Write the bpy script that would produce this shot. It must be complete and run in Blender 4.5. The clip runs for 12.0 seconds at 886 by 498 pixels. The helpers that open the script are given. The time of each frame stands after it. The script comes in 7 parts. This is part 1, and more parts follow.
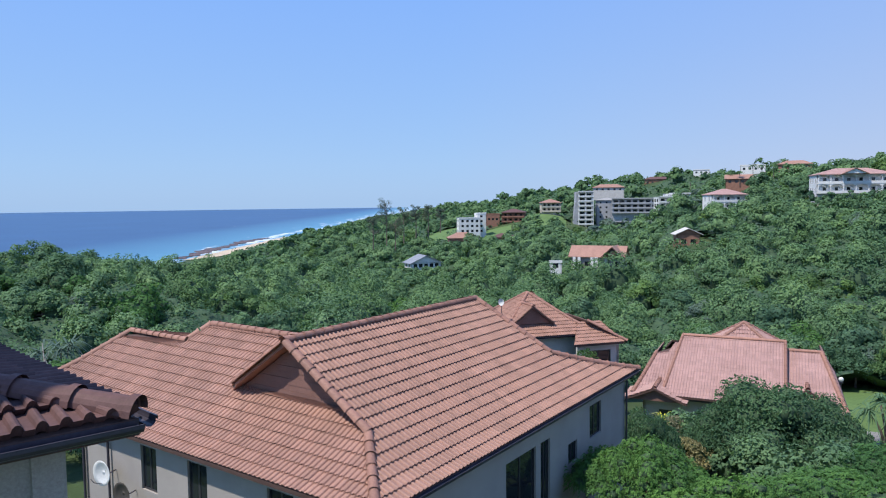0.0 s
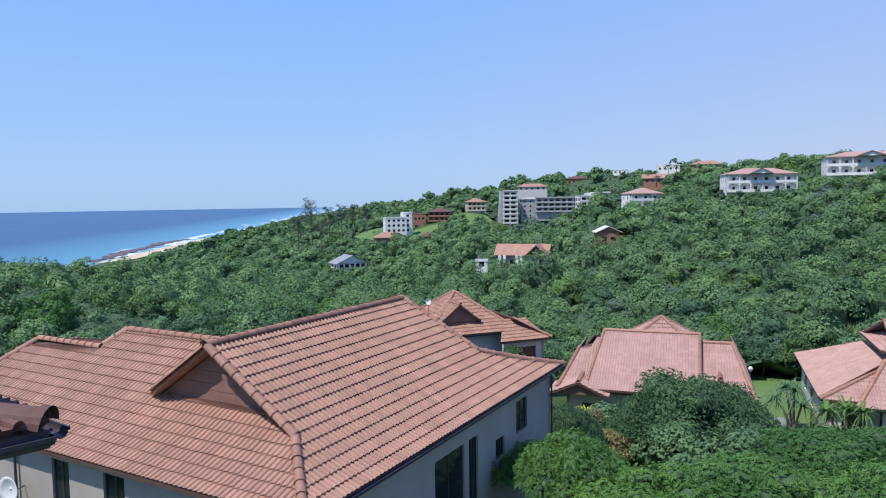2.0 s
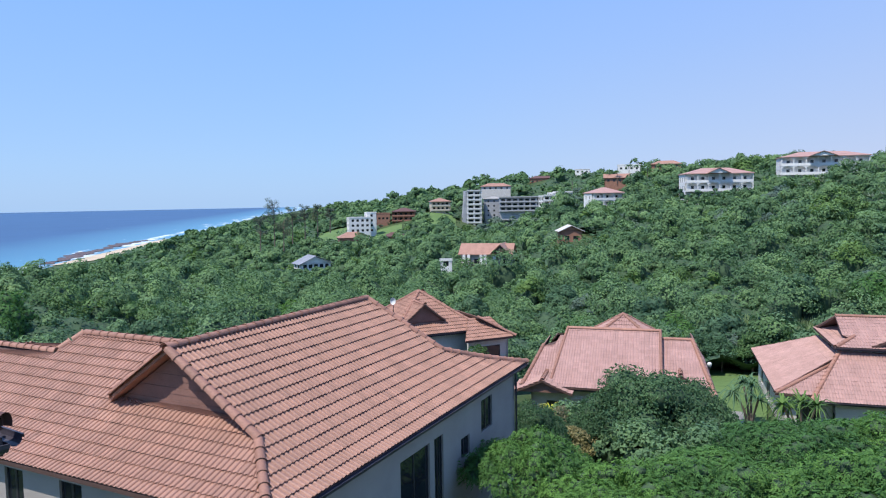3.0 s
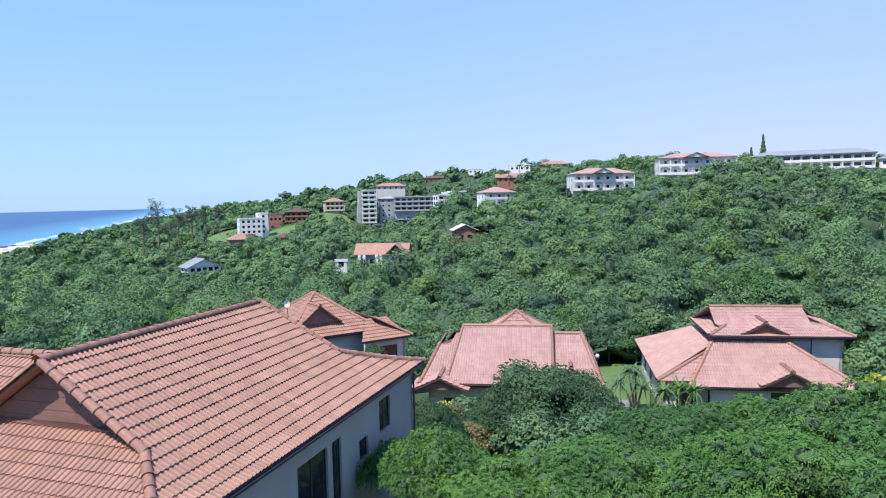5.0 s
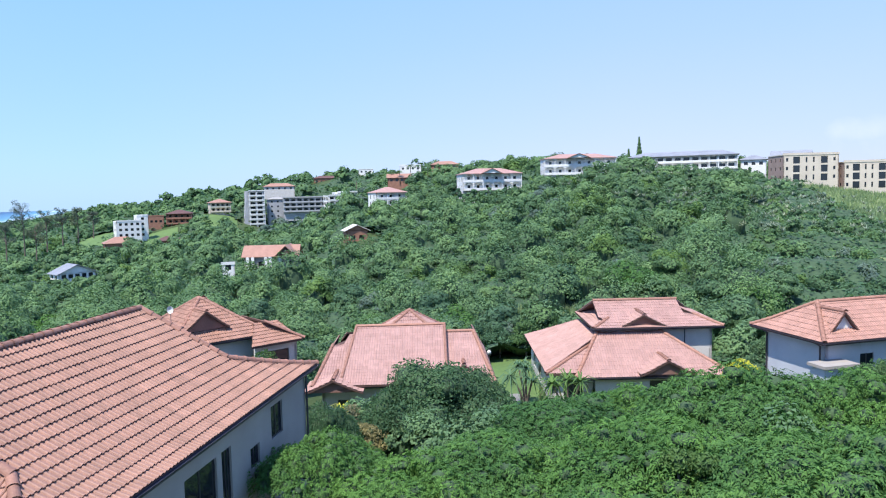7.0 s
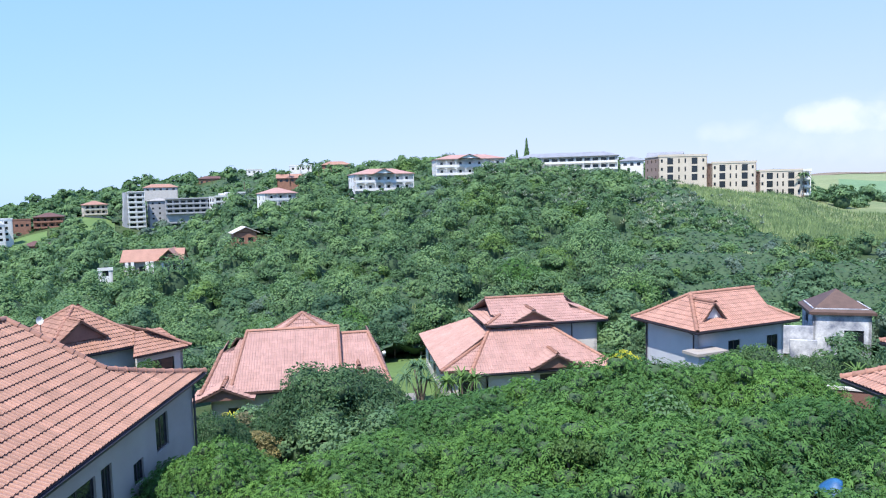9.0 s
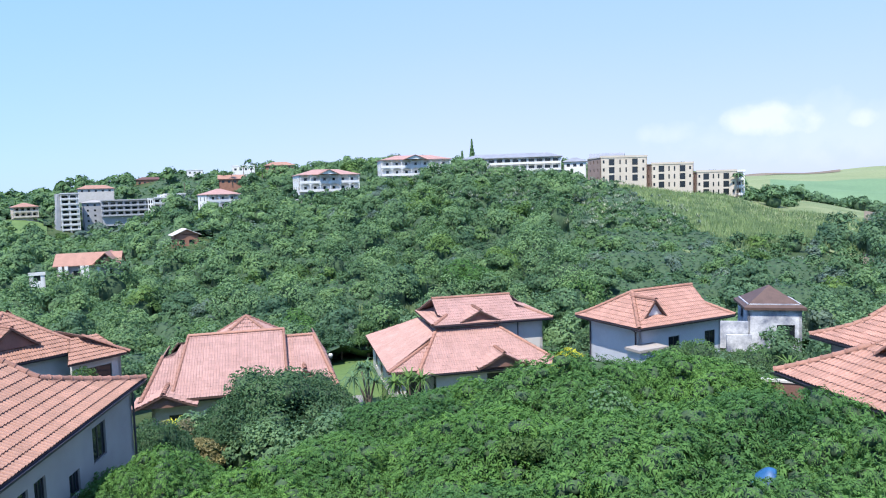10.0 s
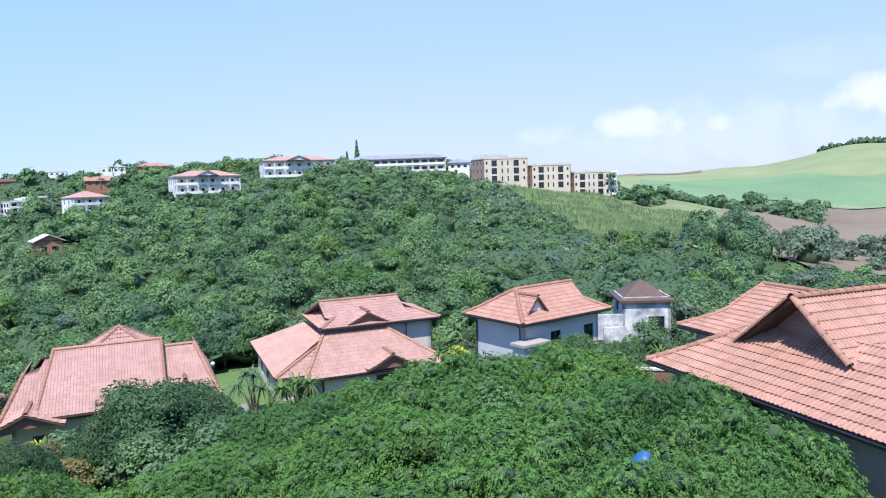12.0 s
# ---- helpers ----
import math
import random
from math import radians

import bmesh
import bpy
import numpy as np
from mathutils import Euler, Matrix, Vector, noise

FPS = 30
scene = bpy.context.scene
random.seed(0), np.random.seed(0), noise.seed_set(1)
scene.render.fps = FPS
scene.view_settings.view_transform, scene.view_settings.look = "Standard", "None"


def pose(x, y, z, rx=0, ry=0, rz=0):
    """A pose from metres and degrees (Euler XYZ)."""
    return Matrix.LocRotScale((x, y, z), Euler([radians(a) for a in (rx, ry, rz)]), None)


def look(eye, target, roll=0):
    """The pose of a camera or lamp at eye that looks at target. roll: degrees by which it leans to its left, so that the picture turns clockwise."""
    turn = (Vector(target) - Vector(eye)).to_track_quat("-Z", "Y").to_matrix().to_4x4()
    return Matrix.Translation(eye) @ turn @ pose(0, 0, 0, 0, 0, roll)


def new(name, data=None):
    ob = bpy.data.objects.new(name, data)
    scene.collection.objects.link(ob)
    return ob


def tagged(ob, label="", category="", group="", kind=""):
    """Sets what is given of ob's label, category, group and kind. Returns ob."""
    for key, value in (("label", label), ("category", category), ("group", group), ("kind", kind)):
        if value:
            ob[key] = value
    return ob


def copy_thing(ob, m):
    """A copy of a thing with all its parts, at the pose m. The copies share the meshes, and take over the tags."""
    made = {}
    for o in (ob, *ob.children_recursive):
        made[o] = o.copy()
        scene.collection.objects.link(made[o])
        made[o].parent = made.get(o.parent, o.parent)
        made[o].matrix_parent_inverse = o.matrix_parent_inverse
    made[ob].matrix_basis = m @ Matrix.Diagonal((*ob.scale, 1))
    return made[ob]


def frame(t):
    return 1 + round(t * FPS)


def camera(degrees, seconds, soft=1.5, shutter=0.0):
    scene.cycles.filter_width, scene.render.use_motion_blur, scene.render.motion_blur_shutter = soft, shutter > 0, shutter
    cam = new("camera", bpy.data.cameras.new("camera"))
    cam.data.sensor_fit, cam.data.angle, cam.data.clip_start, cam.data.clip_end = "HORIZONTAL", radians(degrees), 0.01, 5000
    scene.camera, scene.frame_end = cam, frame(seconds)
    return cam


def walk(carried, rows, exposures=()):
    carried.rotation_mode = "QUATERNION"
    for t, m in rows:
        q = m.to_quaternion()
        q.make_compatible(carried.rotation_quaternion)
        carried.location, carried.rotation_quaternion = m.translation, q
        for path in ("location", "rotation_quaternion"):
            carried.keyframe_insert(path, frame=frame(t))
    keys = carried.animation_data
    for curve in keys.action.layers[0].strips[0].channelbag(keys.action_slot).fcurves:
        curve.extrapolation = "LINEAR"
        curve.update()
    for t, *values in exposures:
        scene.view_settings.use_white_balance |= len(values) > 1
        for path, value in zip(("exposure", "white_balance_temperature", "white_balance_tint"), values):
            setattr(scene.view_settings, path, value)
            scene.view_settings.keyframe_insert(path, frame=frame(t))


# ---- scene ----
# ------------------------------------------------------------ camera and path
EYE = (0.0, 0.0, 14.5)
cam = camera(64.6, 12.0, soft=1.1)
# seconds, tilt, lean, turn: a slow pan from one spot
ROWS = [(0, 86.02, 0.63, -0.04), (0.5, 85.98, 0.65, -1.63), (1, 85.95, 0.70, -3.22), (1.5, 85.93, 0.77, -4.75), (2, 85.90, 0.80, -6.06), (2.5, 85.87, 0.89, -7.35), (3, 85.83, 0.91, -8.99), (5, 85.66, 1.15, -17.56), (5.5, 85.62, 1.22, -19.77), (6, 85.55, 1.30, -21.97), (6.5, 85.50, 1.28, -24.20), (7, 85.47, 1.38, -26.40), (9, 85.27, 1.60, -35.16), (9.5, 85.23, 1.65, -37.35), (10, 85.20, 1.72, -39.56), (10.5, 85.16, 1.78, -41.73), (11, 85.15, 1.82, -43.87), (11.5, 85.13, 1.93, -46.13), (12, 84.98, 2.00, -48.85)]
walk(cam, [(t, pose(*EYE, rx, ry, rz)) for t, rx, ry, rz in ROWS],
     exposures=[(0, 0.0), (3, 0.12), (5, 0.36), (7, 0.48), (9, 0.54), (12, 0.52)])

# ------------------------------------------------------------ world and sun
SUN_AZ, SUN_EL = 238.0, 61.0
world = bpy.data.worlds.new("world")
scene.world = world
world.use_nodes = True
wn = world.node_tree
wn.nodes.clear()
w_out = wn.nodes.new("ShaderNodeOutputWorld")
w_bg = wn.nodes.new("ShaderNodeBackground")
w_sky = wn.nodes.new("ShaderNodeTexSky")
w_sky.sky_type = "NISHITA"
w_sky.sun_disc = False
w_sky.sun_elevation = radians(SUN_EL)
w_sky.sun_rotation = radians(SUN_AZ)
w_sky.altitude = 60
w_sky.air_density, w_sky.dust_density, w_sky.ozone_density = 1.0, 0.3, 3.0


def wlink(a, b):
    wn.links.new(a, b)


def wramp(fac, stops):
    r = wn.nodes.new("ShaderNodeValToRGB")
    els = r.color_ramp.elements
    while len(els) < len(stops):
        els.new(0.5)
    for e, (p, c) in zip(els, stops):
        e.position, e.color = p, (*c, 1)
    wlink(fac, r.inputs["Fac"])
    return r.outputs["Color"]


# coastal haze: a smooth veil over the clear sky, palest near the horizon, with fair-weather cloud inland
w_dir = wn.nodes.new("ShaderNodeTexCoord").outputs["Generated"]
w_sep = wn.nodes.new("ShaderNodeSeparateXYZ")
wlink(w_dir, w_sep.inputs[0])
w_veil = wramp(w_sep.outputs["Z"], [(0.0, (0.345, 0.560, 0.90)), (0.05, (0.345, 0.570, 0.94)), (0.30, (0.248, 0.485, 1.05)), (0.8, (0.14, 0.32, 0.80))])
w_noise = wn.nodes.new("ShaderNodeTexNoise")
w_noise.inputs["Scale"].default_value, w_noise.inputs["Detail"].default_value = 22.0, 6.0
wlink(w_dir, w_noise.inputs["Vector"])


def wmath(op, a, b, clamp=False):
    n = wn.nodes.new("ShaderNodeMath")
    n.operation, n.use_clamp = op, clamp
    for value, socket in ((a, n.inputs[0]), (b, n.inputs[1])):
        if hasattr(value, "links"):
            wlink(value, socket)
        else:
            socket.default_value = value
    return n.outputs[0]


def puff(az, el, wide, high, dense):
    """A soft fair-weather cloud about a bearing and height, in degrees."""
    turn = wn.nodes.new("ShaderNodeVectorRotate")
    turn.rotation_type = "Z_AXIS"
    turn.inputs["Angle"].default_value = radians(az)
    wlink(w_dir, turn.inputs["Vector"])
    xyz = wn.nodes.new("ShaderNodeSeparateXYZ")
    wlink(turn.outputs[0], xyz.inputs[0])
    x = wmath("DIVIDE", xyz.outputs["X"], radians(wide))
    z = wmath("DIVIDE", wmath("SUBTRACT", xyz.outputs["Z"], math.sin(radians(el))), radians(high))
    q = wmath("ADD", wmath("MULTIPLY", x, x), wmath("MULTIPLY", z, z))
    body = wmath("SUBTRACT", 1.05, wmath("ADD", q, wmath("MULTIPLY", wmath("SUBTRACT", w_noise.outputs["Fac"], 0.5), 3.2)), True)
    front = wmath("GREATER_THAN", xyz.outputs["Y"], 0.0)
    return wmath("MULTIPLY", wmath("MULTIPLY", body, front), dense)


def wmix(mode, fac, a, b):
    n = wn.nodes.new("ShaderNodeMix")
    n.data_type, n.blend_type = "RGBA", mode
    for value, socket in ((fac, n.inputs["Factor"]), (a, n.inputs["A"]), (b, n.inputs["B"])):
        if hasattr(value, "links"):
            wlink(value, socket)
        else:
            socket.default_value = value if isinstance(value, float) else (*value, 1)
    return n.outputs["Result"]


w_mask = 0.0
for az, el, wide, high, dense in ((64.4, 4.3, 3.9, 1.3, 0.75), (70.3, 4.2, 1.2, 0.8, 0.6), (80.8, 5.5, 3.6, 1.5, 0.9), (57.6, 4.0, 2.4, 1.0, 0.28),
                                  (74.0, 4.4, 2.6, 1.2, 0.3), (70.0, 3.4, 13.0, 2.6, 0.22), (90.0, 5.0, 5.0, 2.0, 0.8), (77.0, 8.0, 5.0, 1.6, 0.14)):
    w_mask = wmath("MAXIMUM", puff(az, el, wide, high, dense), w_mask)
# the haze is whiter inland than over the sea
w_haze = wmix("MULTIPLY", 1.0, wramp(w_sep.outputs["Z"], [(0.0, (0.8, 0.8, 0.8)), (0.20, (0.35, 0.35, 0.35)), (0.5, (0, 0, 0))]), wramp(w_sep.outputs["X"], [(0.0, (0, 0, 0)), (0.65, (1, 1, 1))]))
w_blue = wmix("MIX", w_mask, wmix("MIX", w_haze, w_veil, (0.50, 0.545, 0.79)), (0.72, 0.75, 0.82))
w_clear = wmix("MULTIPLY", 1.0, w_sky.outputs[0], (0.12, 0.12, 0.12))
wlink(wmix("MIX", 0.86, w_clear, w_blue), w_bg.inputs["Color"])
w_bg.inputs["Strength"].default_value = 1.0
wlink(w_bg.outputs[0], w_out.inputs["Surface"])

sun = new("sun", bpy.data.lights.new("sun", "SUN"))
sun.data.energy, sun.data.angle, sun.data.color = 4.6, radians(0.6), (1.0, 0.95, 0.87)
s_az, s_el = radians(SUN_AZ), radians(SUN_EL)
s_dir = Vector((math.sin(s_az) * math.cos(s_el), math.cos(s_az) * math.cos(s_el), math.sin(s_el)))
sun.matrix_world = look(s_dir * 50, (0, 0, 0))


# ------------------------------------------------------------ materials
def mat(name, rough=0.8, metal=0.0):
    m = bpy.data.materials.new(name)
    m.use_nodes = True
    b = m.node_tree.nodes["Principled BSDF"]
    b.inputs["Roughness"].default_value = rough
    b.inputs["Metallic"].default_value = metal
    return m, m.node_tree, b


def node(nt, kind, **props):
    n = nt.nodes.new(kind)
    for key, value in props.items():
        n.inputs[key].default_value = value
    return n


def coords(nt, where="Object"):
    return nt.nodes.new("ShaderNodeTexCoord").outputs[where]


def noise_fac(nt, scale, detail=4.0, rough=0.6, vec=None):
    n = node(nt, "ShaderNodeTexNoise", Scale=scale, Detail=detail, Roughness=rough)
    nt.links.new(vec if vec is not None else coords(nt), n.inputs["Vector"])
    return n.outputs["Fac"]


def ramp(nt, fac, stops):
    r = nt.nodes.new("ShaderNodeValToRGB")
    els = r.color_ramp.elements
    while len(els) < len(stops):
        els.new(0.5)
    for e, (p, c) in zip(els, stops):
        e.position, e.color = p, (*c, 1)
    nt.links.new(fac, r.inputs["Fac"])
    return r.outputs["Color"]


def mix(nt, fac, a, b, mode="MIX"):
    n = nt.nodes.new("ShaderNodeMix")
    n.data_type, n.blend_type = "RGBA", mode
    for value, socket in ((fac, n.inputs["Factor"]), (a, n.inputs["A"]), (b, n.inputs["B"])):
        if hasattr(value, "links"):
            nt.links.new(value, socket)
        else:
            socket.default_value = value if isinstance(value, float) else (*value, 1)
    return n.outputs["Result"]


def bump(nt, b, fac, strength=0.3, dist=0.02):
    n = node(nt, "ShaderNodeBump", Strength=strength, Distance=dist)
    nt.links.new(fac, n.inputs["Height"])
    nt.links.new(n.outputs["Normal"], b.inputs["Normal"])


def surface(name, low, high, scale=2.0, fine=30.0, rough=0.8, relief=0.25, depth=0.01, metal=0.0, island=0.0, piece=0.0):
    """Two scales of colour variation with a fine relief; island and piece vary each mesh island or each object."""
    m, nt, b = mat(name, rough, metal)
    mid = tuple((p + q) / 2 for p, q in zip(low, high))
    col = ramp(nt, noise_fac(nt, scale), [(0.3, low), (0.5, mid), (0.72, high)])
    fine_f = noise_fac(nt, fine, 6.0, 0.7)
    col = mix(nt, 1.0, col, ramp(nt, fine_f, [(0.25, (0.72, 0.72, 0.72)), (0.75, (1.18, 1.18, 1.18))]), "MULTIPLY")
    if island:
        g = nt.nodes.new("ShaderNodeNewGeometry").outputs["Random Per Island"]
        k = 1 - island
        col = mix(nt, 1.0, col, ramp(nt, g, [(0.0, (k, k, k)), (1.0, (1 + island, 1 + island * 0.95, 1 + island * 0.9))]), "MULTIPLY")
    if piece:
        g = nt.nodes.new("ShaderNodeObjectInfo").outputs["Random"]
        k = 1 - piece
        col = mix(nt, 1.0, col, ramp(nt, g, [(0.0, (k, k, k)), (1.0, (1 + piece, 1 + piece * 0.95, 1 + piece * 0.9))]), "MULTIPLY")
    nt.links.new(col, b.inputs["Base Color"])
    if relief:
        bump(nt, b, fine_f, relief, depth)
    return m


def leaf_material(name, low, high, big=0.13):
    """Leaves: colour varies by leaf, by clump and by tree; some light passes through."""
    m, nt, b = mat(name, 0.65)
    b.inputs["Specular IOR Level"].default_value = 0.18
    g = nt.nodes.new("ShaderNodeNewGeometry").outputs["Random Per Island"]
    col = ramp(nt, g, [(0.0, low), (0.55, tuple((p + q) / 2 for p, q in zip(low, high))), (1.0, high)])
    patch = noise_fac(nt, big, 3.0, 0.6, coords(nt))
    col = mix(nt, 1.0, col, ramp(nt, patch, [(0.36, (0.62, 0.70, 0.72)), (0.64, (1.24, 1.21, 1.06))]), "MULTIPLY")
    r = nt.nodes.new("ShaderNodeObjectInfo").outputs["Random"]
    col = mix(nt, 1.0, col, ramp(nt, r, [(0.0, (0.72, 0.80, 0.85)), (0.5, (1.0, 1.0, 1.0)), (1.0, (1.14, 1.12, 0.94))]), "MULTIPLY")
    nt.links.new(col, b.inputs["Base Color"])
    tr = nt.nodes.new("ShaderNodeBsdfTranslucent")
    nt.links.new(mix(nt, 1.0, col, (1.0, 1.12, 0.8), "MULTIPLY"), tr.inputs["Color"])
    mx = nt.nodes.new("ShaderNodeMixShader")
    mx.inputs["Fac"].default_value = 0.28
    out = nt.nodes["Material Output"]
    nt.links.new(b.outputs[0], mx.inputs[1])
    nt.links.new(tr.outputs[0], mx.inputs[2])
    nt.links.new(mx.outputs[0], out.inputs["Surface"])
    return m


M_TILE = surface("terracotta tile", (0.335, 0.180, 0.132), (0.435, 0.240, 0.180), 0.7, 14, 0.62, 0.3, 0.006, island=0.10)
M_TILE_PIECE = surface("terracotta tile piece", (0.335, 0.180, 0.132), (0.435, 0.240, 0.180), 0.7, 14, 0.62, 0.3, 0.006, piece=0.10)
M_TILE_PALE = surface("faded pink tile", (0.405, 0.238, 0.205), (0.495, 0.300, 0.262), 0.5, 12, 0.65, 0.3, 0.006, island=0.08)
M_TILE_MID = surface("weathered terracotta tile", (0.39, 0.212, 0.165), (0.485, 0.27, 0.215), 0.6, 12, 0.62, 0.3, 0.006, island=0.10)
M_TILE_MID_PIECE = surface("weathered terracotta tile piece", (0.39, 0.212, 0.165), (0.485, 0.27, 0.215), 0.6, 12, 0.62, 0.3, 0.006, piece=0.10)
# lighter than the brown board: bounced light is put into this mauve
M_GABLE_BOUNCE = surface("bounce-lit gable board", (0.30, 0.18, 0.17), (0.38, 0.235, 0.22), 1.2, 26, 0.75, 0.3, 0.006)
M_CAP = surface("ridge tile", (0.31, 0.155, 0.112), (0.42, 0.22, 0.16), 1.2, 16, 0.65, 0.35, 0.006, piece=0.18)
# brown tile; shade on the corner roof is worked into this base
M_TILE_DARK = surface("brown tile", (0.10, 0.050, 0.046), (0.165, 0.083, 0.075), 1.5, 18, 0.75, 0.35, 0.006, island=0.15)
M_BROWN_SHEET = surface("brown roof sheet", (0.09, 0.055, 0.045), (0.14, 0.085, 0.07), 1.5, 18, 0.6, 0.2, 0.005)
M_PLASTER = surface("taupe plaster", (0.36, 0.325, 0.30), (0.43, 0.39, 0.36), 0.6, 40, 0.88, 0.25, 0.004)
M_PLASTER_PALE = surface("pale plaster", (0.56, 0.53, 0.50), (0.66, 0.63, 0.60), 0.6, 40, 0.88, 0.25, 0.004)
M_WHITE = surface("white wall paint", (0.76, 0.75, 0.73), (0.86, 0.85, 0.83), 0.4, 25, 0.8, 0.2, 0.004)
M_FLAT_SIDE = surface("pinkish brown plaster", (0.36, 0.25, 0.21), (0.44, 0.31, 0.26), 0.3, 20, 0.88, 0.2, 0.004)
M_CREAM = surface("cream plaster", (0.60, 0.52, 0.43), (0.70, 0.62, 0.52), 0.25, 20, 0.88, 0.2, 0.004)
M_GREYWALL = surface("grey wall", (0.36, 0.37, 0.40), (0.46, 0.47, 0.50), 0.3, 20, 0.85, 0.2, 0.004)
M_BRICK = surface("brown face brick", (0.27, 0.13, 0.09), (0.38, 0.19, 0.13), 0.8, 12, 0.85, 0.3, 0.01)
M_TIMBER = surface("dark brown timber", (0.075, 0.042, 0.036), (0.12, 0.066, 0.055), 1.2, 26, 0.7, 0.3, 0.006)
M_GABLE = surface("brown gable board", (0.20, 0.105, 0.085), (0.27, 0.145, 0.12), 1.2, 26, 0.75, 0.3, 0.006)
M_GUTTER = surface("dark gutter paint", (0.045, 0.040, 0.055), (0.075, 0.065, 0.085), 1.2, 26, 0.4, 0.1, 0.003)
M_METALROOF = surface("grey metal roof", (0.24, 0.25, 0.28), (0.33, 0.34, 0.37), 0.3, 15, 0.5, 0.15, 0.006)
M_CONCRETE = surface("concrete", (0.30, 0.29, 0.28), (0.42, 0.41, 0.40), 0.7, 22, 0.9, 0.3, 0.006)
M_FRAME = surface("dark window frame", (0.03, 0.03, 0.035), (0.05, 0.05, 0.055), 2, 30, 0.4, 0.0)
M_BARK = surface("grey-brown bark", (0.13, 0.10, 0.08), (0.24, 0.19, 0.15), 2.5, 18, 0.9, 0.6, 0.02)
M_DISH = surface("white dish", (0.70, 0.70, 0.69), (0.80, 0.80, 0.79), 3, 30, 0.5, 0.05)
M_DISH_DARK = surface("weathered dark dish", (0.06, 0.05, 0.045), (0.10, 0.085, 0.07), 3, 30, 0.6, 0.1)
M_BLUE = surface("blue plastic sheet", (0.012, 0.07, 0.20), (0.03, 0.15, 0.34), 3, 20, 0.5, 0.2, 0.02)
M_YELLOW = leaf_material("yellow bloom", (0.544, 0.517, 0.067), (0.706, 0.679, 0.127))
M_LEAF = leaf_material("green leaf", (0.114, 0.202, 0.120), (0.166, 0.276, 0.152))
M_LEAF_FEATHER = leaf_material("feathery green leaf", (0.072, 0.160, 0.050), (0.134, 0.272, 0.080))
M_LEAF_DARK = leaf_material("dark green leaf", (0.096, 0.178, 0.094), (0.145, 0.248, 0.124))
M_LEAF_GREY = leaf_material("grey green leaf", (0.130, 0.187, 0.155), (0.204, 0.279, 0.227))
M_LEAF_LIME = leaf_material("yellow green leaf", (0.099, 0.181, 0.062), (0.159, 0.265, 0.092))
M_LEAF_DRY = leaf_material("dry straw leaf", (0.26, 0.23, 0.13), (0.44, 0.39, 0.26))
# filler within crowns and below leaves; its dark green stands for shade
M_CORE = surface("dark green filler", (0.035, 0.070, 0.036), (0.070, 0.125, 0.058), 1.0, 6, 0.95, 0.0)
M_GROUND = surface("undergrowth", (0.030, 0.062, 0.018), (0.075, 0.115, 0.035), 0.05, 1.2, 0.95, 0.6, 0.15)
M_LAWN = surface("mown lawn", (0.095, 0.17, 0.045), (0.14, 0.225, 0.07), 0.15, 3.0, 0.95, 0.4, 0.03)
# cane green, muted in the base for haze over the far hill
M_CANE = surface("sugar cane", (0.20, 0.255, 0.115), (0.265, 0.305, 0.155), 0.02, 0.6, 0.95, 0.6, 0.2)
M_CANE_YOUNG = surface("young cane", (0.13, 0.235, 0.115), (0.175, 0.285, 0.145), 0.02, 0.6, 0.95, 0.6, 0.2)
M_GRASS = surface("rank grass", (0.13, 0.19, 0.075), (0.25, 0.285, 0.14), 0.07, 1.5, 0.95, 0.6, 0.2)
M_SOIL = surface("ploughed brown soil", (0.17, 0.135, 0.095), (0.24, 0.19, 0.135), 0.03, 0.8, 0.95, 0.5, 0.1)
M_ROCK = surface("dark wet rock", (0.09, 0.06, 0.055), (0.17, 0.115, 0.10), 0.15, 1.5, 0.6, 0.5, 0.2)
M_SAND = surface("beach sand", (0.52, 0.41, 0.29), (0.64, 0.52, 0.38), 0.02, 1.0, 0.95, 0.1, 0.02)
M_PAVE = surface("grey paving", (0.22, 0.21, 0.21), (0.30, 0.29, 0.28), 0.6, 12, 0.9, 0.2, 0.01)

# opaque pane; its near-black base stands for the unlit rooms behind
M_GLASS, _nt, _b = mat("window glass", 0.06)
_b.inputs["Base Color"].default_value = (0.018, 0.022, 0.028, 1)
_b.inputs["Specular IOR Level"].default_value = 0.6


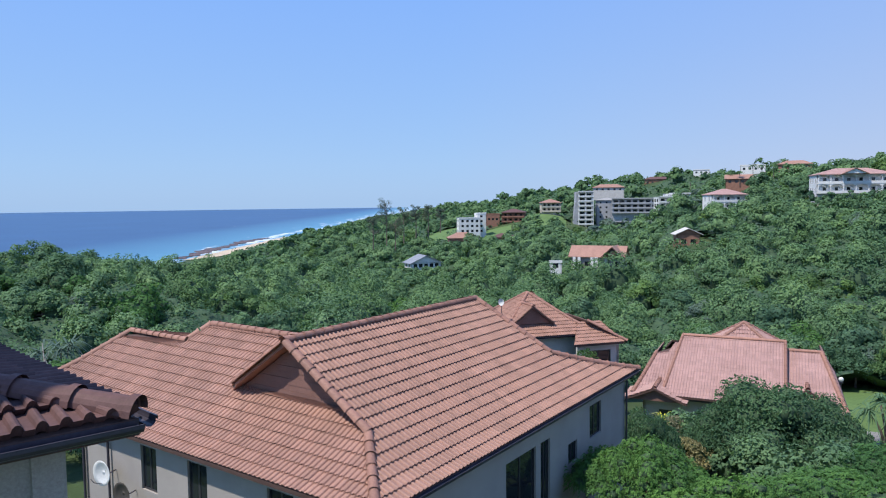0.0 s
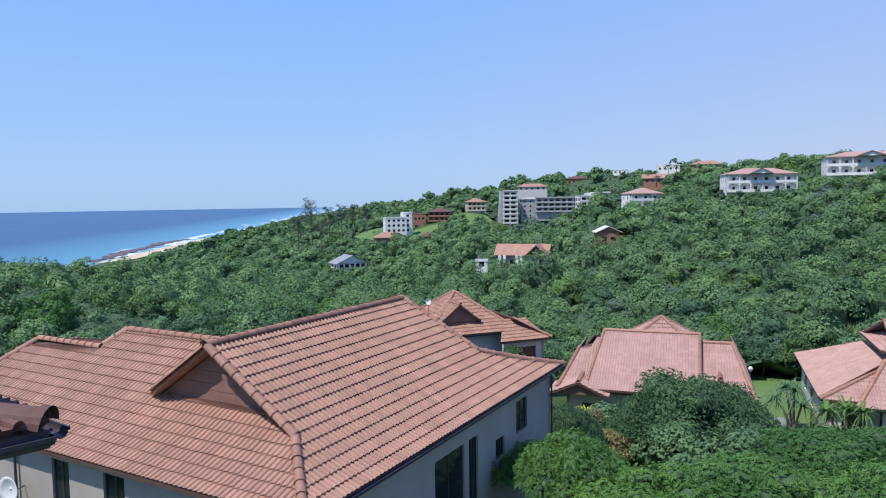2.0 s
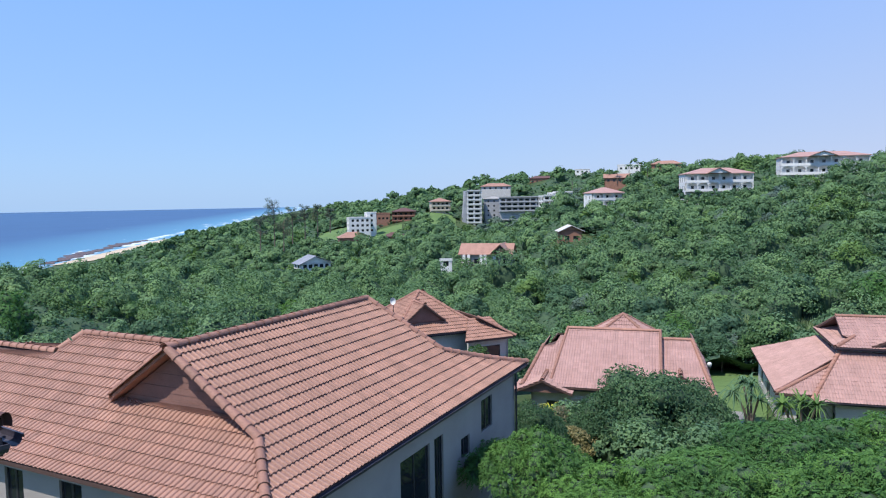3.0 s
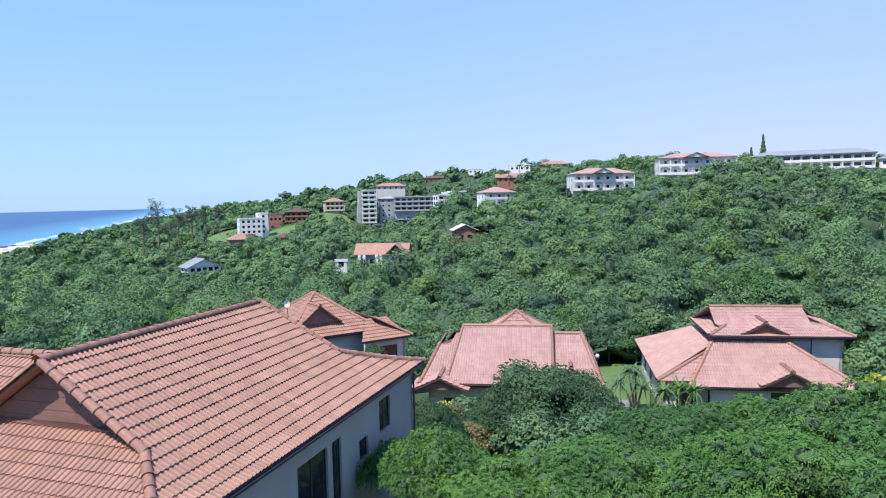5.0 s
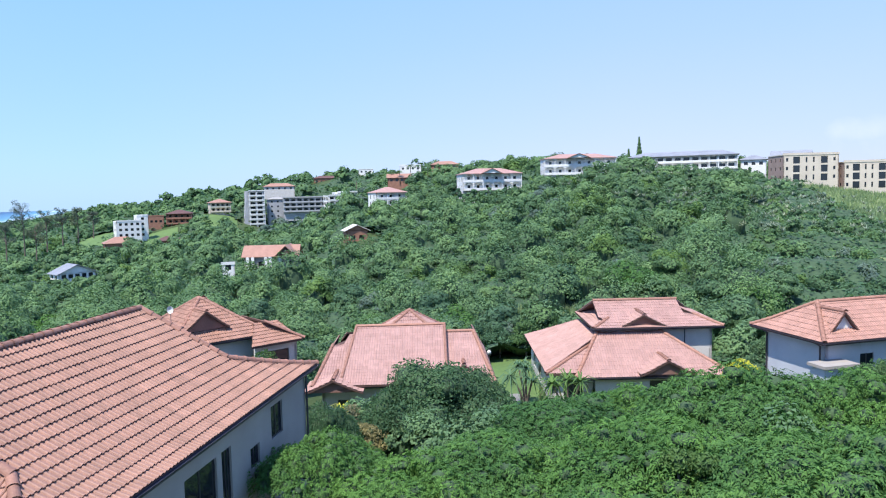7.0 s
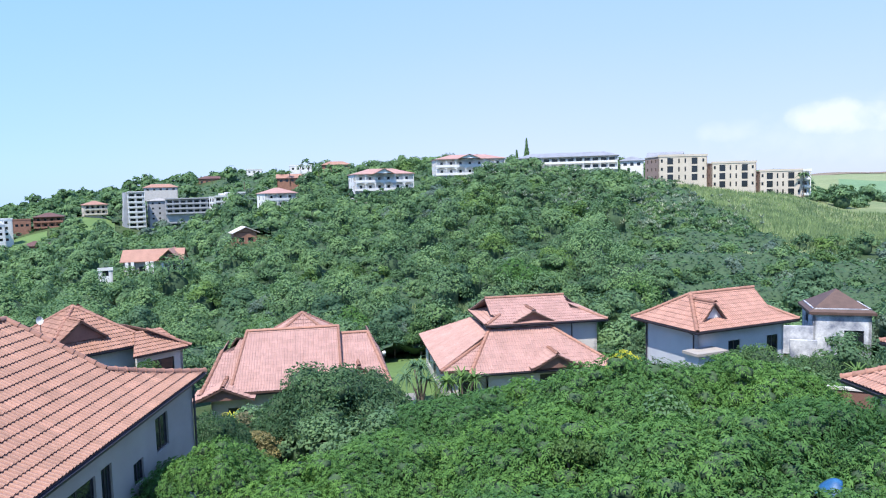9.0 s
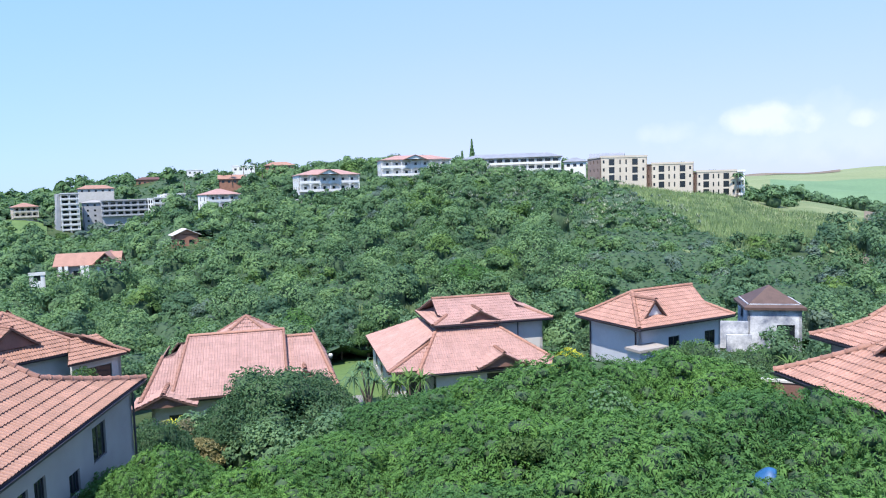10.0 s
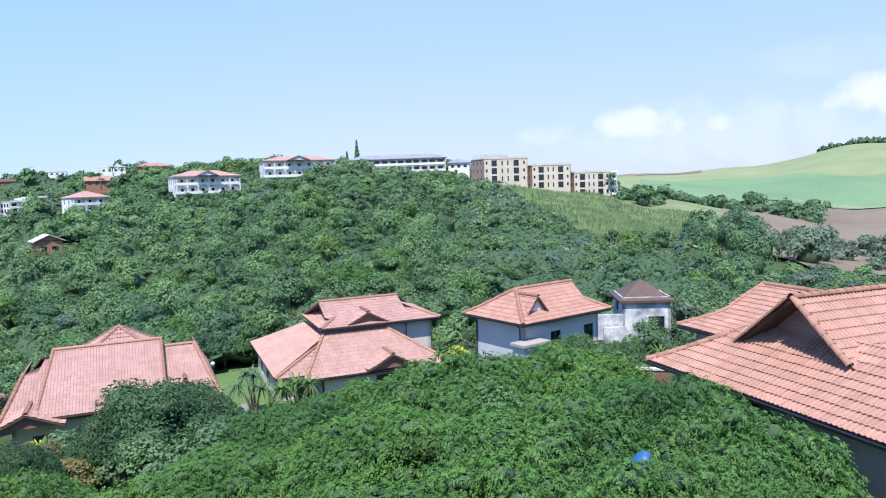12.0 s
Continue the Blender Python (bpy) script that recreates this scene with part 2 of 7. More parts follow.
def sea_material():
    m, nt, b = mat("sea water", 0.32)
    b.inputs["Specular IOR Level"].default_value = 0.12
    sep = nt.nodes.new("ShaderNodeSeparateXYZ")
    nt.links.new(coords(nt), sep.inputs[0])
    # shallow water turns paler towards the shore at x = -200
    rng = node(nt, "ShaderNodeMapRange", **{"From Min": -430.0, "From Max": -225.0})
    nt.links.new(sep.outputs["X"], rng.inputs["Value"])
    swell = noise_fac(nt, 0.006, 5.0, 0.6)
    col = ramp(nt, swell, [(0.3, (0.017, 0.064, 0.170)), (0.7, (0.026, 0.088, 0.215))])
    col = mix(nt, rng.outputs["Result"], col, (0.09, 0.27, 0.40))
    # broken lines of surf that run along the shore
    mp = node(nt, "ShaderNodeMapping", Scale=(0.055, 0.011, 1.0))
    nt.links.new(coords(nt), mp.inputs["Vector"])
    foam = noise_fac(nt, 1.0, 7.0, 0.65, mp.outputs[0])
    band = nt.nodes.new("ShaderNodeValToRGB")
    stops = [(0.0, 0.0), (0.30, 0.0), (0.52, 0.09), (0.8, 0.17), (0.95, 0.21), (1.0, 0.22)]
    els = band.color_ramp.elements
    while len(els) < len(stops):
        els.new(0.5)
    for e, (p, v) in zip(els, stops):
        e.position, e.color = p, (v, v, v, 1)
    rng2 = node(nt, "ShaderNodeMapRange", **{"From Min": -340.0, "From Max": -205.0})
    nt.links.new(sep.outputs["X"], rng2.inputs["Value"])
    nt.links.new(rng2.outputs["Result"], band.inputs["Fac"])
    add = nt.nodes.new("ShaderNodeMath")
    add.operation = "ADD"
    nt.links.new(foam, add.inputs[0])
    nt.links.new(band.outputs["Color"], add.inputs[1])
    cut = node(nt, "ShaderNodeMapRange", **{"From Min": 0.70, "From Max": 0.78})
    nt.links.new(add.outputs[0], cut.inputs["Value"])
    col = mix(nt, cut.outputs["Result"], col, (0.80, 0.83, 0.85))
    nt.links.new(col, b.inputs["Base Color"])
    bump(nt, b, noise_fac(nt, 0.15, 4.0), 0.4, 0.5)
    return m


M_SEA = sea_material()


# ------------------------------------------------------------ mesh helpers
def mesh_from(name, verts, faces, material, smooth=False, normals=None):
    """A mesh from arrays of vertices and of quads or triangles (same count of corners in each face)."""
    verts, faces = np.asarray(verts, np.float32), np.asarray(faces, np.int32)
    me = bpy.data.meshes.new(name)
    k = faces.shape[1]
    me.vertices.add(len(verts))
    me.vertices.foreach_set("co", verts.ravel())
    me.loops.add(faces.size)
    me.loops.foreach_set("vertex_index", faces.ravel())
    me.polygons.add(len(faces))
    me.polygons.foreach_set("loop_start", np.arange(0, faces.size, k, dtype=np.int32))
    me.polygons.foreach_set("use_smooth", np.full(len(faces), bool(smooth)))
    me.materials.append(material)
    me.update(calc_edges=True)
    if normals is not None:
        me.normals_split_custom_set_from_vertices(np.asarray(normals, np.float32))
    return me


def put(name, me, parent=None, label="", m=None):
    ob = new(name, me)
    if parent is not None:
        ob.parent = parent
    if m is not None:
        ob.matrix_basis = m
    return tagged(ob, label)


def part(name, bm, material, parent, label=""):
    """Links a bmesh as one mesh object under a thing or a part."""
    me = bpy.data.meshes.new(name)
    bmesh.ops.recalc_face_normals(bm, faces=bm.faces)
    bm.to_mesh(me)
    bm.free()
    me.materials.append(material)
    return put(name, me, parent, label)


def add_box(bm, x0, y0, z0, x1, y1, z1, bevel=0.0):
    vs = [bm.verts.new((x, y, z)) for z in (z0, z1) for x, y in ((x0, y0), (x1, y0), (x1, y1), (x0, y1))]
    made = []
    for a in ((0, 3, 2, 1), (4, 5, 6, 7), (0, 1, 5, 4), (1, 2, 6, 5), (2, 3, 7, 6), (3, 0, 4, 7)):
        made.append(bm.faces.new([vs[i] for i in a]))
    if bevel:
        bmesh.ops.bevel(bm, geom=list({e for f in made for e in f.edges}), offset=bevel, segments=1, affect="EDGES")


def box(name, x0, y0, z0, x1, y1, z1, material, parent, label="", bevel=0.0):
    bm = bmesh.new()
    add_box(bm, min(x0, x1), min(y0, y1), min(z0, z1), max(x0, x1), max(y0, y1), max(z0, z1), bevel)
    return part(name, bm, material, parent, label)


def tube(bm, pts, r0, r1=None, sides=6):
    """A tapered tube along points."""
    r1 = r0 if r1 is None else r1
    rings = []
    for i, p in enumerate(pts):
        p = Vector(p)
        a, c = Vector(pts[max(i - 1, 0)]), Vector(pts[min(i + 1, len(pts) - 1)])
        d = (c - a).normalized()
        side = d.cross(Vector((0.3, 0.2, 1)) if abs(d.z) < 0.9 else Vector((1, 0.1, 0))).normalized()
        up = side.cross(d)
        r = r0 + (r1 - r0) * i / max(len(pts) - 1, 1)
        rings.append([bm.verts.new(p + (side * math.cos(k * math.tau / sides) + up * math.sin(k * math.tau / sides)) * r) for k in range(sides)])
    for a, c in zip(rings, rings[1:]):
        for k in range(sides):
            bm.faces.new((a[k], a[(k + 1) % sides], c[(k + 1) % sides], c[k]))
    bm.faces.new(rings[0][::-1])
    bm.faces.new(rings[-1])


def empty(name, x, y, z, turn=0.0, label="", category="", group=""):
    ob = new(name)
    ob.empty_display_size = 0.5
    ob.matrix_basis = pose(x, y, z, 0, 0, turn)
    return tagged(ob, label, category, group)


def polar(az, r):
    return r * math.sin(radians(az)), r * math.cos(radians(az))


# ------------------------------------------------------------ ground, sea
G_AZ = np.array([-180, -75, -45, -30, -20, -10, -4, 2, 8, 14, 20, 27, 34, 41, 47, 53, 60, 66, 72, 80, 100, 180.0])
G_TAB = {  # distance: ground height at each bearing above
    0: [1.0] * 22,
    25: [1] * 6 + [0.5] * 2 + [0] * 6 + [0.5] * 6 + [1] * 2,
    45: [1, 1, 0.5, 0, -0.5, -0.5, -0.5, -1, -1.5, -2, -2, -2, -2, -2, -2, -1.5, -1, -0.5, 0, 0, 1, 1],
    65: [1, 1, 1, 0, -1.5, -2.5, -3, -3, -3.2, -3.7, -3.9, -3.9, -3.6, -3.4, -3.2, -3, -2.5, -1.5, -1, -1, 0, 1],
    90: [2, 2, 3.6, 3.2, 1.2, -2.2, -5.5, -6.5, -6.5, -6, -5.5, -5.2, -4.8, -4.5, -4.2, -4, -4, -4, -4, -4, -3, 2],
    130: [2, 2, 5.2, 4.6, 0.8, -4.8, -8.5, -9.5, -9.0, -7.5, -4.5, -2.5, -1, 0.5, 0.5, 0, -0.5, -3, -5, -6, -5, 2],
    190: [0, 0, -4, -5, -10, -11, -11.5, -11.5, -10, -8, -1, 4, 8, 9.5, 8, 6.5, 3.5, -1, -4, -7, -6, 0],
    240: [0, -8, -12, -14, -17, -15, -13, -12, -10, -6, 3, 7.5, 12, 15.5, 12.5, 11, 7.5, 0.5, -3, -7.5, -6, 0],
    300: [0, -16, -20, -20, -20, -18, -13.5, -13, -10.5, -6, 6, 10.5, 15.5, 19.5, 16, 14.5, 11, 2, -2, -8, -6, 0],
    380: [0, -24, -26, -26, -25, -19, -14, -14, -9.5, -8, 9, 20, 24, 24, 21, 18, 12, 3, -1.5, -8, -4, 0],
    480: [0, -30, -33, -33, -28, -20, -13, -6, 2, -6, 13, 27, 28, 24, 21, 17, 12, 6, 1, -6, 0, 0],
    600: [0, -33, -35, -35, -31, -19, -12, -1, 11, 24, 31, 31, 26, 20, 16, 12, 12, 11, 9, 8, 12, 0],
    800: [0, -36, -38, -38, -36, -23, -12, 2, 19, 27, 27, 24, 18, 14, 12, 12, 16, 18, 20, 38, 50, 0],
    950: [0, -38, -40, -40, -40, -28, -13, 3, 17, 22, 22, 18, 16, 12, 12, 12, 19, 21, 25, 47, 60, 0],
    1400: [0, -40, -40, -40, -40, -34, -20, -6, 5, 10, 10, 10, 10, 10, 10, 10, 14, 15, 18, 38, 40, 0],
    2500: [0, -40, -40, -40, -40, -38, -34, -20, -5, 0, 0, 0, 0, 0, 0, 0, 0, 0, 0, 10, 10, 0],
    4900: [0, -40, -40, -40, -40, -40, -38, -30, -20, -10, -5, 0, 0, 0, 0, 0, 0, 0, 0, 0, 0, 0],
}
G_R = np.array(sorted(G_TAB), float)
G_Z = np.array([G_TAB[r] for r in sorted(G_TAB)], float)
SEA = -33.5


def ground_z(x, y):
    """The height of the bare ground; arrays or numbers."""
    x, y = np.atleast_1d(np.asarray(x, float)), np.atleast_1d(np.asarray(y, float))
    r, az = np.hypot(x, y), np.degrees(np.arctan2(x, y))
    i = np.clip(np.searchsorted(G_R, r) - 1, 0, len(G_R) - 2)
    j = np.clip(np.searchsorted(G_AZ, az) - 1, 0, len(G_AZ) - 2)
    fr = np.clip((r - G_R[i]) / (G_R[i + 1] - G_R[i]), 0, 1)
    fa = np.clip((az - G_AZ[j]) / (G_AZ[j + 1] - G_AZ[j]), 0, 1)
    fa = fa * fa * (3 - 2 * fa)
    z = (G_Z[i, j] * (1 - fa) + G_Z[i, j + 1] * fa) * (1 - fr) + (G_Z[i + 1, j] * (1 - fa) + G_Z[i + 1, j + 1] * fa) * fr
    far = np.clip((r - 70) / 150, 0, 1)
    z = z + far * (1.1 * np.sin(x * 0.045 + 1.3 * np.sin(y * 0.021)) + 0.9 * np.sin(y * 0.052 + 1.7 * np.sin(x * 0.027)))
    # the straight shore: the land falls to the beach near x = -190
    shore = np.interp(x, [-260, -222, -205, -188, -170, -120, -60], [-40, -34.2, -32.6, -30.8, -27, -21.5, -5])
    return np.where((y > 150) & (x < -60), np.minimum(z, shore), z)


def gz(x, y):
    return float(ground_z(x, y)[0])


def sheet(name, x, y, lift, material, kind="structure", label="", category="", cut=None):
    """A draped sheet from 2D arrays of x and y."""
    z = ground_z(x.ravel(), y.ravel()).reshape(x.shape) + lift
    n, k = x.shape
    idx = np.arange(n * k).reshape(n, k)
    f = np.stack([idx[:-1, :-1], idx[1:, :-1], idx[1:, 1:], idx[:-1, 1:]], -1).reshape(-1, 4)
    ob = new(name, mesh_from(name, np.stack([x, y, z], -1).reshape(-1, 3), f, material, True))
    return tagged(ob, label, category, kind=kind)


_a = np.radians(np.concatenate([np.arange(-180, -50, 6), np.arange(-50, 100, 1.25), np.arange(100, 181, 5)]))
_r = np.concatenate([[0.01], np.arange(5, 120, 5), np.arange(120, 400, 10), np.arange(400, 1100, 25), np.arange(1100, 4951, 275)])
AA, RR = np.meshgrid(_a, _r)
sheet("ground", RR * np.sin(AA), RR * np.cos(AA), 0.0, M_GROUND, label="hilly ground under dense green coastal bush", category="ground")
_r2 = np.concatenate([[50], np.arange(200, 1500, 100), np.arange(1500, 4950, 300), [4950]])
_a2 = np.radians(np.arange(-120, 31, 2.5))
A2, R2 = np.meshgrid(_a2, _r2)
_i = np.arange(A2.size).reshape(A2.shape)
_f = np.stack([_i[:-1, :-1], _i[1:, :-1], _i[1:, 1:], _i[:-1, 1:]], -1).reshape(-1, 4)
sea = new("water", mesh_from("water", np.stack([R2 * np.sin(A2), R2 * np.cos(A2), np.full(A2.shape, SEA)], -1).reshape(-1, 3), _f, M_SEA))
tagged(sea, "deep blue sea with white surf breaking along the shore", "sea", kind="structure")
_y = np.linspace(585, 960, 45)
XS, YS = np.meshgrid(np.linspace(-228, -186, 12), _y)
XS = XS + 5 * np.sin(YS * 0.013) + 3 * np.sin(YS * 0.041)
sheet("beach", XS, YS, 0.5, M_SAND, label="narrow pale golden sand beach beside the surf", category="beach")
XS, YS = np.meshgrid(np.linspace(0, 1, 8), np.linspace(600, 940, 60))
XS = -229 - XS * (9 + 9 * np.sin(YS * 0.02) ** 2) + 5 * np.sin(YS * 0.013) + 2.5 * np.sin(YS * 0.17)
_i = np.arange(XS.size).reshape(XS.shape)
_f = np.stack([_i[:-1, :-1], _i[1:, :-1], _i[1:, 1:], _i[:-1, 1:]], -1).reshape(-1, 4)
_z = SEA + 0.35 + 0.5 * np.sin(XS * 1.3 + YS * 0.4) * np.sin(YS * 0.31)
tagged(new("rock_shelf", mesh_from("rock_shelf", np.stack([XS, YS, _z], -1).reshape(-1, 3), _f, M_ROCK)), "dark wet rock shelf between sand and surf", "rocks", kind="structure")


def sector(name, az0, az1, r0, r1, lift, material, label, category, na=18, nr=14, wob=0.0):
    a, r = np.meshgrid(np.radians(np.linspace(az0, az1, na)), np.linspace(0, 1, nr))
    rr = r0 + (r1 - r0) * r
    rr = rr * (1 + wob * np.sin(a * 40) * (1 - r) + wob * 0.6 * np.sin(a * 57 + 1) * r)
    return sheet(name, rr * np.sin(a), rr * np.cos(a), lift, material, label=label, category=category)


# ------------------------------------------------------------ roofs
def bounds(line, d):
    return np.interp(d, [p[0] for p in line], [p[1] for p in line])


class Slope:
    """One roof slope over a plan: u runs along the eave from e0, d runs inwards from it; it flares out flatter towards the eave."""

    def __init__(self, e0, turn, left, right, z0, rise, run, k=0.15):
        self.e0 = np.array([*e0, 0.0])
        c, s = math.cos(radians(turn)), math.sin(radians(turn))
        self.eu, self.en = np.array([c, s, 0.0]), np.array([-s, c, 0.0])
        self.left, self.right, self.z0, self.rise, self.run, self.k = left, right, z0, rise, run, k
        self.flare = min(2.4, run * 0.42)
        self.steep = rise / (run - self.flare + (2 - k) * self.flare / 2)
        self.dmax = max(left[-1][0], right[-1][0])
        self.dd = np.linspace(0, self.dmax, 60)
        self.ss = np.concatenate([[0], np.cumsum(np.hypot(np.diff(self.dd), np.diff(self.height(self.dd))))])

    def height(self, d):
        """Straight above, flared out flatter within flare metres of the eave."""
        d = np.asarray(d, float)
        f, m, m0 = self.flare, self.steep, self.steep * (1 - self.k)
        low = m0 * d + (m - m0) * d * d / (2 * f)
        return np.where(d < f, low, (m0 + m) * f / 2 + m * (d - f))

    def grade(self, d):
        d = np.asarray(d, float)
        return self.steep * np.where(d < self.flare, 1 - self.k + self.k * d / self.flare, 1.0)

    def at(self, u, d, h=0.0):
        u, d = np.asarray(u, float), np.asarray(d, float)
        g = self.grade(d)
        ln = np.sqrt(1 + g * g)
        nx = (-g / ln)[..., None] * self.en + (1 / ln)[..., None] * np.array([0, 0, 1.0])
        p = self.e0 + u[..., None] * self.eu + d[..., None] * self.en
        p[..., 2] += self.z0 + self.height(d)
        return p + nx * np.asarray(h, float)[..., None]


TILE_W, TILE_G = 0.42, 0.45
TILE_X = np.array([0, 0.22, 0.26, 0.31, 0.36, 0.42, 0.47, 0.5, 0.72, 0.76, 0.81, 0.86, 0.92, 0.97, 1.0])
TILE_X_FAR = np.array([0, 0.22, 0.29, 0.36, 0.44, 0.5, 0.72, 0.79, 0.86, 0.94, 1.0])
LIP = 0.062


def roll(x):
    """Height of a double-rolled tile across its width, x in tiles: flat pans between half-round rolls."""
    u = np.mod(np.asarray(x, float) * 2, 1.0)
    return 0.052 * np.sin(np.clip((u - 0.44) / 0.56, 0, 1) * math.pi) ** 0.6


def tile_mesh(material, tw, tg):
    k = len(TILE_X) - 1
    rows = [(0.05, -0.012), (0.0, LIP), (tg + 0.03, 0.003)]  # the lip is undercut
    v = [(t * tw, y, lift + float(roll(t)) * (0.4 if i == 0 else 1)) for i, (y, lift) in enumerate(rows) for t in TILE_X]
    f = [(r * (k + 1) + i, r * (k + 1) + i + 1, (r + 1) * (k + 1) + i + 1, (r + 1) * (k + 1) + i) for r in range(2) for i in range(k)]
    return mesh_from("tile", v, f, material)


def lay_slope(house, s, seg=8, stretch=None, tile_mat=M_TILE, piece_mat=M_TILE_PIECE, soffit=M_TIMBER, tw=TILE_W, tg=TILE_G, lip=LIP):
    """Deck and lapped tiles on a slope. stretch: u0, u1, d0, d1 in which tiles are pieces of their own (up to 300)."""
    ds = np.linspace(0, s.dmax, 10)
    lo, hi = bounds(s.left, ds), bounds(s.right, ds)
    top = np.concatenate([s.at(lo, ds, np.full(10, -0.01)), s.at(hi, ds, np.full(10, -0.01))])
    under = top - np.array([0, 0, 0.13])
    v = np.concatenate([top, under])
    f = [(i, i + 10, i + 11, i + 1) for i in range(9)] + [(i + 20, i + 21, i + 31, i + 30) for i in range(9)]
    f += [(i, i + 1, i + 21, i + 20) for i in range(9)] + [(i + 10, i + 30, i + 31, i + 11) for i in range(9)] + [(0, 20, 30, 10), (9, 19, 39, 29)]
    roof = put("roof", mesh_from("roof", v, f, soffit), house)
    n = int(math.ceil(s.ss[-1] / tg - 0.2))
    u_lo = min(p[1] for p in s.left)
    cols = int(math.ceil((max(p[1] for p in s.right) - u_lo) / tw))
    I, J = [a.ravel() for a in np.meshgrid(np.arange(n), np.arange(cols), indexing="ij")]
    # each course starts with a small offset, as laid by hand
    U = u_lo + J * tw
    s0 = I * tg
    s1 = np.minimum(s0 + tg + 0.03, s.ss[-1])
    d0, d1 = np.interp(s0, s.ss, s.dd), np.interp(s1, s.ss, s.dd)
    keep = (np.minimum(U + tw, np.maximum(bounds(s.right, d0), bounds(s.right, d1))) - np.maximum(U, np.minimum(bounds(s.left, d0), bounds(s.left, d1)))) > 0.03
    single = np.zeros(len(U), bool)
    if stretch:
        inside = (U > np.maximum(bounds(s.left, d0), bounds(s.left, d1))) & (U + tw < np.minimum(bounds(s.right, d0), bounds(s.right, d1))) & (s1 > s0 + tg)
        single = keep & inside & (U >= stretch[0]) & (U < stretch[1]) & (d0 >= stretch[2]) & (d0 < stretch[3])
        single &= np.cumsum(single) <= 300
    rest = keep & ~single
    x = TILE_X if seg > 6 else TILE_X_FAR
    seg = len(x) - 1
    rng = np.random.RandomState(7)
    jit = rng.uniform(-0.006, 0.006, len(U))
    rows = []
    for i, (dq, lift) in enumerate(((np.minimum(d0 + 0.05, s.dmax), -0.012), (d0, lip), (d1, 0.003))):
        dq = dq[rest][:, None] + np.zeros(seg + 1)
        uu = np.clip(U[rest][:, None] + x * tw, bounds(s.left, dq), bounds(s.right, dq))
        rows.append(s.at(uu, dq, lift + jit[rest][:, None] * (i < 2) + roll(x)[None] * min(1.0, lip / LIP + 0.2) * (0.4 if i == 0 else 1)))
    v = np.stack(rows, 1).reshape(-1, 3)
    base = (np.arange(rest.sum()) * 3 * (seg + 1))[:, None, None]
    q = np.array([[r * (seg + 1) + i, r * (seg + 1) + i + 1, (r + 1) * (seg + 1) + i + 1, (r + 1) * (seg + 1) + i] for r in range(2) for i in range(seg)])
    ob = put("roof_tiles", mesh_from("roof_tiles", v, (base + q[None]).reshape(-1, 4), tile_mat), roof)
    tagged(ob, kind="stuff")
    if single.any():
        me = tile_mesh(piece_mat, tw, tg)
        for a in np.flatnonzero(single):
            p = s.at(U[a], d0[a])
            g = float(s.grade((d0[a] + d1[a]) / 2))
            ln = math.sqrt(1 + g * g)
            t = s.en / ln + np.array([0, 0, g / ln])
            nn = -s.en * g / ln + np.array([0, 0, 1 / ln])
            m = Matrix(((s.eu[0], t[0], nn[0], p[0]), (s.eu[1], t[1], nn[1], p[1]), (s.eu[2], t[2], nn[2], p[2] + jit[a]), (0, 0, 0, 1)))
            put("tile", me, roof, m=m)
    return roof


def cap_mesh(material, r=0.16, length=0.53):
    v, f, k = [], [], 10
    for y, rr in ((0.0, r * 1.14), (0.06, r * 1.14), (0.065, r), (length, r * 0.92)):
        for i in range(k):
            a = math.pi * i / (k - 1)
            v.append((math.cos(a) * rr, y, math.sin(a) * rr - 0.02))
    for j in range(3):
        f += [(j * k + i, j * k + i + 1, (j + 1) * k + i + 1, (j + 1) * k + i) for i in range(k - 1)]
    return mesh_from("ridge_tile", v, f, material, False)


CAPS = {}


def caps(roof, pts, material=M_CAP, r=0.16, joined=False):
    """Half-round ridge and hip tiles along a line, one overlapping the next."""
    pts = [Vector(p) for p in pts]
    lens = [0.0]
    for a, b in zip(pts, pts[1:]):
        lens.append(lens[-1] + (b - a).length)
    step = 0.46
    n = max(int(lens[-1] / step), 1)
    key = (material.name, r)
    if key not in CAPS:
        CAPS[key] = cap_mesh(material, r)
    src = CAPS[key]
    vs, fs = [], []
    base_v = np.array([tuple(q.co) for q in src.vertices])
    base_f = np.array([tuple(p.vertices) for p in src.polygons])
    for i in range(n):
        t = i * lens[-1] / n
        j = max(k for k in range(len(lens) - 1) if lens[k] <= t + 1e-6)
        a, b = pts[j], pts[j + 1]
        p = a + (b - a) * ((t - lens[j]) / (lens[j + 1] - lens[j]))
        y = (b - a).normalized()
        xx = y.cross(Vector((0, 0, 1))).normalized()
        zz = xx.cross(y)
        m = Matrix(((xx.x, y.x, zz.x, p.x), (xx.y, y.y, zz.y, p.y), (xx.z, y.z, zz.z, p.z + 0.045), (0, 0, 0, 1)))
        if joined:
            mm = np.array(m)
            fs.append(base_f + len(base_v) * i)
            vs.append(base_v @ mm[:3, :3].T + mm[:3, 3])
        else:
            put("ridge_tile", src, roof, m=m)
    if joined:
        put("ridge_tiles", mesh_from("ridge_tiles", np.concatenate(vs), np.concatenate(fs), material), roof)


def hip_line(s, edge, n=12, d0=0.0, d1=None):
    d = np.linspace(d0, s.dmax if d1 is None else d1, n)
    return s.at(bounds(edge, d), d)


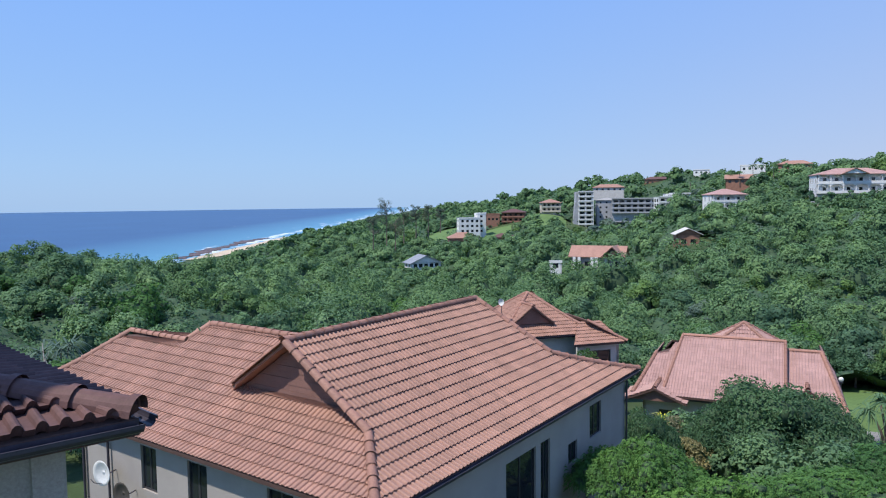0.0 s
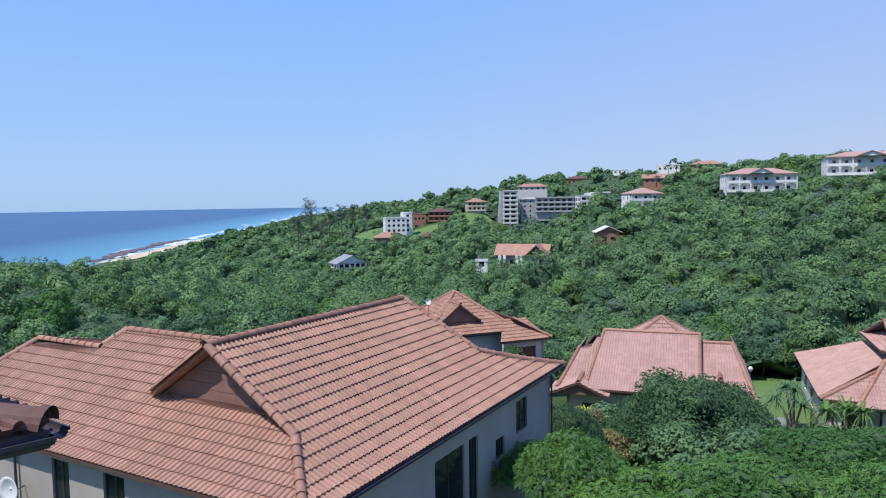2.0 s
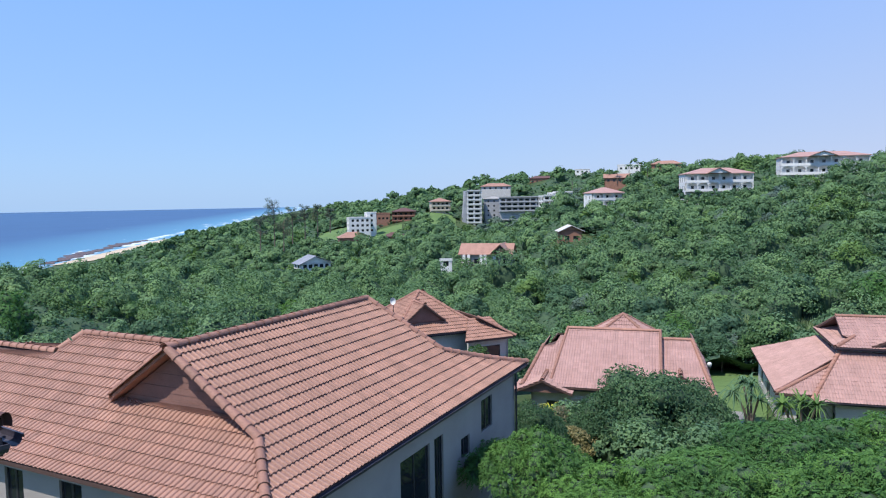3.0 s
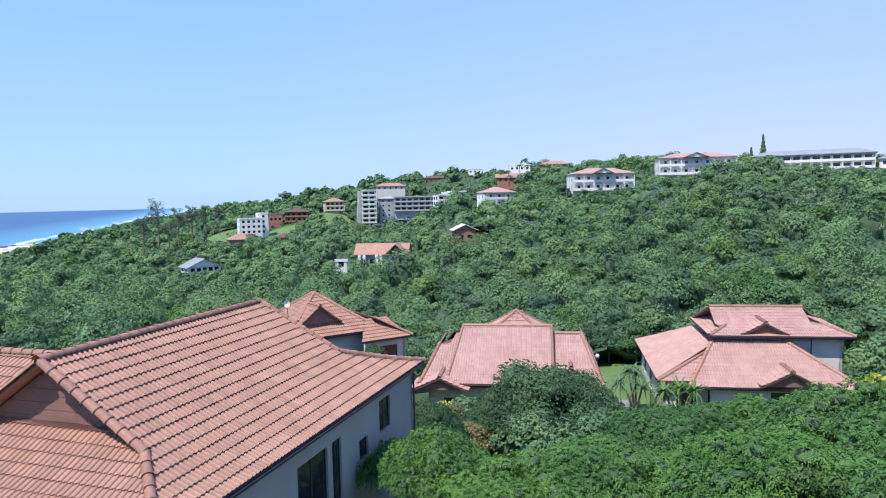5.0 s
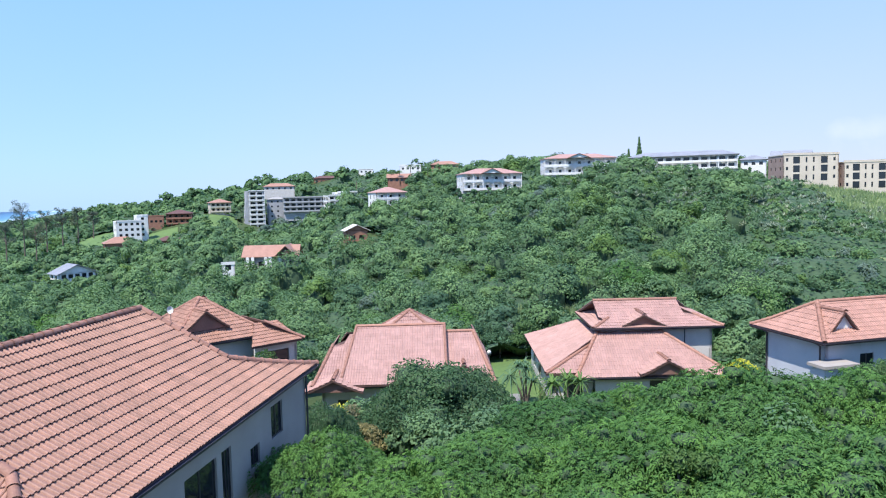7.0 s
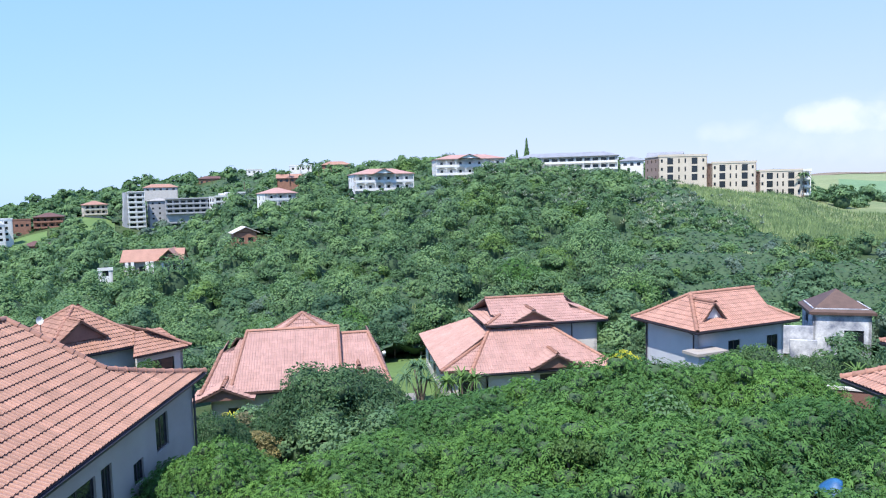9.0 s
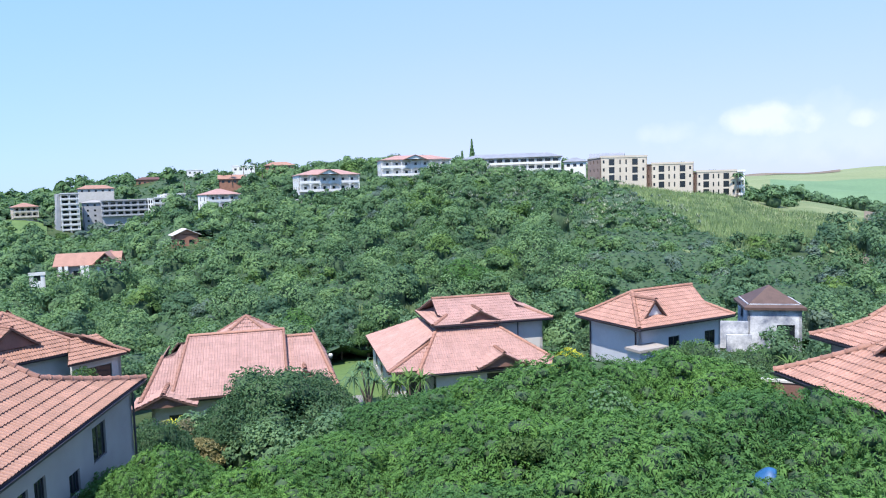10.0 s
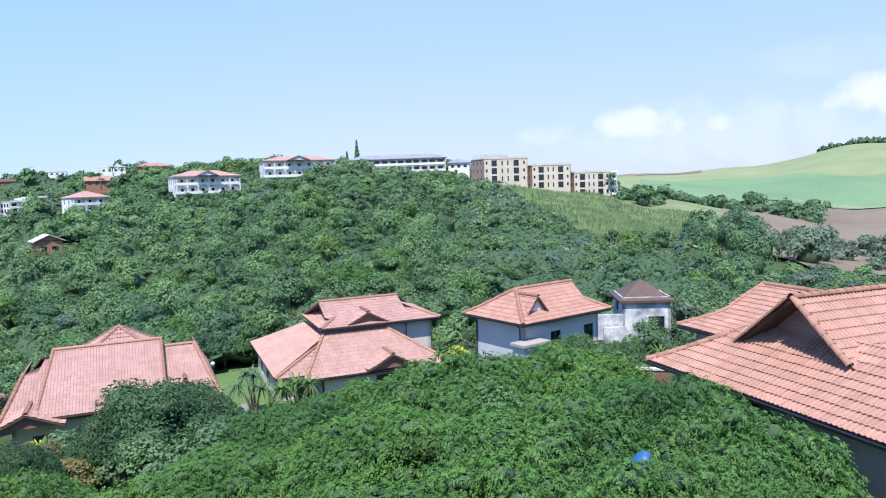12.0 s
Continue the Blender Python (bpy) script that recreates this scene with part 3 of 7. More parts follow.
def eave_gutter(house, s, material=M_GUTTER, w=0.11, drop=0.2):
    """A half-round gutter and fascia board along a slope's eave."""
    u0, u1 = s.left[0][1], s.right[0][1]
    bm = bmesh.new()
    rows = []
    for u in (u0, u1):
        p = Vector(s.at(u, 0.0))
        out = -Vector(s.en)
        prof = [(0.0, -0.02), (0.0, -drop), (0.03, -drop), (0.03, -0.10)]
        prof += [(0.03 + w * (1 - math.cos(t)) / 2 * 1.0, -0.04 - math.sin(t) * w * 0.55) for t in np.linspace(0.3, math.pi, 7)]
        prof += [(0.03 + w, -0.02), (0.045 + w, -0.02), (0.045 + w, -0.05)]
        rows.append([bm.verts.new(p + out * a + Vector((0, 0, b))) for a, b in prof])
    for i in range(len(rows[0]) - 1):
        bm.faces.new((rows[0][i], rows[0][i + 1], rows[1][i + 1], rows[1][i]))
    return part("gutter", bm, material, house)


# ------------------------------------------------------------ walls and windows
def pierced(us, zs, holes, y0, y1):
    """One connected plate in x and z from y0 to y1, with rectangular holes through it."""
    bm = bmesh.new()
    at = {(i, j): bm.verts.new((u, y0, z)) for i, u in enumerate(us) for j, z in enumerate(zs)}
    for i in range(len(us) - 1):
        for j in range(len(zs) - 1):
            um, zm = (us[i] + us[i + 1]) / 2, (zs[j] + zs[j + 1]) / 2
            if not any(o[0] < um < o[1] and o[2] < zm < o[3] for o in holes):
                bm.faces.new((at[i, j], at[i + 1, j], at[i + 1, j + 1], at[i, j + 1]))
    bmesh.ops.delete(bm, geom=[v for v in bm.verts if not v.link_faces], context="VERTS")
    made = bmesh.ops.extrude_face_region(bm, geom=list(bm.faces))
    for g in made["geom"]:
        if isinstance(g, bmesh.types.BMVert):
            g.co.y = y1
    return bm


def wall(house, p0, p1, z0, z1, openings=(), material=M_PLASTER, thick=0.24, name="wall", glaze=True, mull=1, frame_mat=M_FRAME, label="", balcony=None):
    """A wall from p0 to p1, its outside to the right of that way. openings: u0, u1, zlow, zhigh along it, each cut through and glazed."""
    p0, p1 = Vector((*p0, 0)), Vector((*p1, 0))
    ln = (p1 - p0).length
    ux = (p1 - p0) / ln
    uy = Vector((-ux.y, ux.x, 0))
    m = Matrix(((ux.x, uy.x, 0, p0.x), (ux.y, uy.y, 0, p0.y), (0, 0, 1, 0), (0, 0, 0, 1)))
    us = sorted({0.0, ln, *[min(max(o[i], 0), ln) for o in openings for i in (0, 1)]})
    zs = sorted({z0, z1, *[o[i] for o in openings for i in (2, 3)]})
    bm = pierced(us, zs, openings, 0.0, thick)
    bm.transform(m)
    body = part(name, bm, material, house, label)
    for o in openings:
        if not glaze:
            continue
        u0, u1, a, b = o[:4]
        t, y0 = min(0.07, (u1 - u0) * 0.12), thick * 0.35
        cuts = [u0 + (u1 - u0) * q / (mull + 1) for q in range(mull + 2)]
        lights = [(p + t * 0.75, q - t * 0.75, a + t, b - t) for p, q in zip(cuts, cuts[1:])]
        bm = pierced(sorted({u0, u1, *[v for l in lights for v in l[:2]]}), [a, a + t, b - t, b], lights, y0, y0 + 0.06)
        bm.transform(m)
        win = part("window", bm, frame_mat, house)
        for l in lights:
            bm = bmesh.new()
            add_box(bm, l[0] - 0.01, y0 + 0.02, l[2] - 0.01, l[1] + 0.01, y0 + 0.035, l[3] + 0.01)
            bm.transform(m)
            part("pane", bm, M_GLASS, win)
    return body


def grid_openings(length, z0, storeys, sh, bays, w, h, sill, margin=0.6):
    out = []
    for s in range(storeys):
        for b in range(bays):
            c = margin + (length - 2 * margin) * (b + 0.5) / bays
            out.append((c - w / 2, c + w / 2, z0 + s * sh + sill, z0 + s * sh + sill + h))
    return out


def hip_roof(house, x0, y0, x1, y1, z, rise, over=0.6, k=0.12, tile_mat=M_TILE, seg=4, cap_mat=M_CAP, tiled=True):
    """A hipped roof over a rectangle; the ridge runs along the longer side."""
    x0, y0, x1, y1 = x0 - over, y0 - over, x1 + over, y1 + over
    w, d = x1 - x0, y1 - y0
    run = min(w, d) / 2
    sides = (((x0, y0), 0, w), ((x1, y0), 90, d), ((x1, y1), 180, w), ((x0, y1), 270, d))
    for i, (e0, turn, ln) in enumerate(sides):
        s = Slope(e0, turn, [(0, 0), (run, run)], [(0, ln), (run, ln - run)], z, rise, run, k)
        if tiled:
            roof = lay_slope(house, s, seg, tile_mat=tile_mat)
            caps(roof, hip_line(s, s.left, 7), cap_mat, joined=True)
            if ln > 2 * run + 0.1 and i < 2:
                caps(roof, [tuple(s.at(run, run)), tuple(s.at(ln - run, run))], cap_mat, joined=True)
        else:
            ds = np.linspace(0, run, 5)
            a, b = s.at(bounds(s.left, ds), ds), s.at(bounds(s.right, ds), ds)
            v = np.concatenate([a, b, a - [0, 0, 0.25], b - [0, 0, 0.25]])
            f = [(j, j + 5, j + 6, j + 1) for j in range(4)] + [(j + 10, j + 11, j + 16, j + 15) for j in range(4)] + [(0, 10, 15, 5)]
            put("roof", mesh_from("roof", v, f, tile_mat), house)


def gable_roof(house, x0, y0, x1, y1, z, rise, over=0.5, along="x", material=M_TILE, tiled=True, seg=4, gable_mat=M_PLASTER):
    """A straight gable roof with its two gable walls."""
    if along == "x":
        e = (((x0 - over, y0 - over), 0, x1 - x0 + 2 * over), ((x1 + over, y1 + over), 180, x1 - x0 + 2 * over))
        run = (y1 - y0) / 2 + over
    else:
        e = (((x1 + over, y0 - over), 90, y1 - y0 + 2 * over), ((x0 - over, y1 + over), 270, y1 - y0 + 2 * over))
        run = (x1 - x0) / 2 + over
    for i, (e0, turn, ln) in enumerate(e):
        s = Slope(e0, turn, [(0, 0), (run, 0)], [(0, ln), (run, ln)], z, rise, run, 0.0)
        if tiled:
            roof = lay_slope(house, s, seg, tile_mat=material)
            if i == 0:
                caps(roof, [tuple(s.at(0.0, run)), tuple(s.at(ln, run))], joined=True)
        else:
            a, b = s.at(np.array([0, ln, ln, 0.0]), np.array([0, 0, run, run])), None
            v = np.concatenate([a, a - [0, 0, 0.18]])
            put("roof", mesh_from("roof", v, [(0, 1, 2, 3), (7, 6, 5, 4), (0, 4, 5, 1), (1, 5, 6, 2), (3, 7, 4, 0)], material), house)
    zt = z + rise * (run - over) / run - 0.1
    zb = z + rise * over / run - 0.15
    for side in (0, 1):
        bm = bmesh.new()
        if along == "x":
            x = (x0, x1)[side]
            q = [(x, y0, zb), (x, y1, zb), (x, (y0 + y1) / 2, zt)]
            th = Vector(((0.2, -0.2)[side], 0, 0))
        else:
            y = (y0, y1)[side]
            q = [(x0, y, zb), (x1, y, zb), ((x0 + x1) / 2, y, zt)]
            th = Vector((0, (0.2, -0.2)[side], 0))
        f = [bm.verts.new(p) for p in q]
        g = [bm.verts.new(Vector(p) + th) for p in q]
        bm.faces.new(f)
        bm.faces.new(g[::-1])
        for i in range(3):
            bm.faces.new((f[i], f[(i + 1) % 3], g[(i + 1) % 3], g[i]))
        part("gable_wall", bm, gable_mat, house)


# ------------------------------------------------------------ trees
def leaf_cloud(rng, pos, nrm, size, slim=0.55, droop=0.0):
    """Bent four-cornered leaves at points, facing mostly along the normals. Returns vertices and faces."""
    n = len(pos)
    d = nrm + rng.normal(0, 0.45, (n, 3))
    d /= np.linalg.norm(d, axis=1)[:, None]
    a = np.cross(d, rng.normal(0, 1, (n, 3)))
    a /= np.linalg.norm(a, axis=1)[:, None]
    b = np.cross(d, a)
    s = (size * rng.uniform(0.65, 1.35, n))[:, None]
    a, b = a * s * 0.5, b * s * slim * 0.5
    lift = d * s * 0.12
    sag = np.array([0, 0, -1.0]) * s * droop
    v = np.stack([pos - a - lift + sag, pos - b * 1.0 + lift, pos + a - lift + sag, pos + b * 1.0 + lift], 1).reshape(-1, 3)
    f = np.arange(n * 4).reshape(n, 4)
    return v, f


def leaf_bits(rng, pos, nrm, size, slim=0.6):
    """Three-cornered leaves for woods further off."""
    n = len(pos)
    d = nrm + rng.normal(0, 0.24, (n, 3))
    d /= np.linalg.norm(d, axis=1)[:, None]
    a = np.cross(d, rng.normal(0, 1, (n, 3)))
    a /= np.linalg.norm(a, axis=1)[:, None]
    b = np.cross(d, a)
    s = (size * rng.uniform(0.7, 1.4, n))[:, None]
    v = np.stack([pos - a * s * 0.5 - b * s * slim * 0.5, pos + a * s * 0.5 - b * s * slim * 0.4, pos + b * s * slim * 0.6 + a * s * rng.uniform(-0.3, 0.3, (n, 1))], 1)
    return v.reshape(-1, 3), np.arange(n * 3).reshape(n, 3)


def sprays(rng, pos, nrm, size, pairs=2):
    """Feathery compound leaves: pairs of small leaflets and an end leaflet along a drooping stalk."""
    n = len(pos)
    up = np.array([0, 0, 1.0])
    d = nrm * 0.6 + up * 0.7 + rng.normal(0, 0.35, (n, 3))
    d /= np.linalg.norm(d, axis=1)[:, None]
    a = nrm * np.array([1, 1, 0.2]) + rng.normal(0, 0.75, (n, 3))
    a -= d * (a * d).sum(1)[:, None]
    a /= np.linalg.norm(a, axis=1)[:, None]
    b = np.cross(d, a)
    s = (size * rng.uniform(0.7, 1.3, n))[:, None]
    tris = []
    for k in range(pairs):
        q = 0.15 + 0.75 * k / pairs
        root = pos + a * s * q - up * s * 0.30 * q * q
        for side in (-1, 1):
            tip = root + (b * side * 0.9 + a * 0.5) * s * 0.46 - up * s * rng.uniform(0.05, 0.2, (n, 1))
            wide = a * s * 0.15
            tris.append(np.stack([root - wide, root + wide * 1.2, tip], 1))
    root = pos + a * s * 0.85 - up * s * 0.22
    tris.append(np.stack([root - b * s * 0.10, root + b * s * 0.10, root + a * s * 0.42 - up * s * 0.2], 1))
    v = np.stack(tris, 1).reshape(-1, 3)
    return v, np.arange(len(v)).reshape(-1, 3)


def lobes_of(rng, a, h, n, flat=0.0, small=1.0):
    """Centres and radii of the rounded masses that make up a crown about a wide and h high."""
    t = rng.uniform(0, math.tau, n)
    q = np.sqrt(rng.uniform(0.02, 1.0, n)) * 0.72
    c = np.stack([np.cos(t) * q * a, np.sin(t) * q * a, h * (0.12 + (0.78 - 0.95 * q ** 2) * rng.uniform(0.7, 1.08, n))], 1)
    c[:, 2] = c[:, 2] * (1 - flat) + flat * h * 0.74 * rng.uniform(0.9, 1.10, n)
    r = a * rng.uniform(0.26, 0.44, n) * small
    return c, r


def crown_leaves(rng, c, r, count, squash=0.75):
    w = r ** 2 / (r ** 2).sum()
    k = rng.choice(len(r), count, p=w)
    d = rng.normal(0, 1, (count, 3))
    d[:, 2] = np.abs(d[:, 2]) * 1.25 - 0.5
    d /= np.linalg.norm(d, axis=1)[:, None]
    rad = r[k] * rng.uniform(0.72, 1.10, count)
    p = c[k] + d * rad[:, None] * np.array([1, 1, squash])
    return p, d


def blob(c, r, squash=0.75, k=6):
    """A small faceted dark mass inside the leaves, so that no sky shows through the heart of a crown; its colour stands
    for the shade there.
    """
    v, f = [], []
    for i in range(4):
        th = math.pi * (0.08 + 0.84 * i / 3)
        for j in range(k):
            p = math.tau * (j + 0.5 * (i % 2)) / k
            v.append((c[0] + r * math.sin(th) * math.cos(p), c[1] + r * math.sin(th) * math.sin(p), c[2] + r * math.cos(th) * squash))
    for i in range(3):
        f += [(i * k + j, i * k + (j + 1) % k, (i + 1) * k + (j + 1) % k, (i + 1) * k + j) for j in range(k)]
    return np.array(v), np.array(f)


def tree(name, rng, a, h, leaves, size, material, lobes=14, flat=0.0, slim=0.5, droop=0.0, trunk_r=None, core=0.62, limbs=5, style="leaf", small=1.0, squash=0.75):
    """A tree at the origin: tapered trunk with limbs, and a crown of leaf clumps over many rounded masses."""
    ob = empty(name, 0, 0, 0)
    c, r = lobes_of(rng, a, h, lobes, flat, small)
    p, d = crown_leaves(rng, c, r, leaves, squash)
    v, f = sprays(rng, p, d, size) if style == "spray" else leaf_bits(rng, p, d, size, slim) if style == "bit" else leaf_cloud(rng, p, d, size, slim, droop)
    crown = put("crown", mesh_from("crown", v, f, material), ob)
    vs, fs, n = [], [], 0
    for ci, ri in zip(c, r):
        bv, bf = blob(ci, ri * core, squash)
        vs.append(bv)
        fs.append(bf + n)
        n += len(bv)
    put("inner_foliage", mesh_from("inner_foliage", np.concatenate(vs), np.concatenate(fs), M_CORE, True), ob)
    tr = trunk_r or 0.035 * h
    bm = bmesh.new()
    top = Vector((rng.uniform(-0.2, 0.2), rng.uniform(-0.2, 0.2), h * 0.5))
    tube(bm, [(0, 0, -0.4), (top.x * 0.3, top.y * 0.3, h * 0.2), tuple(top)], tr, tr * 0.6, 7)
    part("trunk", bm, M_BARK, ob)
    for i in range(limbs):
        ci = Vector(c[i % len(c)])
        bm = bmesh.new()
        s = Vector((top.x * 0.6, top.y * 0.6, h * rng.uniform(0.25, 0.42)))
        mid = s.lerp(ci, 0.5) + Vector((0, 0, -0.08 * h))
        tube(bm, [tuple(s), tuple(mid), tuple(ci)], tr * 0.5, tr * 0.15, 5)
        part("limb", bm, M_BARK, ob)
    return ob


# ------------------------------------------------------------ the large house with the red tile roof
CLEAR = []  # x, y, radius kept free of bush


def big_house():
    h = empty("house", 9.69, 34.47, 0.0, 54.5, "two-storey taupe plaster house with a large terracotta tile roof", "house")
    z, rise, run, k = 6.0, 3.74, 6.1, 0.35
    front = Slope((0, 0), 0, [(0, -19.9), (2.4, -17.5), (6.1, -17.5)], [(0, 0), (2.5, -4.7), (6.1, -5.5)], z, rise, run, k)
    left = Slope((-19.9, 0), -90, [(0, -22.3), (2.1, -20.2), (4.25, -18.8), (4.26, -14.4), (5.2, -13.9)],
                 [(0, 0), (3.0, -3.0), (3.01, -9.25), (5.2, -7.0)], z, rise, run, k)
    back = Slope((0, 12.2), 180, [(0, 0), (2.5, 4.7), (6.1, 5.5)], [(0, 19.9), (2.95, 16.95), (2.96, 17.5), (6.1, 17.5)], z, rise, run, k)
    end = Slope((0, 0), 90, [(0, 0), (4.7, 2.5)], [(0, 12.2), (4.7, 9.7)], z, 1.33, 4.7, 0.15)
    rear = Slope((-11.4, 12.2), 90, [(0, 0), (4.2, 0)], [(0, 10.1), (4.2, 6.6)], z, rise, run, k)
    tip = Slope((-9.5, 22.3), 180, [(0, 0), (3.5, 4.3)], [(0, 10.4), (3.5, 6.1)], z, rise * 0.6, 3.5, k)
    rf = lay_slope(h, front, 8, (-17.0, -11.0, 0.6, 5.3))
    rl = lay_slope(h, left, 8, (-7.5, -1.5, 0.3, 4.5))
    east = Slope((-9.5, 7.0), 90, [(0, 0), (5.2, 0)], [(0, 6.9), (5.2, 6.9)], z, rise, run, k)
    lay_slope(h, back, 6, soffit=M_CAP)
    for s in (end, rear, tip, east):
        lay_slope(h, s, 6)
    caps(rf, [tuple(front.at(-17.65, 6.1)), tuple(front.at(-5.5, 6.1))])
    caps(rf, hip_line(front, front.right, 9, 0, 2.5))
    caps(rf, hip_line(front, front.right, 6, 2.5, 6.0))
    caps(rf, [tuple(p) for p in hip_line(front, front.left, 6, 0, 2.3)])
    caps(rf, [tuple(p) for p in hip_line(front, [(0, -17.58), (9, -17.58)], 6, 2.3, 6.0)], r=0.17)
    caps(rl, [tuple(left.at(-7.0, 5.2)), tuple(left.at(-13.9, 5.2))], joined=True)
    caps(rl, [tuple(left.at(-14.0, 5.2)), tuple(left.at(-14.5, 4.3))], joined=True)
    caps(rl, [tuple(left.at(-14.4, 4.25)), tuple(left.at(-18.8, 4.25))], joined=True)
    caps(rl, hip_line(left, left.left, 8, 0, 4.2), joined=True)
    # verge of tiles along the far side of the gable
    caps(rf, [tuple(p) for p in hip_line(back, [(0, 17.56), (9, 17.56)], 6, 3.35, 6.0)], r=0.10)
    for s in (front, end):
        eave_gutter(h, s)
    # gable wall of overlapping boards
    gx = -16.93
    def half_at(q):
        return 6.1 - float(np.interp(q + 0.2, front.height(front.dd), front.dd))

    for i in range(11):
        q0 = 1.40 + i * 0.22
        wide, thin = half_at(q0), half_at(q0 + 0.215)
        if thin > 0.05:
            bm = bmesh.new()
            x0, x1 = gx - 0.10 - 0.012 * (i % 2), gx - 0.02
            ring = [(-wide, q0), (wide, q0), (thin, q0 + 0.215), (-thin, q0 + 0.215)]
            fa = [bm.verts.new((x0, 6.1 + y, z + q)) for y, q in ring]
            fb = [bm.verts.new((x1, 6.1 + y, z + q)) for y, q in ring]
            bm.faces.new(fa)
            bm.faces.new(fb[::-1])
            for j in range(4):
                bm.faces.new((fa[j], fa[(j + 1) % 4], fb[(j + 1) % 4], fb[j]))
            bmesh.ops.recalc_face_normals(bm, faces=bm.faces)
            part("gable_board", bm, M_GABLE, h)
    bm = bmesh.new()
    tri = [(6.1 - 3.15, 1.45), (6.1 + 3.15, 1.45), (6.1, rise - 0.16)]
    fa = [bm.verts.new((gx + 0.0, y, z + q)) for y, q in tri]
    fb = [bm.verts.new((gx + 0.08, y, z + q)) for y, q in tri]
    bm.faces.new(fa)
    bm.faces.new(fb[::-1])
    for i in range(3):
        bm.faces.new((fa[i], fa[(i + 1) % 3], fb[(i + 1) % 3], fb[i]))
    part("gable_wall", bm, M_GABLE, h)
    bm = bmesh.new()
    tri = [(6.1 - 3.4, 1.3), (6.1 + 3.4, 1.3), (6.1, rise - 0.16)]
    fa = [bm.verts.new((-5.6, y, z + q)) for y, q in tri]
    fb = [bm.verts.new((-5.7, y, z + q)) for y, q in tri]
    bm.faces.new(fa)
    bm.faces.new(fb[::-1])
    for i in range(3):
        bm.faces.new((fa[i], fa[(i + 1) % 3], fb[(i + 1) % 3], fb[i]))
    part("gable_wall", bm, M_GABLE, h)
    # walls
    zt = z + 0.02
    wall(h, (-19.4, 0.5), (-0.5, 0.5), 0, zt, [(7.2, 9.5, 0.4, 4.9), (9.9, 10.7, 0.4, 4.9), (14.6, 15.9, 3.7, 5.2), (12.4, 13.3, 3.2, 4.1), (15.0, 15.8, 0.9, 2.1)], M_PLASTER)
    wall(h, (-19.4, 16.2), (-19.4, 0.5), 0, zt, [(4.1, 5.1, 3.8, 5.5), (7.0, 8.1, 3.8, 5.5), (11.2, 12.4, 3.8, 5.5), (4.3, 5.2, 0.9, 2.4)], M_PLASTER)
    wall(h, (-16.6, 16.2), (-19.4, 16.2), 0, zt, [], M_PLASTER)
    wall(h, (-16.6, 21.5), (-16.6, 16.2), 0, zt, [(1.5, 4, 3.2, 5.3)], M_PLASTER)
    wall(h, (-0.5, 0.5), (-0.5, 11.7), 0, zt, [(2, 3.4, 3.5, 5), (6, 7.4, 3.5, 5)], M_PLASTER)
    wall(h, (-0.5, 11.7), (-9.9, 11.7), 0, zt, [], M_PLASTER)
    wall(h, (-9.9, 11.7), (-9.9, 21.5), 0, zt, [], M_PLASTER)
    wall(h, (-9.9, 21.5), (-16.6, 21.5), 0, zt, [], M_PLASTER)
    # rain pipes
    for x, y in ((-0.6, 0.38), (-19.52, 14.2), (-19.52, 16.1)):
        bm = bmesh.new()
        tube(bm, [(x, y, 0), (x, y, 5.6), (x * 1.0 + (0.5 if x > -5 else -0.4), y - (0.5 if x > -5 else 0), 5.95)], 0.05, 0.05, 8)
        part("downpipe", bm, M_GUTTER, h)
    for a in range(-20, 2, 5):
        for b in range(0, 24, 5):
            c = h.matrix_basis @ Vector((a, b, 0))
            if a < -8 or b < 13:
                CLEAR.append((c.x, c.y, 4.2))
    return h


H1 = big_house()


def dish(x, y, z, turn, r, material, label):
    """A satellite dish on a bent arm against a wall."""
    d = empty("satellite_dish", x, y, z, turn, label, "satellite dish", "dishes on the house wall")
    v, f, k = [], [], 20
    for ring in range(5):
        q = ring / 4
        for i in range(k):
            a = math.tau * i / k
            v.append((math.cos(a) * r * q * 0.9, -0.55 + q * q * -0.12, math.sin(a) * r * q))
    for ring in range(4):
        f += [(ring * k + i, ring * k + (i + 1) % k, (ring + 1) * k + (i + 1) % k, (ring + 1) * k + i) for i in range(k)]
    me = mesh_from("reflector", v, f, material, True)
    ob = put("reflector", me, d)
    so = ob.modifiers.new("thick", "SOLIDIFY")
    so.thickness = 0.012
    bm = bmesh.new()
    tube(bm, [(0, 0, -0.1), (0, -0.3, -0.12), (0, -0.53, 0)], 0.025, 0.025, 7)
    part("mount", bm, M_GUTTER, d)
    bm = bmesh.new()
    tube(bm, [(0, -0.6, -r * 0.9), (0, -1.0, -r * 0.5), (0, -1.15, -0.05)], 0.015, 0.015, 6)
    part("feed_arm", bm, M_GUTTER, d)
    return d


for (yy, zz, rr, mm, tx) in ((13.85, 4.25, 0.5, M_DISH, "white oval satellite dish on a taupe house wall"),
                             (12.5, 3.75, 0.46, M_DISH_DARK, "dark weathered satellite dish on a taupe house wall")):
    p = H1.matrix_basis @ Vector((-19.42, yy, zz))
    dish(p.x, p.y, p.z, 54.5 - 90 + 12, rr, mm, tx)


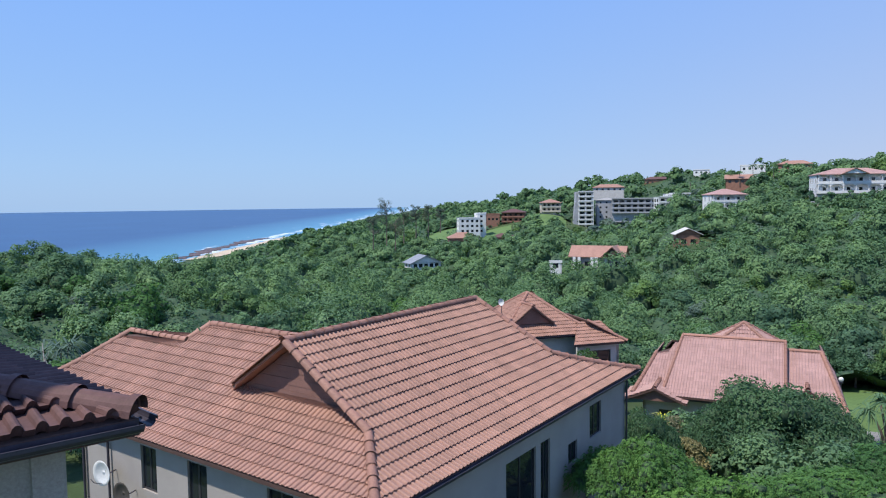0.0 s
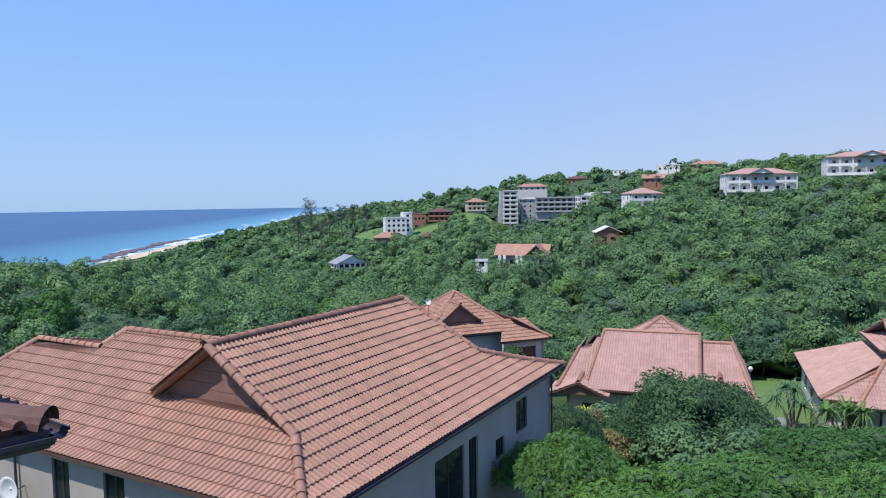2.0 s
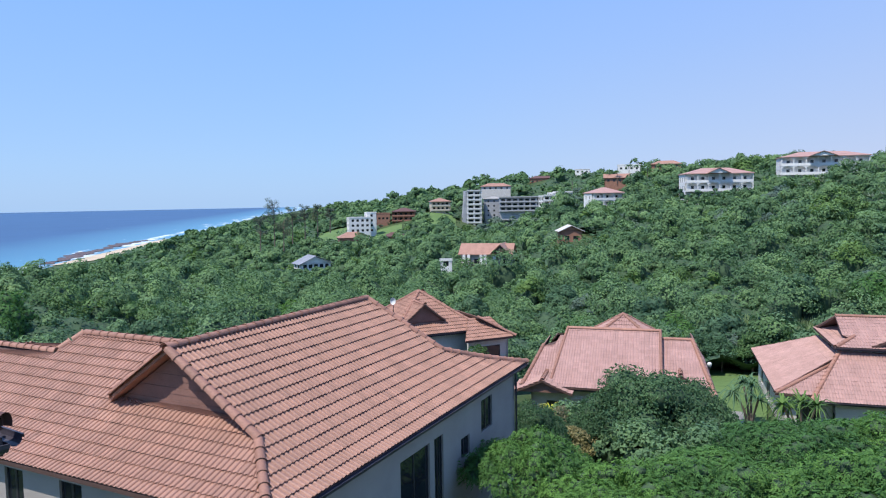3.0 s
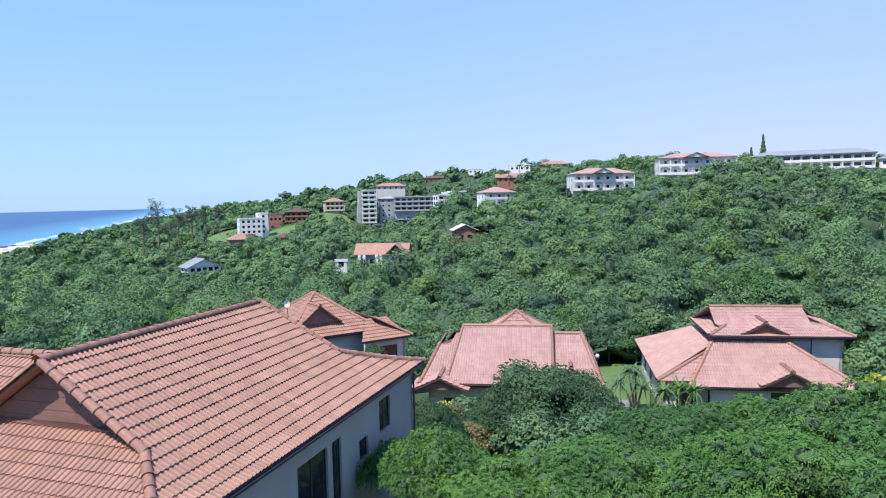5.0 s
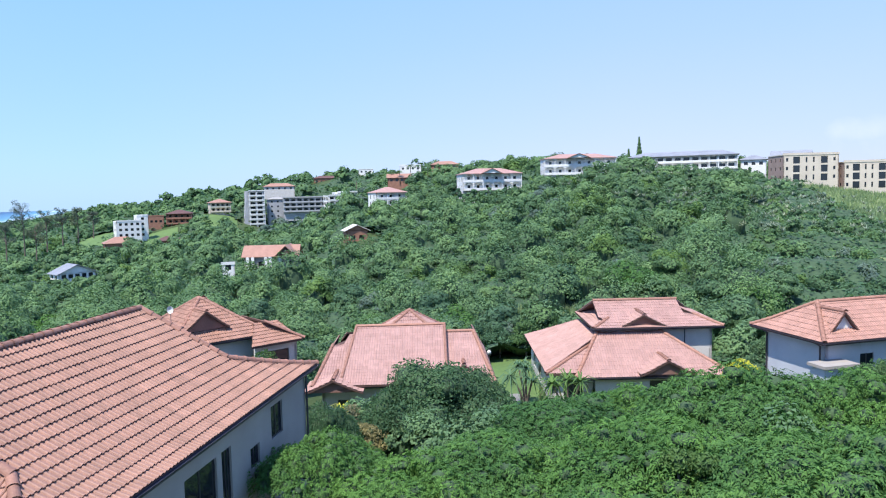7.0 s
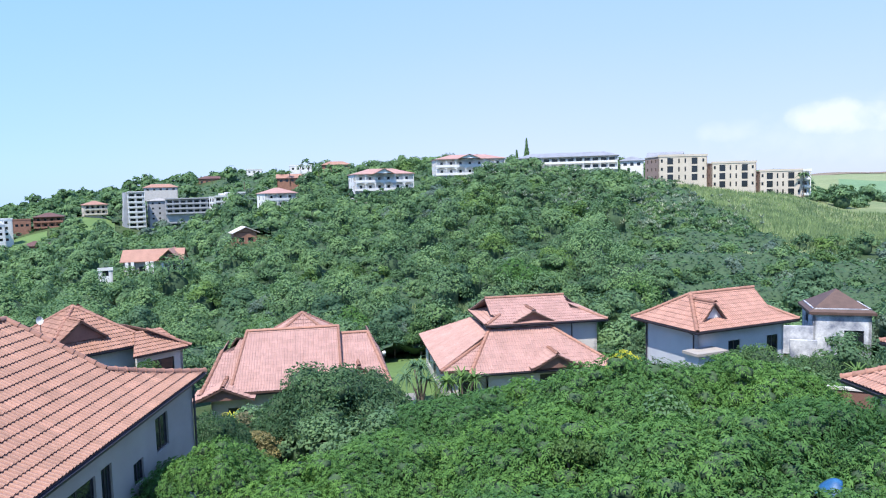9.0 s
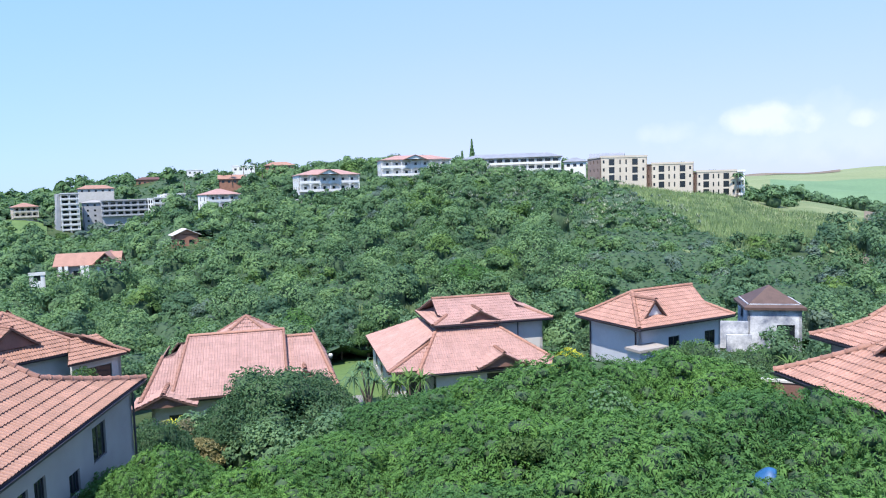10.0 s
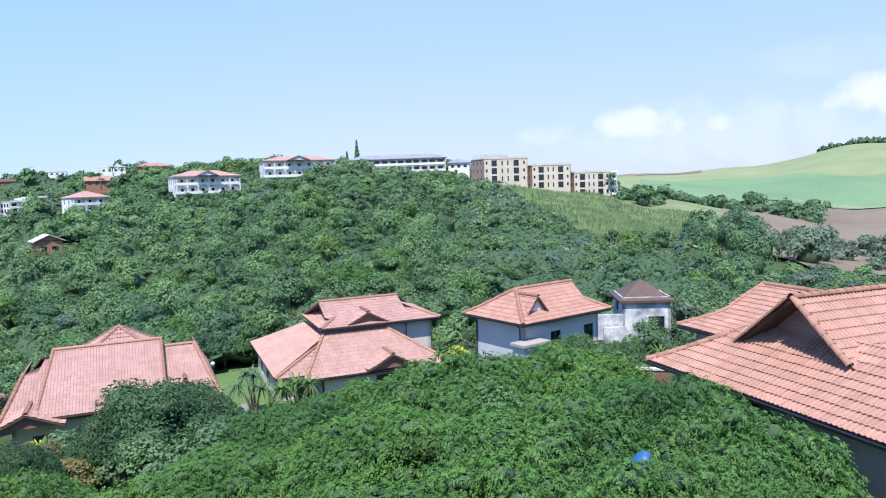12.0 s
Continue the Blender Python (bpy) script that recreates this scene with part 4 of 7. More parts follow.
# ------------------------------------------------------------ the neighbouring roof corner
def corner_house():
    h = empty("house", -2.30, 5.17, 1.0, 40.4, "plaster house with gutter and brown tile roof darkened for shade", "house")
    z = 11.9
    a = Slope((0, 0), 0, [(0, -9), (3.0, -6)], [(0, 0), (3.0, -3.0)], z, 0.66, 3.0, 0.0)
    b = Slope((0, 0), 97, [(0, 0), (2.612, 3.343)], [(0, 6.0), (2.612, 3.343)], z, 0.66, 2.612, 0.0)
    c = Slope((-0.731, 5.955), 180, [(0, 0), (2.955, 2.269)], [(0, 8.269), (2.955, 5.269)], z, 0.66, 2.955, 0.0)
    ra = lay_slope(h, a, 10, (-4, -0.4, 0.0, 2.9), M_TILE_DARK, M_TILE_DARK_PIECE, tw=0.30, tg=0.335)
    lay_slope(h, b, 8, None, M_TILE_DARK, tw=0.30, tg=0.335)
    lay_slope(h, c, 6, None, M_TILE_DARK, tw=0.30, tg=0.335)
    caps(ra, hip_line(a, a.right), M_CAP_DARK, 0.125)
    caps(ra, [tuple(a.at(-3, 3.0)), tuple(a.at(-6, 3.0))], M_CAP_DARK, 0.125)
    eave_gutter(h, a, w=0.10, drop=0.12)
    eave_gutter(h, b, w=0.10, drop=0.12)
    # block out of view, added only to keep sun off the roof
    box("shade_block", -8.4, 0.9, z - 0.2, -3.3, 5.2, z + 6.4, M_PLASTER, h)
    wall(h, (-8.4, 0.42), (-0.42, 0.42), 0, z - 0.05, [], M_PLASTER)
    wall(h, (-0.42, 0.42), (-1.25, 5.4), 0, z - 0.05, [], M_PLASTER)
    wall(h, (-1.25, 5.4), (-8.4, 5.4), 0, z - 0.05, [], M_PLASTER)
    wall(h, (-8.4, 5.4), (-8.4, 0.42), 0, z - 0.05, [], M_PLASTER)
    CLEAR.append((-5, 5, 9))


# single tiles repeat the brown that has shade in its base
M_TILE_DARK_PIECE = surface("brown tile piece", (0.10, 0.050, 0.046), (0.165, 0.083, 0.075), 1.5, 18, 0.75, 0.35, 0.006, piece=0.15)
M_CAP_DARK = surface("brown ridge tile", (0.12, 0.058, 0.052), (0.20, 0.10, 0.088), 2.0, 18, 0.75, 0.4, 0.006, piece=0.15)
corner_house()


# ------------------------------------------------------------ the house with the wide gable
def gable_house():
    h = empty("house", 30.86, 14.46, 0.0, 61.0, "plaster house with a wide brown gable and terracotta tile roof", "house")
    z, rise, run, k = 6.0, 3.74, 6.1, 0.22
    front = Slope((0, 0), 180, [(0, 0), (2.6, 2.6), (3.6, 3.4)], [(0, 22), (2.6, 22), (3.6, 22)], z, rise, run, k)
    side = Slope((0, 0), 270, [(0, 0), (3.4, 0), (3.41, 3.4)], [(0, 0), (3.4, 7), (3.41, 7)], z, rise, run, k)
    rgt = Slope((-9.1, 0), -90, [(0, 2.3), (2.75, 2.3)], [(0, 16), (2.75, 16)], z + 1.4, 2.25, 2.75, 0.1)
    lft = Slope((-3.2, 0), 90, [(0, -16), (3.1, -16)], [(0, -2.3), (3.1, -2.3)], z + 1.2, 2.45, 3.1, 0.1)
    rf = lay_slope(h, front, 8, (4.0, 14.0, 0.2, 2.5), M_TILE_MID, M_TILE_MID_PIECE, lip=0.05)
    rr = lay_slope(h, rgt, 8, tile_mat=M_TILE_MID, lip=0.05)
    lay_slope(h, lft, 6, tile_mat=M_TILE_MID, lip=0.05)
    caps(rf, hip_line(front, front.left, 8, 0, 2.6))
    caps(rr, [tuple(rgt.at(2.2, 2.75)), tuple(rgt.at(16, 2.75))])
    caps(rr, [tuple(p) for p in hip_line(rgt, [(0, 2.25), (9, 2.25)], 8, 0.1, 2.7)], r=0.15)
    caps(rr, [tuple(p) for p in hip_line(lft, [(0, -2.25), (9, -2.25)], 8, 0.1, 3.0)], r=0.15)
    eave_gutter(h, front)
    for i in range(12):
        z0 = z + 1.2 + i * 0.22
        q = max(0.0, z0 - z - 1.35)
        x0, x1 = -8.75 + q * 1.18, -3.55 - q * 1.25
        if x1 - x0 > 0.2:
            box("gable_board", x0, -3.42, z0, x1, -3.32 + 0.01 * (i % 2), z0 + 0.21, M_GABLE_BOUNCE, h)
    # the lower wing behind
    wing = Slope((8.2, -8.2), 180, [(0, 0), (2.0, 1.5), (5.2, 1.7)], [(0, 14.2), (5.2, 14.2)], z - 0.55, 2.35, 5.2, 0.3)
    rw = lay_slope(h, wing, 6, tile_mat=M_TILE_MID, lip=0.05)
    wend = Slope((8.2, -18.6), 90, [(0, 0), (1.6, 2.0)], [(0, 10.4), (1.6, 8.4)], z - 0.55, 0.8, 1.6, 0.1)
    lay_slope(h, wend, 4, tile_mat=M_TILE_MID, lip=0.05)
    wbk = Slope((-6.0, -18.6), 0, [(0, 0), (5.2, 0)], [(0, 14.2), (2.0, 12.7), (5.2, 12.5)], z - 0.55, 2.35, 5.2, 0.3)
    lay_slope(h, wbk, 4, tile_mat=M_TILE_MID, lip=0.05)
    caps(rw, hip_line(wing, wing.left, 8), joined=True)
    caps(rw, [tuple(wing.at(1.7, 5.2)), tuple(wing.at(14, 5.2))], joined=True)
    eave_gutter(h, wing)
    zt = z + 0.05
    wall(h, (-0.8, -0.9), (-21.5, -0.9), 0, zt, [], M_PLASTER)
    wall(h, (-0.8, -8), (-0.8, -0.9), 0, zt, [], M_PLASTER)
    wall(h, (7.4, -9.0), (-0.8, -9.0), 0, zt - 0.6, [(2.0, 2.9, 3.4, 4.6), (4.0, 4.9, 3.4, 4.6), (6.2, 7.2, 3.2, 4.6)], M_PLASTER)
    wall(h, (7.4, -17.8), (7.4, -9.0), 0, zt - 0.6, [(3, 4.5, 3.2, 4.7)], M_PLASTER)
    for a in range(-20, 10, 5):
        for b in range(-18, 1, 5):
            c = h.matrix_basis @ Vector((a, b, 0))
            if a < 0 or b < -7:
                CLEAR.append((c.x, c.y, 4.0))


gable_house()


# ------------------------------------------------------------ the row of houses beyond the canopy
def at_polar(name, az, r, z, face, label, category="house", group=""):
    """A thing at a bearing and distance; face turns its front away from the eye's direction."""
    x, y = polar(az, r)
    return empty(name, x, y, z, -az + face, label, category, group)


def low_house():
    """Single-storey house: a wide hip roof with a raised tiled plane over its middle, gablets and a pyramid behind."""
    h = at_polar("house", 23.15, 58.5, -3.9, -2, "single-storey house with faded terracotta tile hip roof", "house")
    z, rise, run = 3.55, 3.25, 6.2
    x0, x1, y0 = -7.4, 7.0, -4.6
    low = Slope((0, y0), 0, [(0, x0), (4.9, -6.3), (4.91, -5.4), (run, -5.0)], [(0, x1), (run, 5.7)], z, rise - 0.35, run, 0.2)
    up = Slope((0, y0 - 0.3), 0, [(0, -5.2), (run + 0.3, -4.4)], [(0, 3.2), (run + 0.3, 3.2)], z + 0.15, rise + 0.15, run + 0.3, 0.1)
    r = Slope((x1, 0), 90, [(0, y0), (1.3, y0 + run)], [(0, 9), (1.3, 5)], z, rise - 0.4, 1.3, 0.2)
    l = Slope((x0, 0), -90, [(0, -9), (1.1, -5)], [(0, -y0), (1.1, -y0 - 4.9)], z, float(low.height(4.9)) - 0.05, 1.1, 0.2)
    b = Slope((0, 9), 180, [(0, -x1), (run, -5.7)], [(0, -x0), (run, 5.4)], z, rise - 0.4, run, 0.2)
    rl, ru = lay_slope(h, low, 5, tile_mat=M_TILE_PALE, tg=0.37, lip=0.026), lay_slope(h, up, 6, tile_mat=M_TILE_PALE, tg=0.37, lip=0.026)
    for s in (l, r, b):
        lay_slope(h, s, 4, tile_mat=M_TILE_PALE)
        eave_gutter(h, s)
    eave_gutter(h, low)
    caps(ru, [tuple(up.at(-4.4, run + 0.3)), tuple(up.at(3.2, run + 0.3))], joined=True)
    caps(ru, hip_line(up, up.left, 6), joined=True, r=0.12)
    caps(ru, hip_line(up, up.right, 6), joined=True, r=0.12)
    caps(rl, [tuple(low.at(3.2, run)), tuple(low.at(5.7, run))], joined=True)
    caps(rl, hip_line(low, low.right, 6), joined=True)
    caps(rl, hip_line(low, low.left, 6, 0, 4.9), joined=True)
    for xx in (3.1,):
        bm = bmesh.new()
        p = [(xx, y0 + 1.2, z + 0.45), (xx, y0 + run - 0.2, z + rise - 0.1), (xx, y0 + run + 0.2, z + 1.0)]
        vs, ws = [bm.verts.new(q) for q in p], [bm.verts.new((q[0] + 0.12, q[1], q[2])) for q in p]
        bm.faces.new(vs)
        bm.faces.new(ws[::-1])
        for i in range(3):
            bm.faces.new((vs[i], vs[(i + 1) % 3], ws[(i + 1) % 3], ws[i]))
        part("gable_wall", bm, M_GABLE, h)
    pyramid(h, 0.1, 5.2, 2.6, z + 2.5, 1.8, M_TILE_PALE)
    dormer(h, -5.6, y0 - 1.0, z - 0.2, 4.6, 0.95, 3.4, tile_mat=M_TILE_PALE)
    dormer(h, 4.6, y0 + 1.2, z + 0.35, 2.6, 0.8, 2.6, tile_mat=M_TILE_PALE)
    wall(h, (x0 + 0.7, y0 + 0.7), (x1 - 0.7, y0 + 0.7), 0, z + 0.1, [(1.2, 2.6, 0.2, 2.3), (5, 7, 0.4, 2.2), (9.3, 11.1, 0.3, 2.2)], M_PLASTER_PALE)
    wall(h, (x1 - 0.7, y0 + 0.7), (x1 - 0.7, 8.3), 0, z + 0.1, [(3, 5, 0.4, 2.2), (7, 8.5, 0.8, 2.2)], M_PLASTER_PALE)
    wall(h, (x1 - 0.7, 8.3), (x0 + 0.7, 8.3), 0, z + 0.1, [], M_PLASTER_PALE)
    wall(h, (x0 + 0.7, 8.3), (x0 + 0.7, y0 + 0.7), 0, z + 0.1, [(3, 5, 0.5, 2.2)], M_PLASTER_PALE)
    c = h.matrix_basis @ Vector((0, 2, 0))
    CLEAR.extend([(c.x - 4, c.y, 8), (c.x + 4, c.y - 1, 8)])


def pyramid(h, x, y, half, z, rise, tile_mat=M_TILE):
    for i in range(4):
        a = radians(90 * i)
        e0 = (x + (-half) * math.cos(a) + half * math.sin(a), y + (-half) * math.sin(a) - half * math.cos(a))
        s = Slope(e0, 90 * i, [(0, 0), (half, half)], [(0, 2 * half), (half, half)], z, rise, half, 0.1)
        rf = lay_slope(h, s, 4, tile_mat=tile_mat)
        caps(rf, hip_line(s, s.left, 5), joined=True)


def dormer(h, x, y, z, w, hgt, depth, wall_mat=M_GABLE, tile_mat=M_TILE):
    """A low gablet over an entrance: two small slopes and a dark triangular front."""
    hw = w / 2
    a = Slope((x - hw, y), -90, [(0, -depth), (hw, -depth)], [(0, 0), (hw, 0)], z, hgt, hw, 0.35)
    b = Slope((x + hw, y), 90, [(0, 0), (hw, 0)], [(0, depth), (hw, depth)], z, hgt, hw, 0.35)
    for s in (a, b):
        r = lay_slope(h, s, 4, tile_mat=tile_mat)
    caps(r, [(x, y, z + hgt), (x, y + depth, z + hgt)], joined=True)
    bm = bmesh.new()
    p = [(x - hw * 0.86, y + 0.3, z - 0.06), (x + hw * 0.86, y + 0.3, z - 0.06), (x, y + 0.3, z + hgt * 0.9)]
    vs, ws = [bm.verts.new(q) for q in p], [bm.verts.new((q[0], q[1] + 0.12, q[2])) for q in p]
    bm.faces.new(vs)
    bm.faces.new(ws[::-1])
    for i in range(3):
        bm.faces.new((vs[i], vs[(i + 1) % 3], ws[(i + 1) % 3], ws[i]))
    part("gable_wall", bm, wall_mat, h)


def stepped_house():
    """Two-storey house with an upper hip roof, a lower roof round it and a small porch."""
    h = at_polar("house", 41.6, 61.0, -3.3, 15, "two-storey cream house with pale terracotta double roof", "house")
    zu, zl = 5.95, 2.8
    # upper storey
    f = Slope((0, 0.4), 0, [(0, -3.4), (1.6, -1.8), (1.61, -2.6), (4.2, -2.6)], [(0, 7.8), (2.0, 5.8), (2.01, 5.0), (4.2, 5.0)], zu, 1.75, 4.2, 0.3)
    rf = lay_slope(h, f, 5, tile_mat=M_TILE_PALE, lip=0.035)
    lay_slope(h, Slope((7.8, 0), 90, [(0, 0.4), (2.4, 2.8)], [(0, 8.8), (2.4, 6.4)], zu, 1.75, 4.2, 0.3), 4, tile_mat=M_TILE_PALE)
    lay_slope(h, Slope((0, 8.8), 180, [(0, -7.8), (4.2, -5.0)], [(0, 3.4), (4.2, 2.6)], zu, 1.75, 4.2, 0.3), 4, tile_mat=M_TILE_PALE)
    lay_slope(h, Slope((-3.4, 0), -90, [(0, -8.8), (1.6, -7.2)], [(0, -0.4), (1.6, -2.0)], zu, 1.75, 4.2, 0.3), 4, tile_mat=M_TILE_PALE)
    caps(rf, [tuple(f.at(-2.6, 4.2)), tuple(f.at(5.0, 4.2))], joined=True)
    caps(rf, hip_line(f, f.right, 6, 0, 2.0), joined=True)
    caps(rf, hip_line(f, f.left, 6, 0, 1.6), joined=True)
    eave_gutter(h, f)
    dormer(h, 1.0, 0.5, zu + 0.1, 3.8, 0.95, 3.2, tile_mat=M_TILE_PALE)
    wall(h, (-2.8, 1.1), (7.0, 1.1), 0, zu + 0.1, [], M_PLASTER_PALE)
    wall(h, (7.0, 1.1), (7.0, 8.2), 0, zu + 0.1, [(2, 3.5, 3.8, 5.4)], M_PLASTER_PALE)
    wall(h, (7.0, 8.2), (-2.8, 8.2), 0, zu + 0.1, [], M_PLASTER_PALE)
    wall(h, (-2.8, 8.2), (-2.8, 1.1), 0, zu + 0.1, [(2, 3.5, 3.8, 5.4)], M_PLASTER_PALE)
    bm = bmesh.new()
    tube(bm, [(4.6, 0.98, zl + 0.6), (4.6, 0.98, zu - 0.3), (4.6, 0.5, zu - 0.1)], 0.05, 0.05, 7)
    part("downpipe", bm, M_GUTTER, h)
    # lower roof
    g = Slope((0, -3.8), 0, [(0, -5.7), (4.7, -3.0)], [(0, 7.0), (4.7, 2.4)], zl, 2.9, 4.9, 0.1)
    rg = lay_slope(h, g, 5, tile_mat=M_TILE_PALE, lip=0.035)
    caps(rg, hip_line(g, g.right, 6), joined=True)
    caps(rg, hip_line(g, g.left, 6), joined=True)
    eave_gutter(h, g)
    s = Slope((-8.0, 0), -90, [(0, -12.5), (5.0, -8.6)], [(0, 2.8), (5.0, -0.6)], zl + 0.3, 2.3, 5.2, 0.1)
    rs = lay_slope(h, s, 5, tile_mat=M_TILE_PALE, lip=0.035)
    s2 = Slope((0, -3.0), 0, [(0, -8.0), (3.6, -3.2)], [(0, -5.5), (3.6, -3.0)], zl + 0.2, 2.3, 4.4, 0.1)
    rs = lay_slope(h, s2, 5, tile_mat=M_TILE_PALE, lip=0.035)
    caps(rs, hip_line(s2, s2.left, 6), joined=True)
    dormer(h, 1.6, -4.3, zl + 0.25, 4.4, 1.1, 2.8, tile_mat=M_TILE_PALE)
    wall(h, (-7.4, -2.2), (-4, -2.2), 0, zl + 0.2, [(1, 2.6, 0.3, 2.2)], M_PLASTER_PALE)
    wall(h, (-4, -3.1), (6.4, -3.1), 0, zl, [(4.4, 6.6, 0.2, 2.3), (8, 9.4, 0.6, 2.2)], M_PLASTER_PALE)
    wall(h, (6.4, -3.1), (6.4, 1.1), 0, zl, [], M_PLASTER_PALE)
    wall(h, (-7.4, 11.8), (-7.4, -2.2), 0, zl + 0.3, [(2.0, 3.4, 0.6, 2.2), (5.5, 7.5, 0.2, 2.2)], M_PLASTER_PALE)
    wall(h, (-2.8, 11.8), (-7.4, 11.8), 0, zl + 0.2, [], M_PLASTER_PALE)
    c = h.matrix_basis @ Vector((0, 1, 0))
    CLEAR.extend([(c.x - 4, c.y + 3, 7), (c.x + 3, c.y - 2, 8)])


def blue_house():
    """Two-storey house seen at its corner, with one low hip roof and a white gablet."""
    h = empty("house", 44.4, 31.0, -2.6, -12.0, "two-storey pale blue-grey house with terracotta hip roof", "house")
    z, rise, run, k = 6.2, 2.15, 3.8, 0.3
    x1, y1 = 10.4, 7.6
    sides = [Slope((0, 0), 0, [(0, 0), (run, 2.8)], [(0, x1), (1.7, x1 - 1.5), (run, x1 - 0.9)], z, rise, run, k),
             Slope((x1, 0), 90, [(0, 0), (1.5, 1.7)], [(0, y1), (1.5, y1 - 1.7)], z, 0.85, 1.5, 0.1),
             Slope((x1, y1), 180, [(0, 0), (1.7, 1.5), (run, 0.9)], [(0, x1), (run, x1 - 2.8)], z, rise, run, k),
             Slope((0, y1), 270, [(0, 0), (2.8, run)], [(0, y1), (2.8, y1 - run)], z, rise, 2.8, k)]
    for s in sides:
        r = lay_slope(h, s, 5, tile_mat=M_TILE_MID, lip=0.04)
        caps(r, hip_line(s, s.left, 7), joined=True)
        eave_gutter(h, s)
    caps(r, [tuple(sides[0].at(2.8, run)), tuple(sides[0].at(x1 - 0.9, run))], joined=True)
    dormer(h, 2.6, 0.9, z + 0.35, 2.7, 1.5, 3.0, M_WHITE, M_TILE_MID)
    wall(h, (0.8, 0.8), (x1 - 0.8, 0.8), -1, z + 0.1, [(3.0, 4.2, 3.4, 5.0), (7, 8.2, 3.4, 5.0)], M_BLUEWALL)
    wall(h, (x1 - 0.8, 0.8), (x1 - 0.8, y1 - 0.8), 0, z + 0.1, [], M_BLUEWALL)
    wall(h, (x1 - 0.8, y1 - 0.8), (0.8, y1 - 0.8), 0, z + 0.1, [], M_BLUEWALL)
    wall(h, (0.8, y1 - 0.8), (0.8, 0.8), 0, z + 0.1, [(0.5, 2.4, 0.4, 2.4)], M_BLUEWALL)
    for yy in (1.2, 6.6):
        bm = bmesh.new()
        tube(bm, [(0.72, yy, 0), (0.72, yy, z - 0.5), (0.1, yy, z - 0.15)], 0.06, 0.06, 7)
        part("downpipe", bm, M_GUTTER, h)
    box("porch", -0.5, -0.6, 0, 1.9, 0.78, 4.6, M_BLUEWALL, h, bevel=0.03)
    box("porch_roof", -0.75, -0.85, 4.6, 2.15, 0.78, 4.8, M_PLASTER, h)
    CLEAR.extend([(50, 35, 8.0), (*polar(52, 51), 3.5), (*polar(38, 53), 3.5), (*polar(42, 53), 4), (*polar(46, 54), 4)])


def raw_house():
    """Small unfinished house: patchy cement walls and a brown sheet roof."""
    h = at_polar("house", 64.5, 75.0, -1.4, 12, "small unfinished house with patchy white and grey walls", "house")
    hip_roof(h, -2.4, -2.3, 2.4, 2.8, 3.9, 1.8, 0.35, tile_mat=M_BROWN_SHEET, tiled=False)
    wall(h, (-2.4, -2.3), (2.4, -2.3), -2, 4.2, [(2.6, 4.2, 0.6, 2.2)], M_PATCH)
    wall(h, (2.4, -2.3), (2.4, 2.8), -2, 4.2, [(2, 3.2, 2.6, 3.8)], M_PATCH)
    wall(h, (2.4, 2.8), (-2.4, 2.8), -2, 4.2, [], M_PATCH)
    wall(h, (-2.4, 2.8), (-2.4, -2.3), -2, 4.2, [(1.6, 3, 2.4, 3.6)], M_PATCH)
    box("terrace_wall", -5.6, -2.9, 0, -2.45, -2.6, 2.6, M_PATCH, h)
    box("terrace_wall", -5.6, -2.6, 0, -5.3, 2.6, 3.6, M_PATCH, h)
    box("step_wall", -4.6, -4.4, 0, -2.4, -4.1, 1.6, M_PATCH, h)
    c = h.matrix_basis @ Vector((-2, -1, 0))
    CLEAR.append((c.x, c.y, 6))


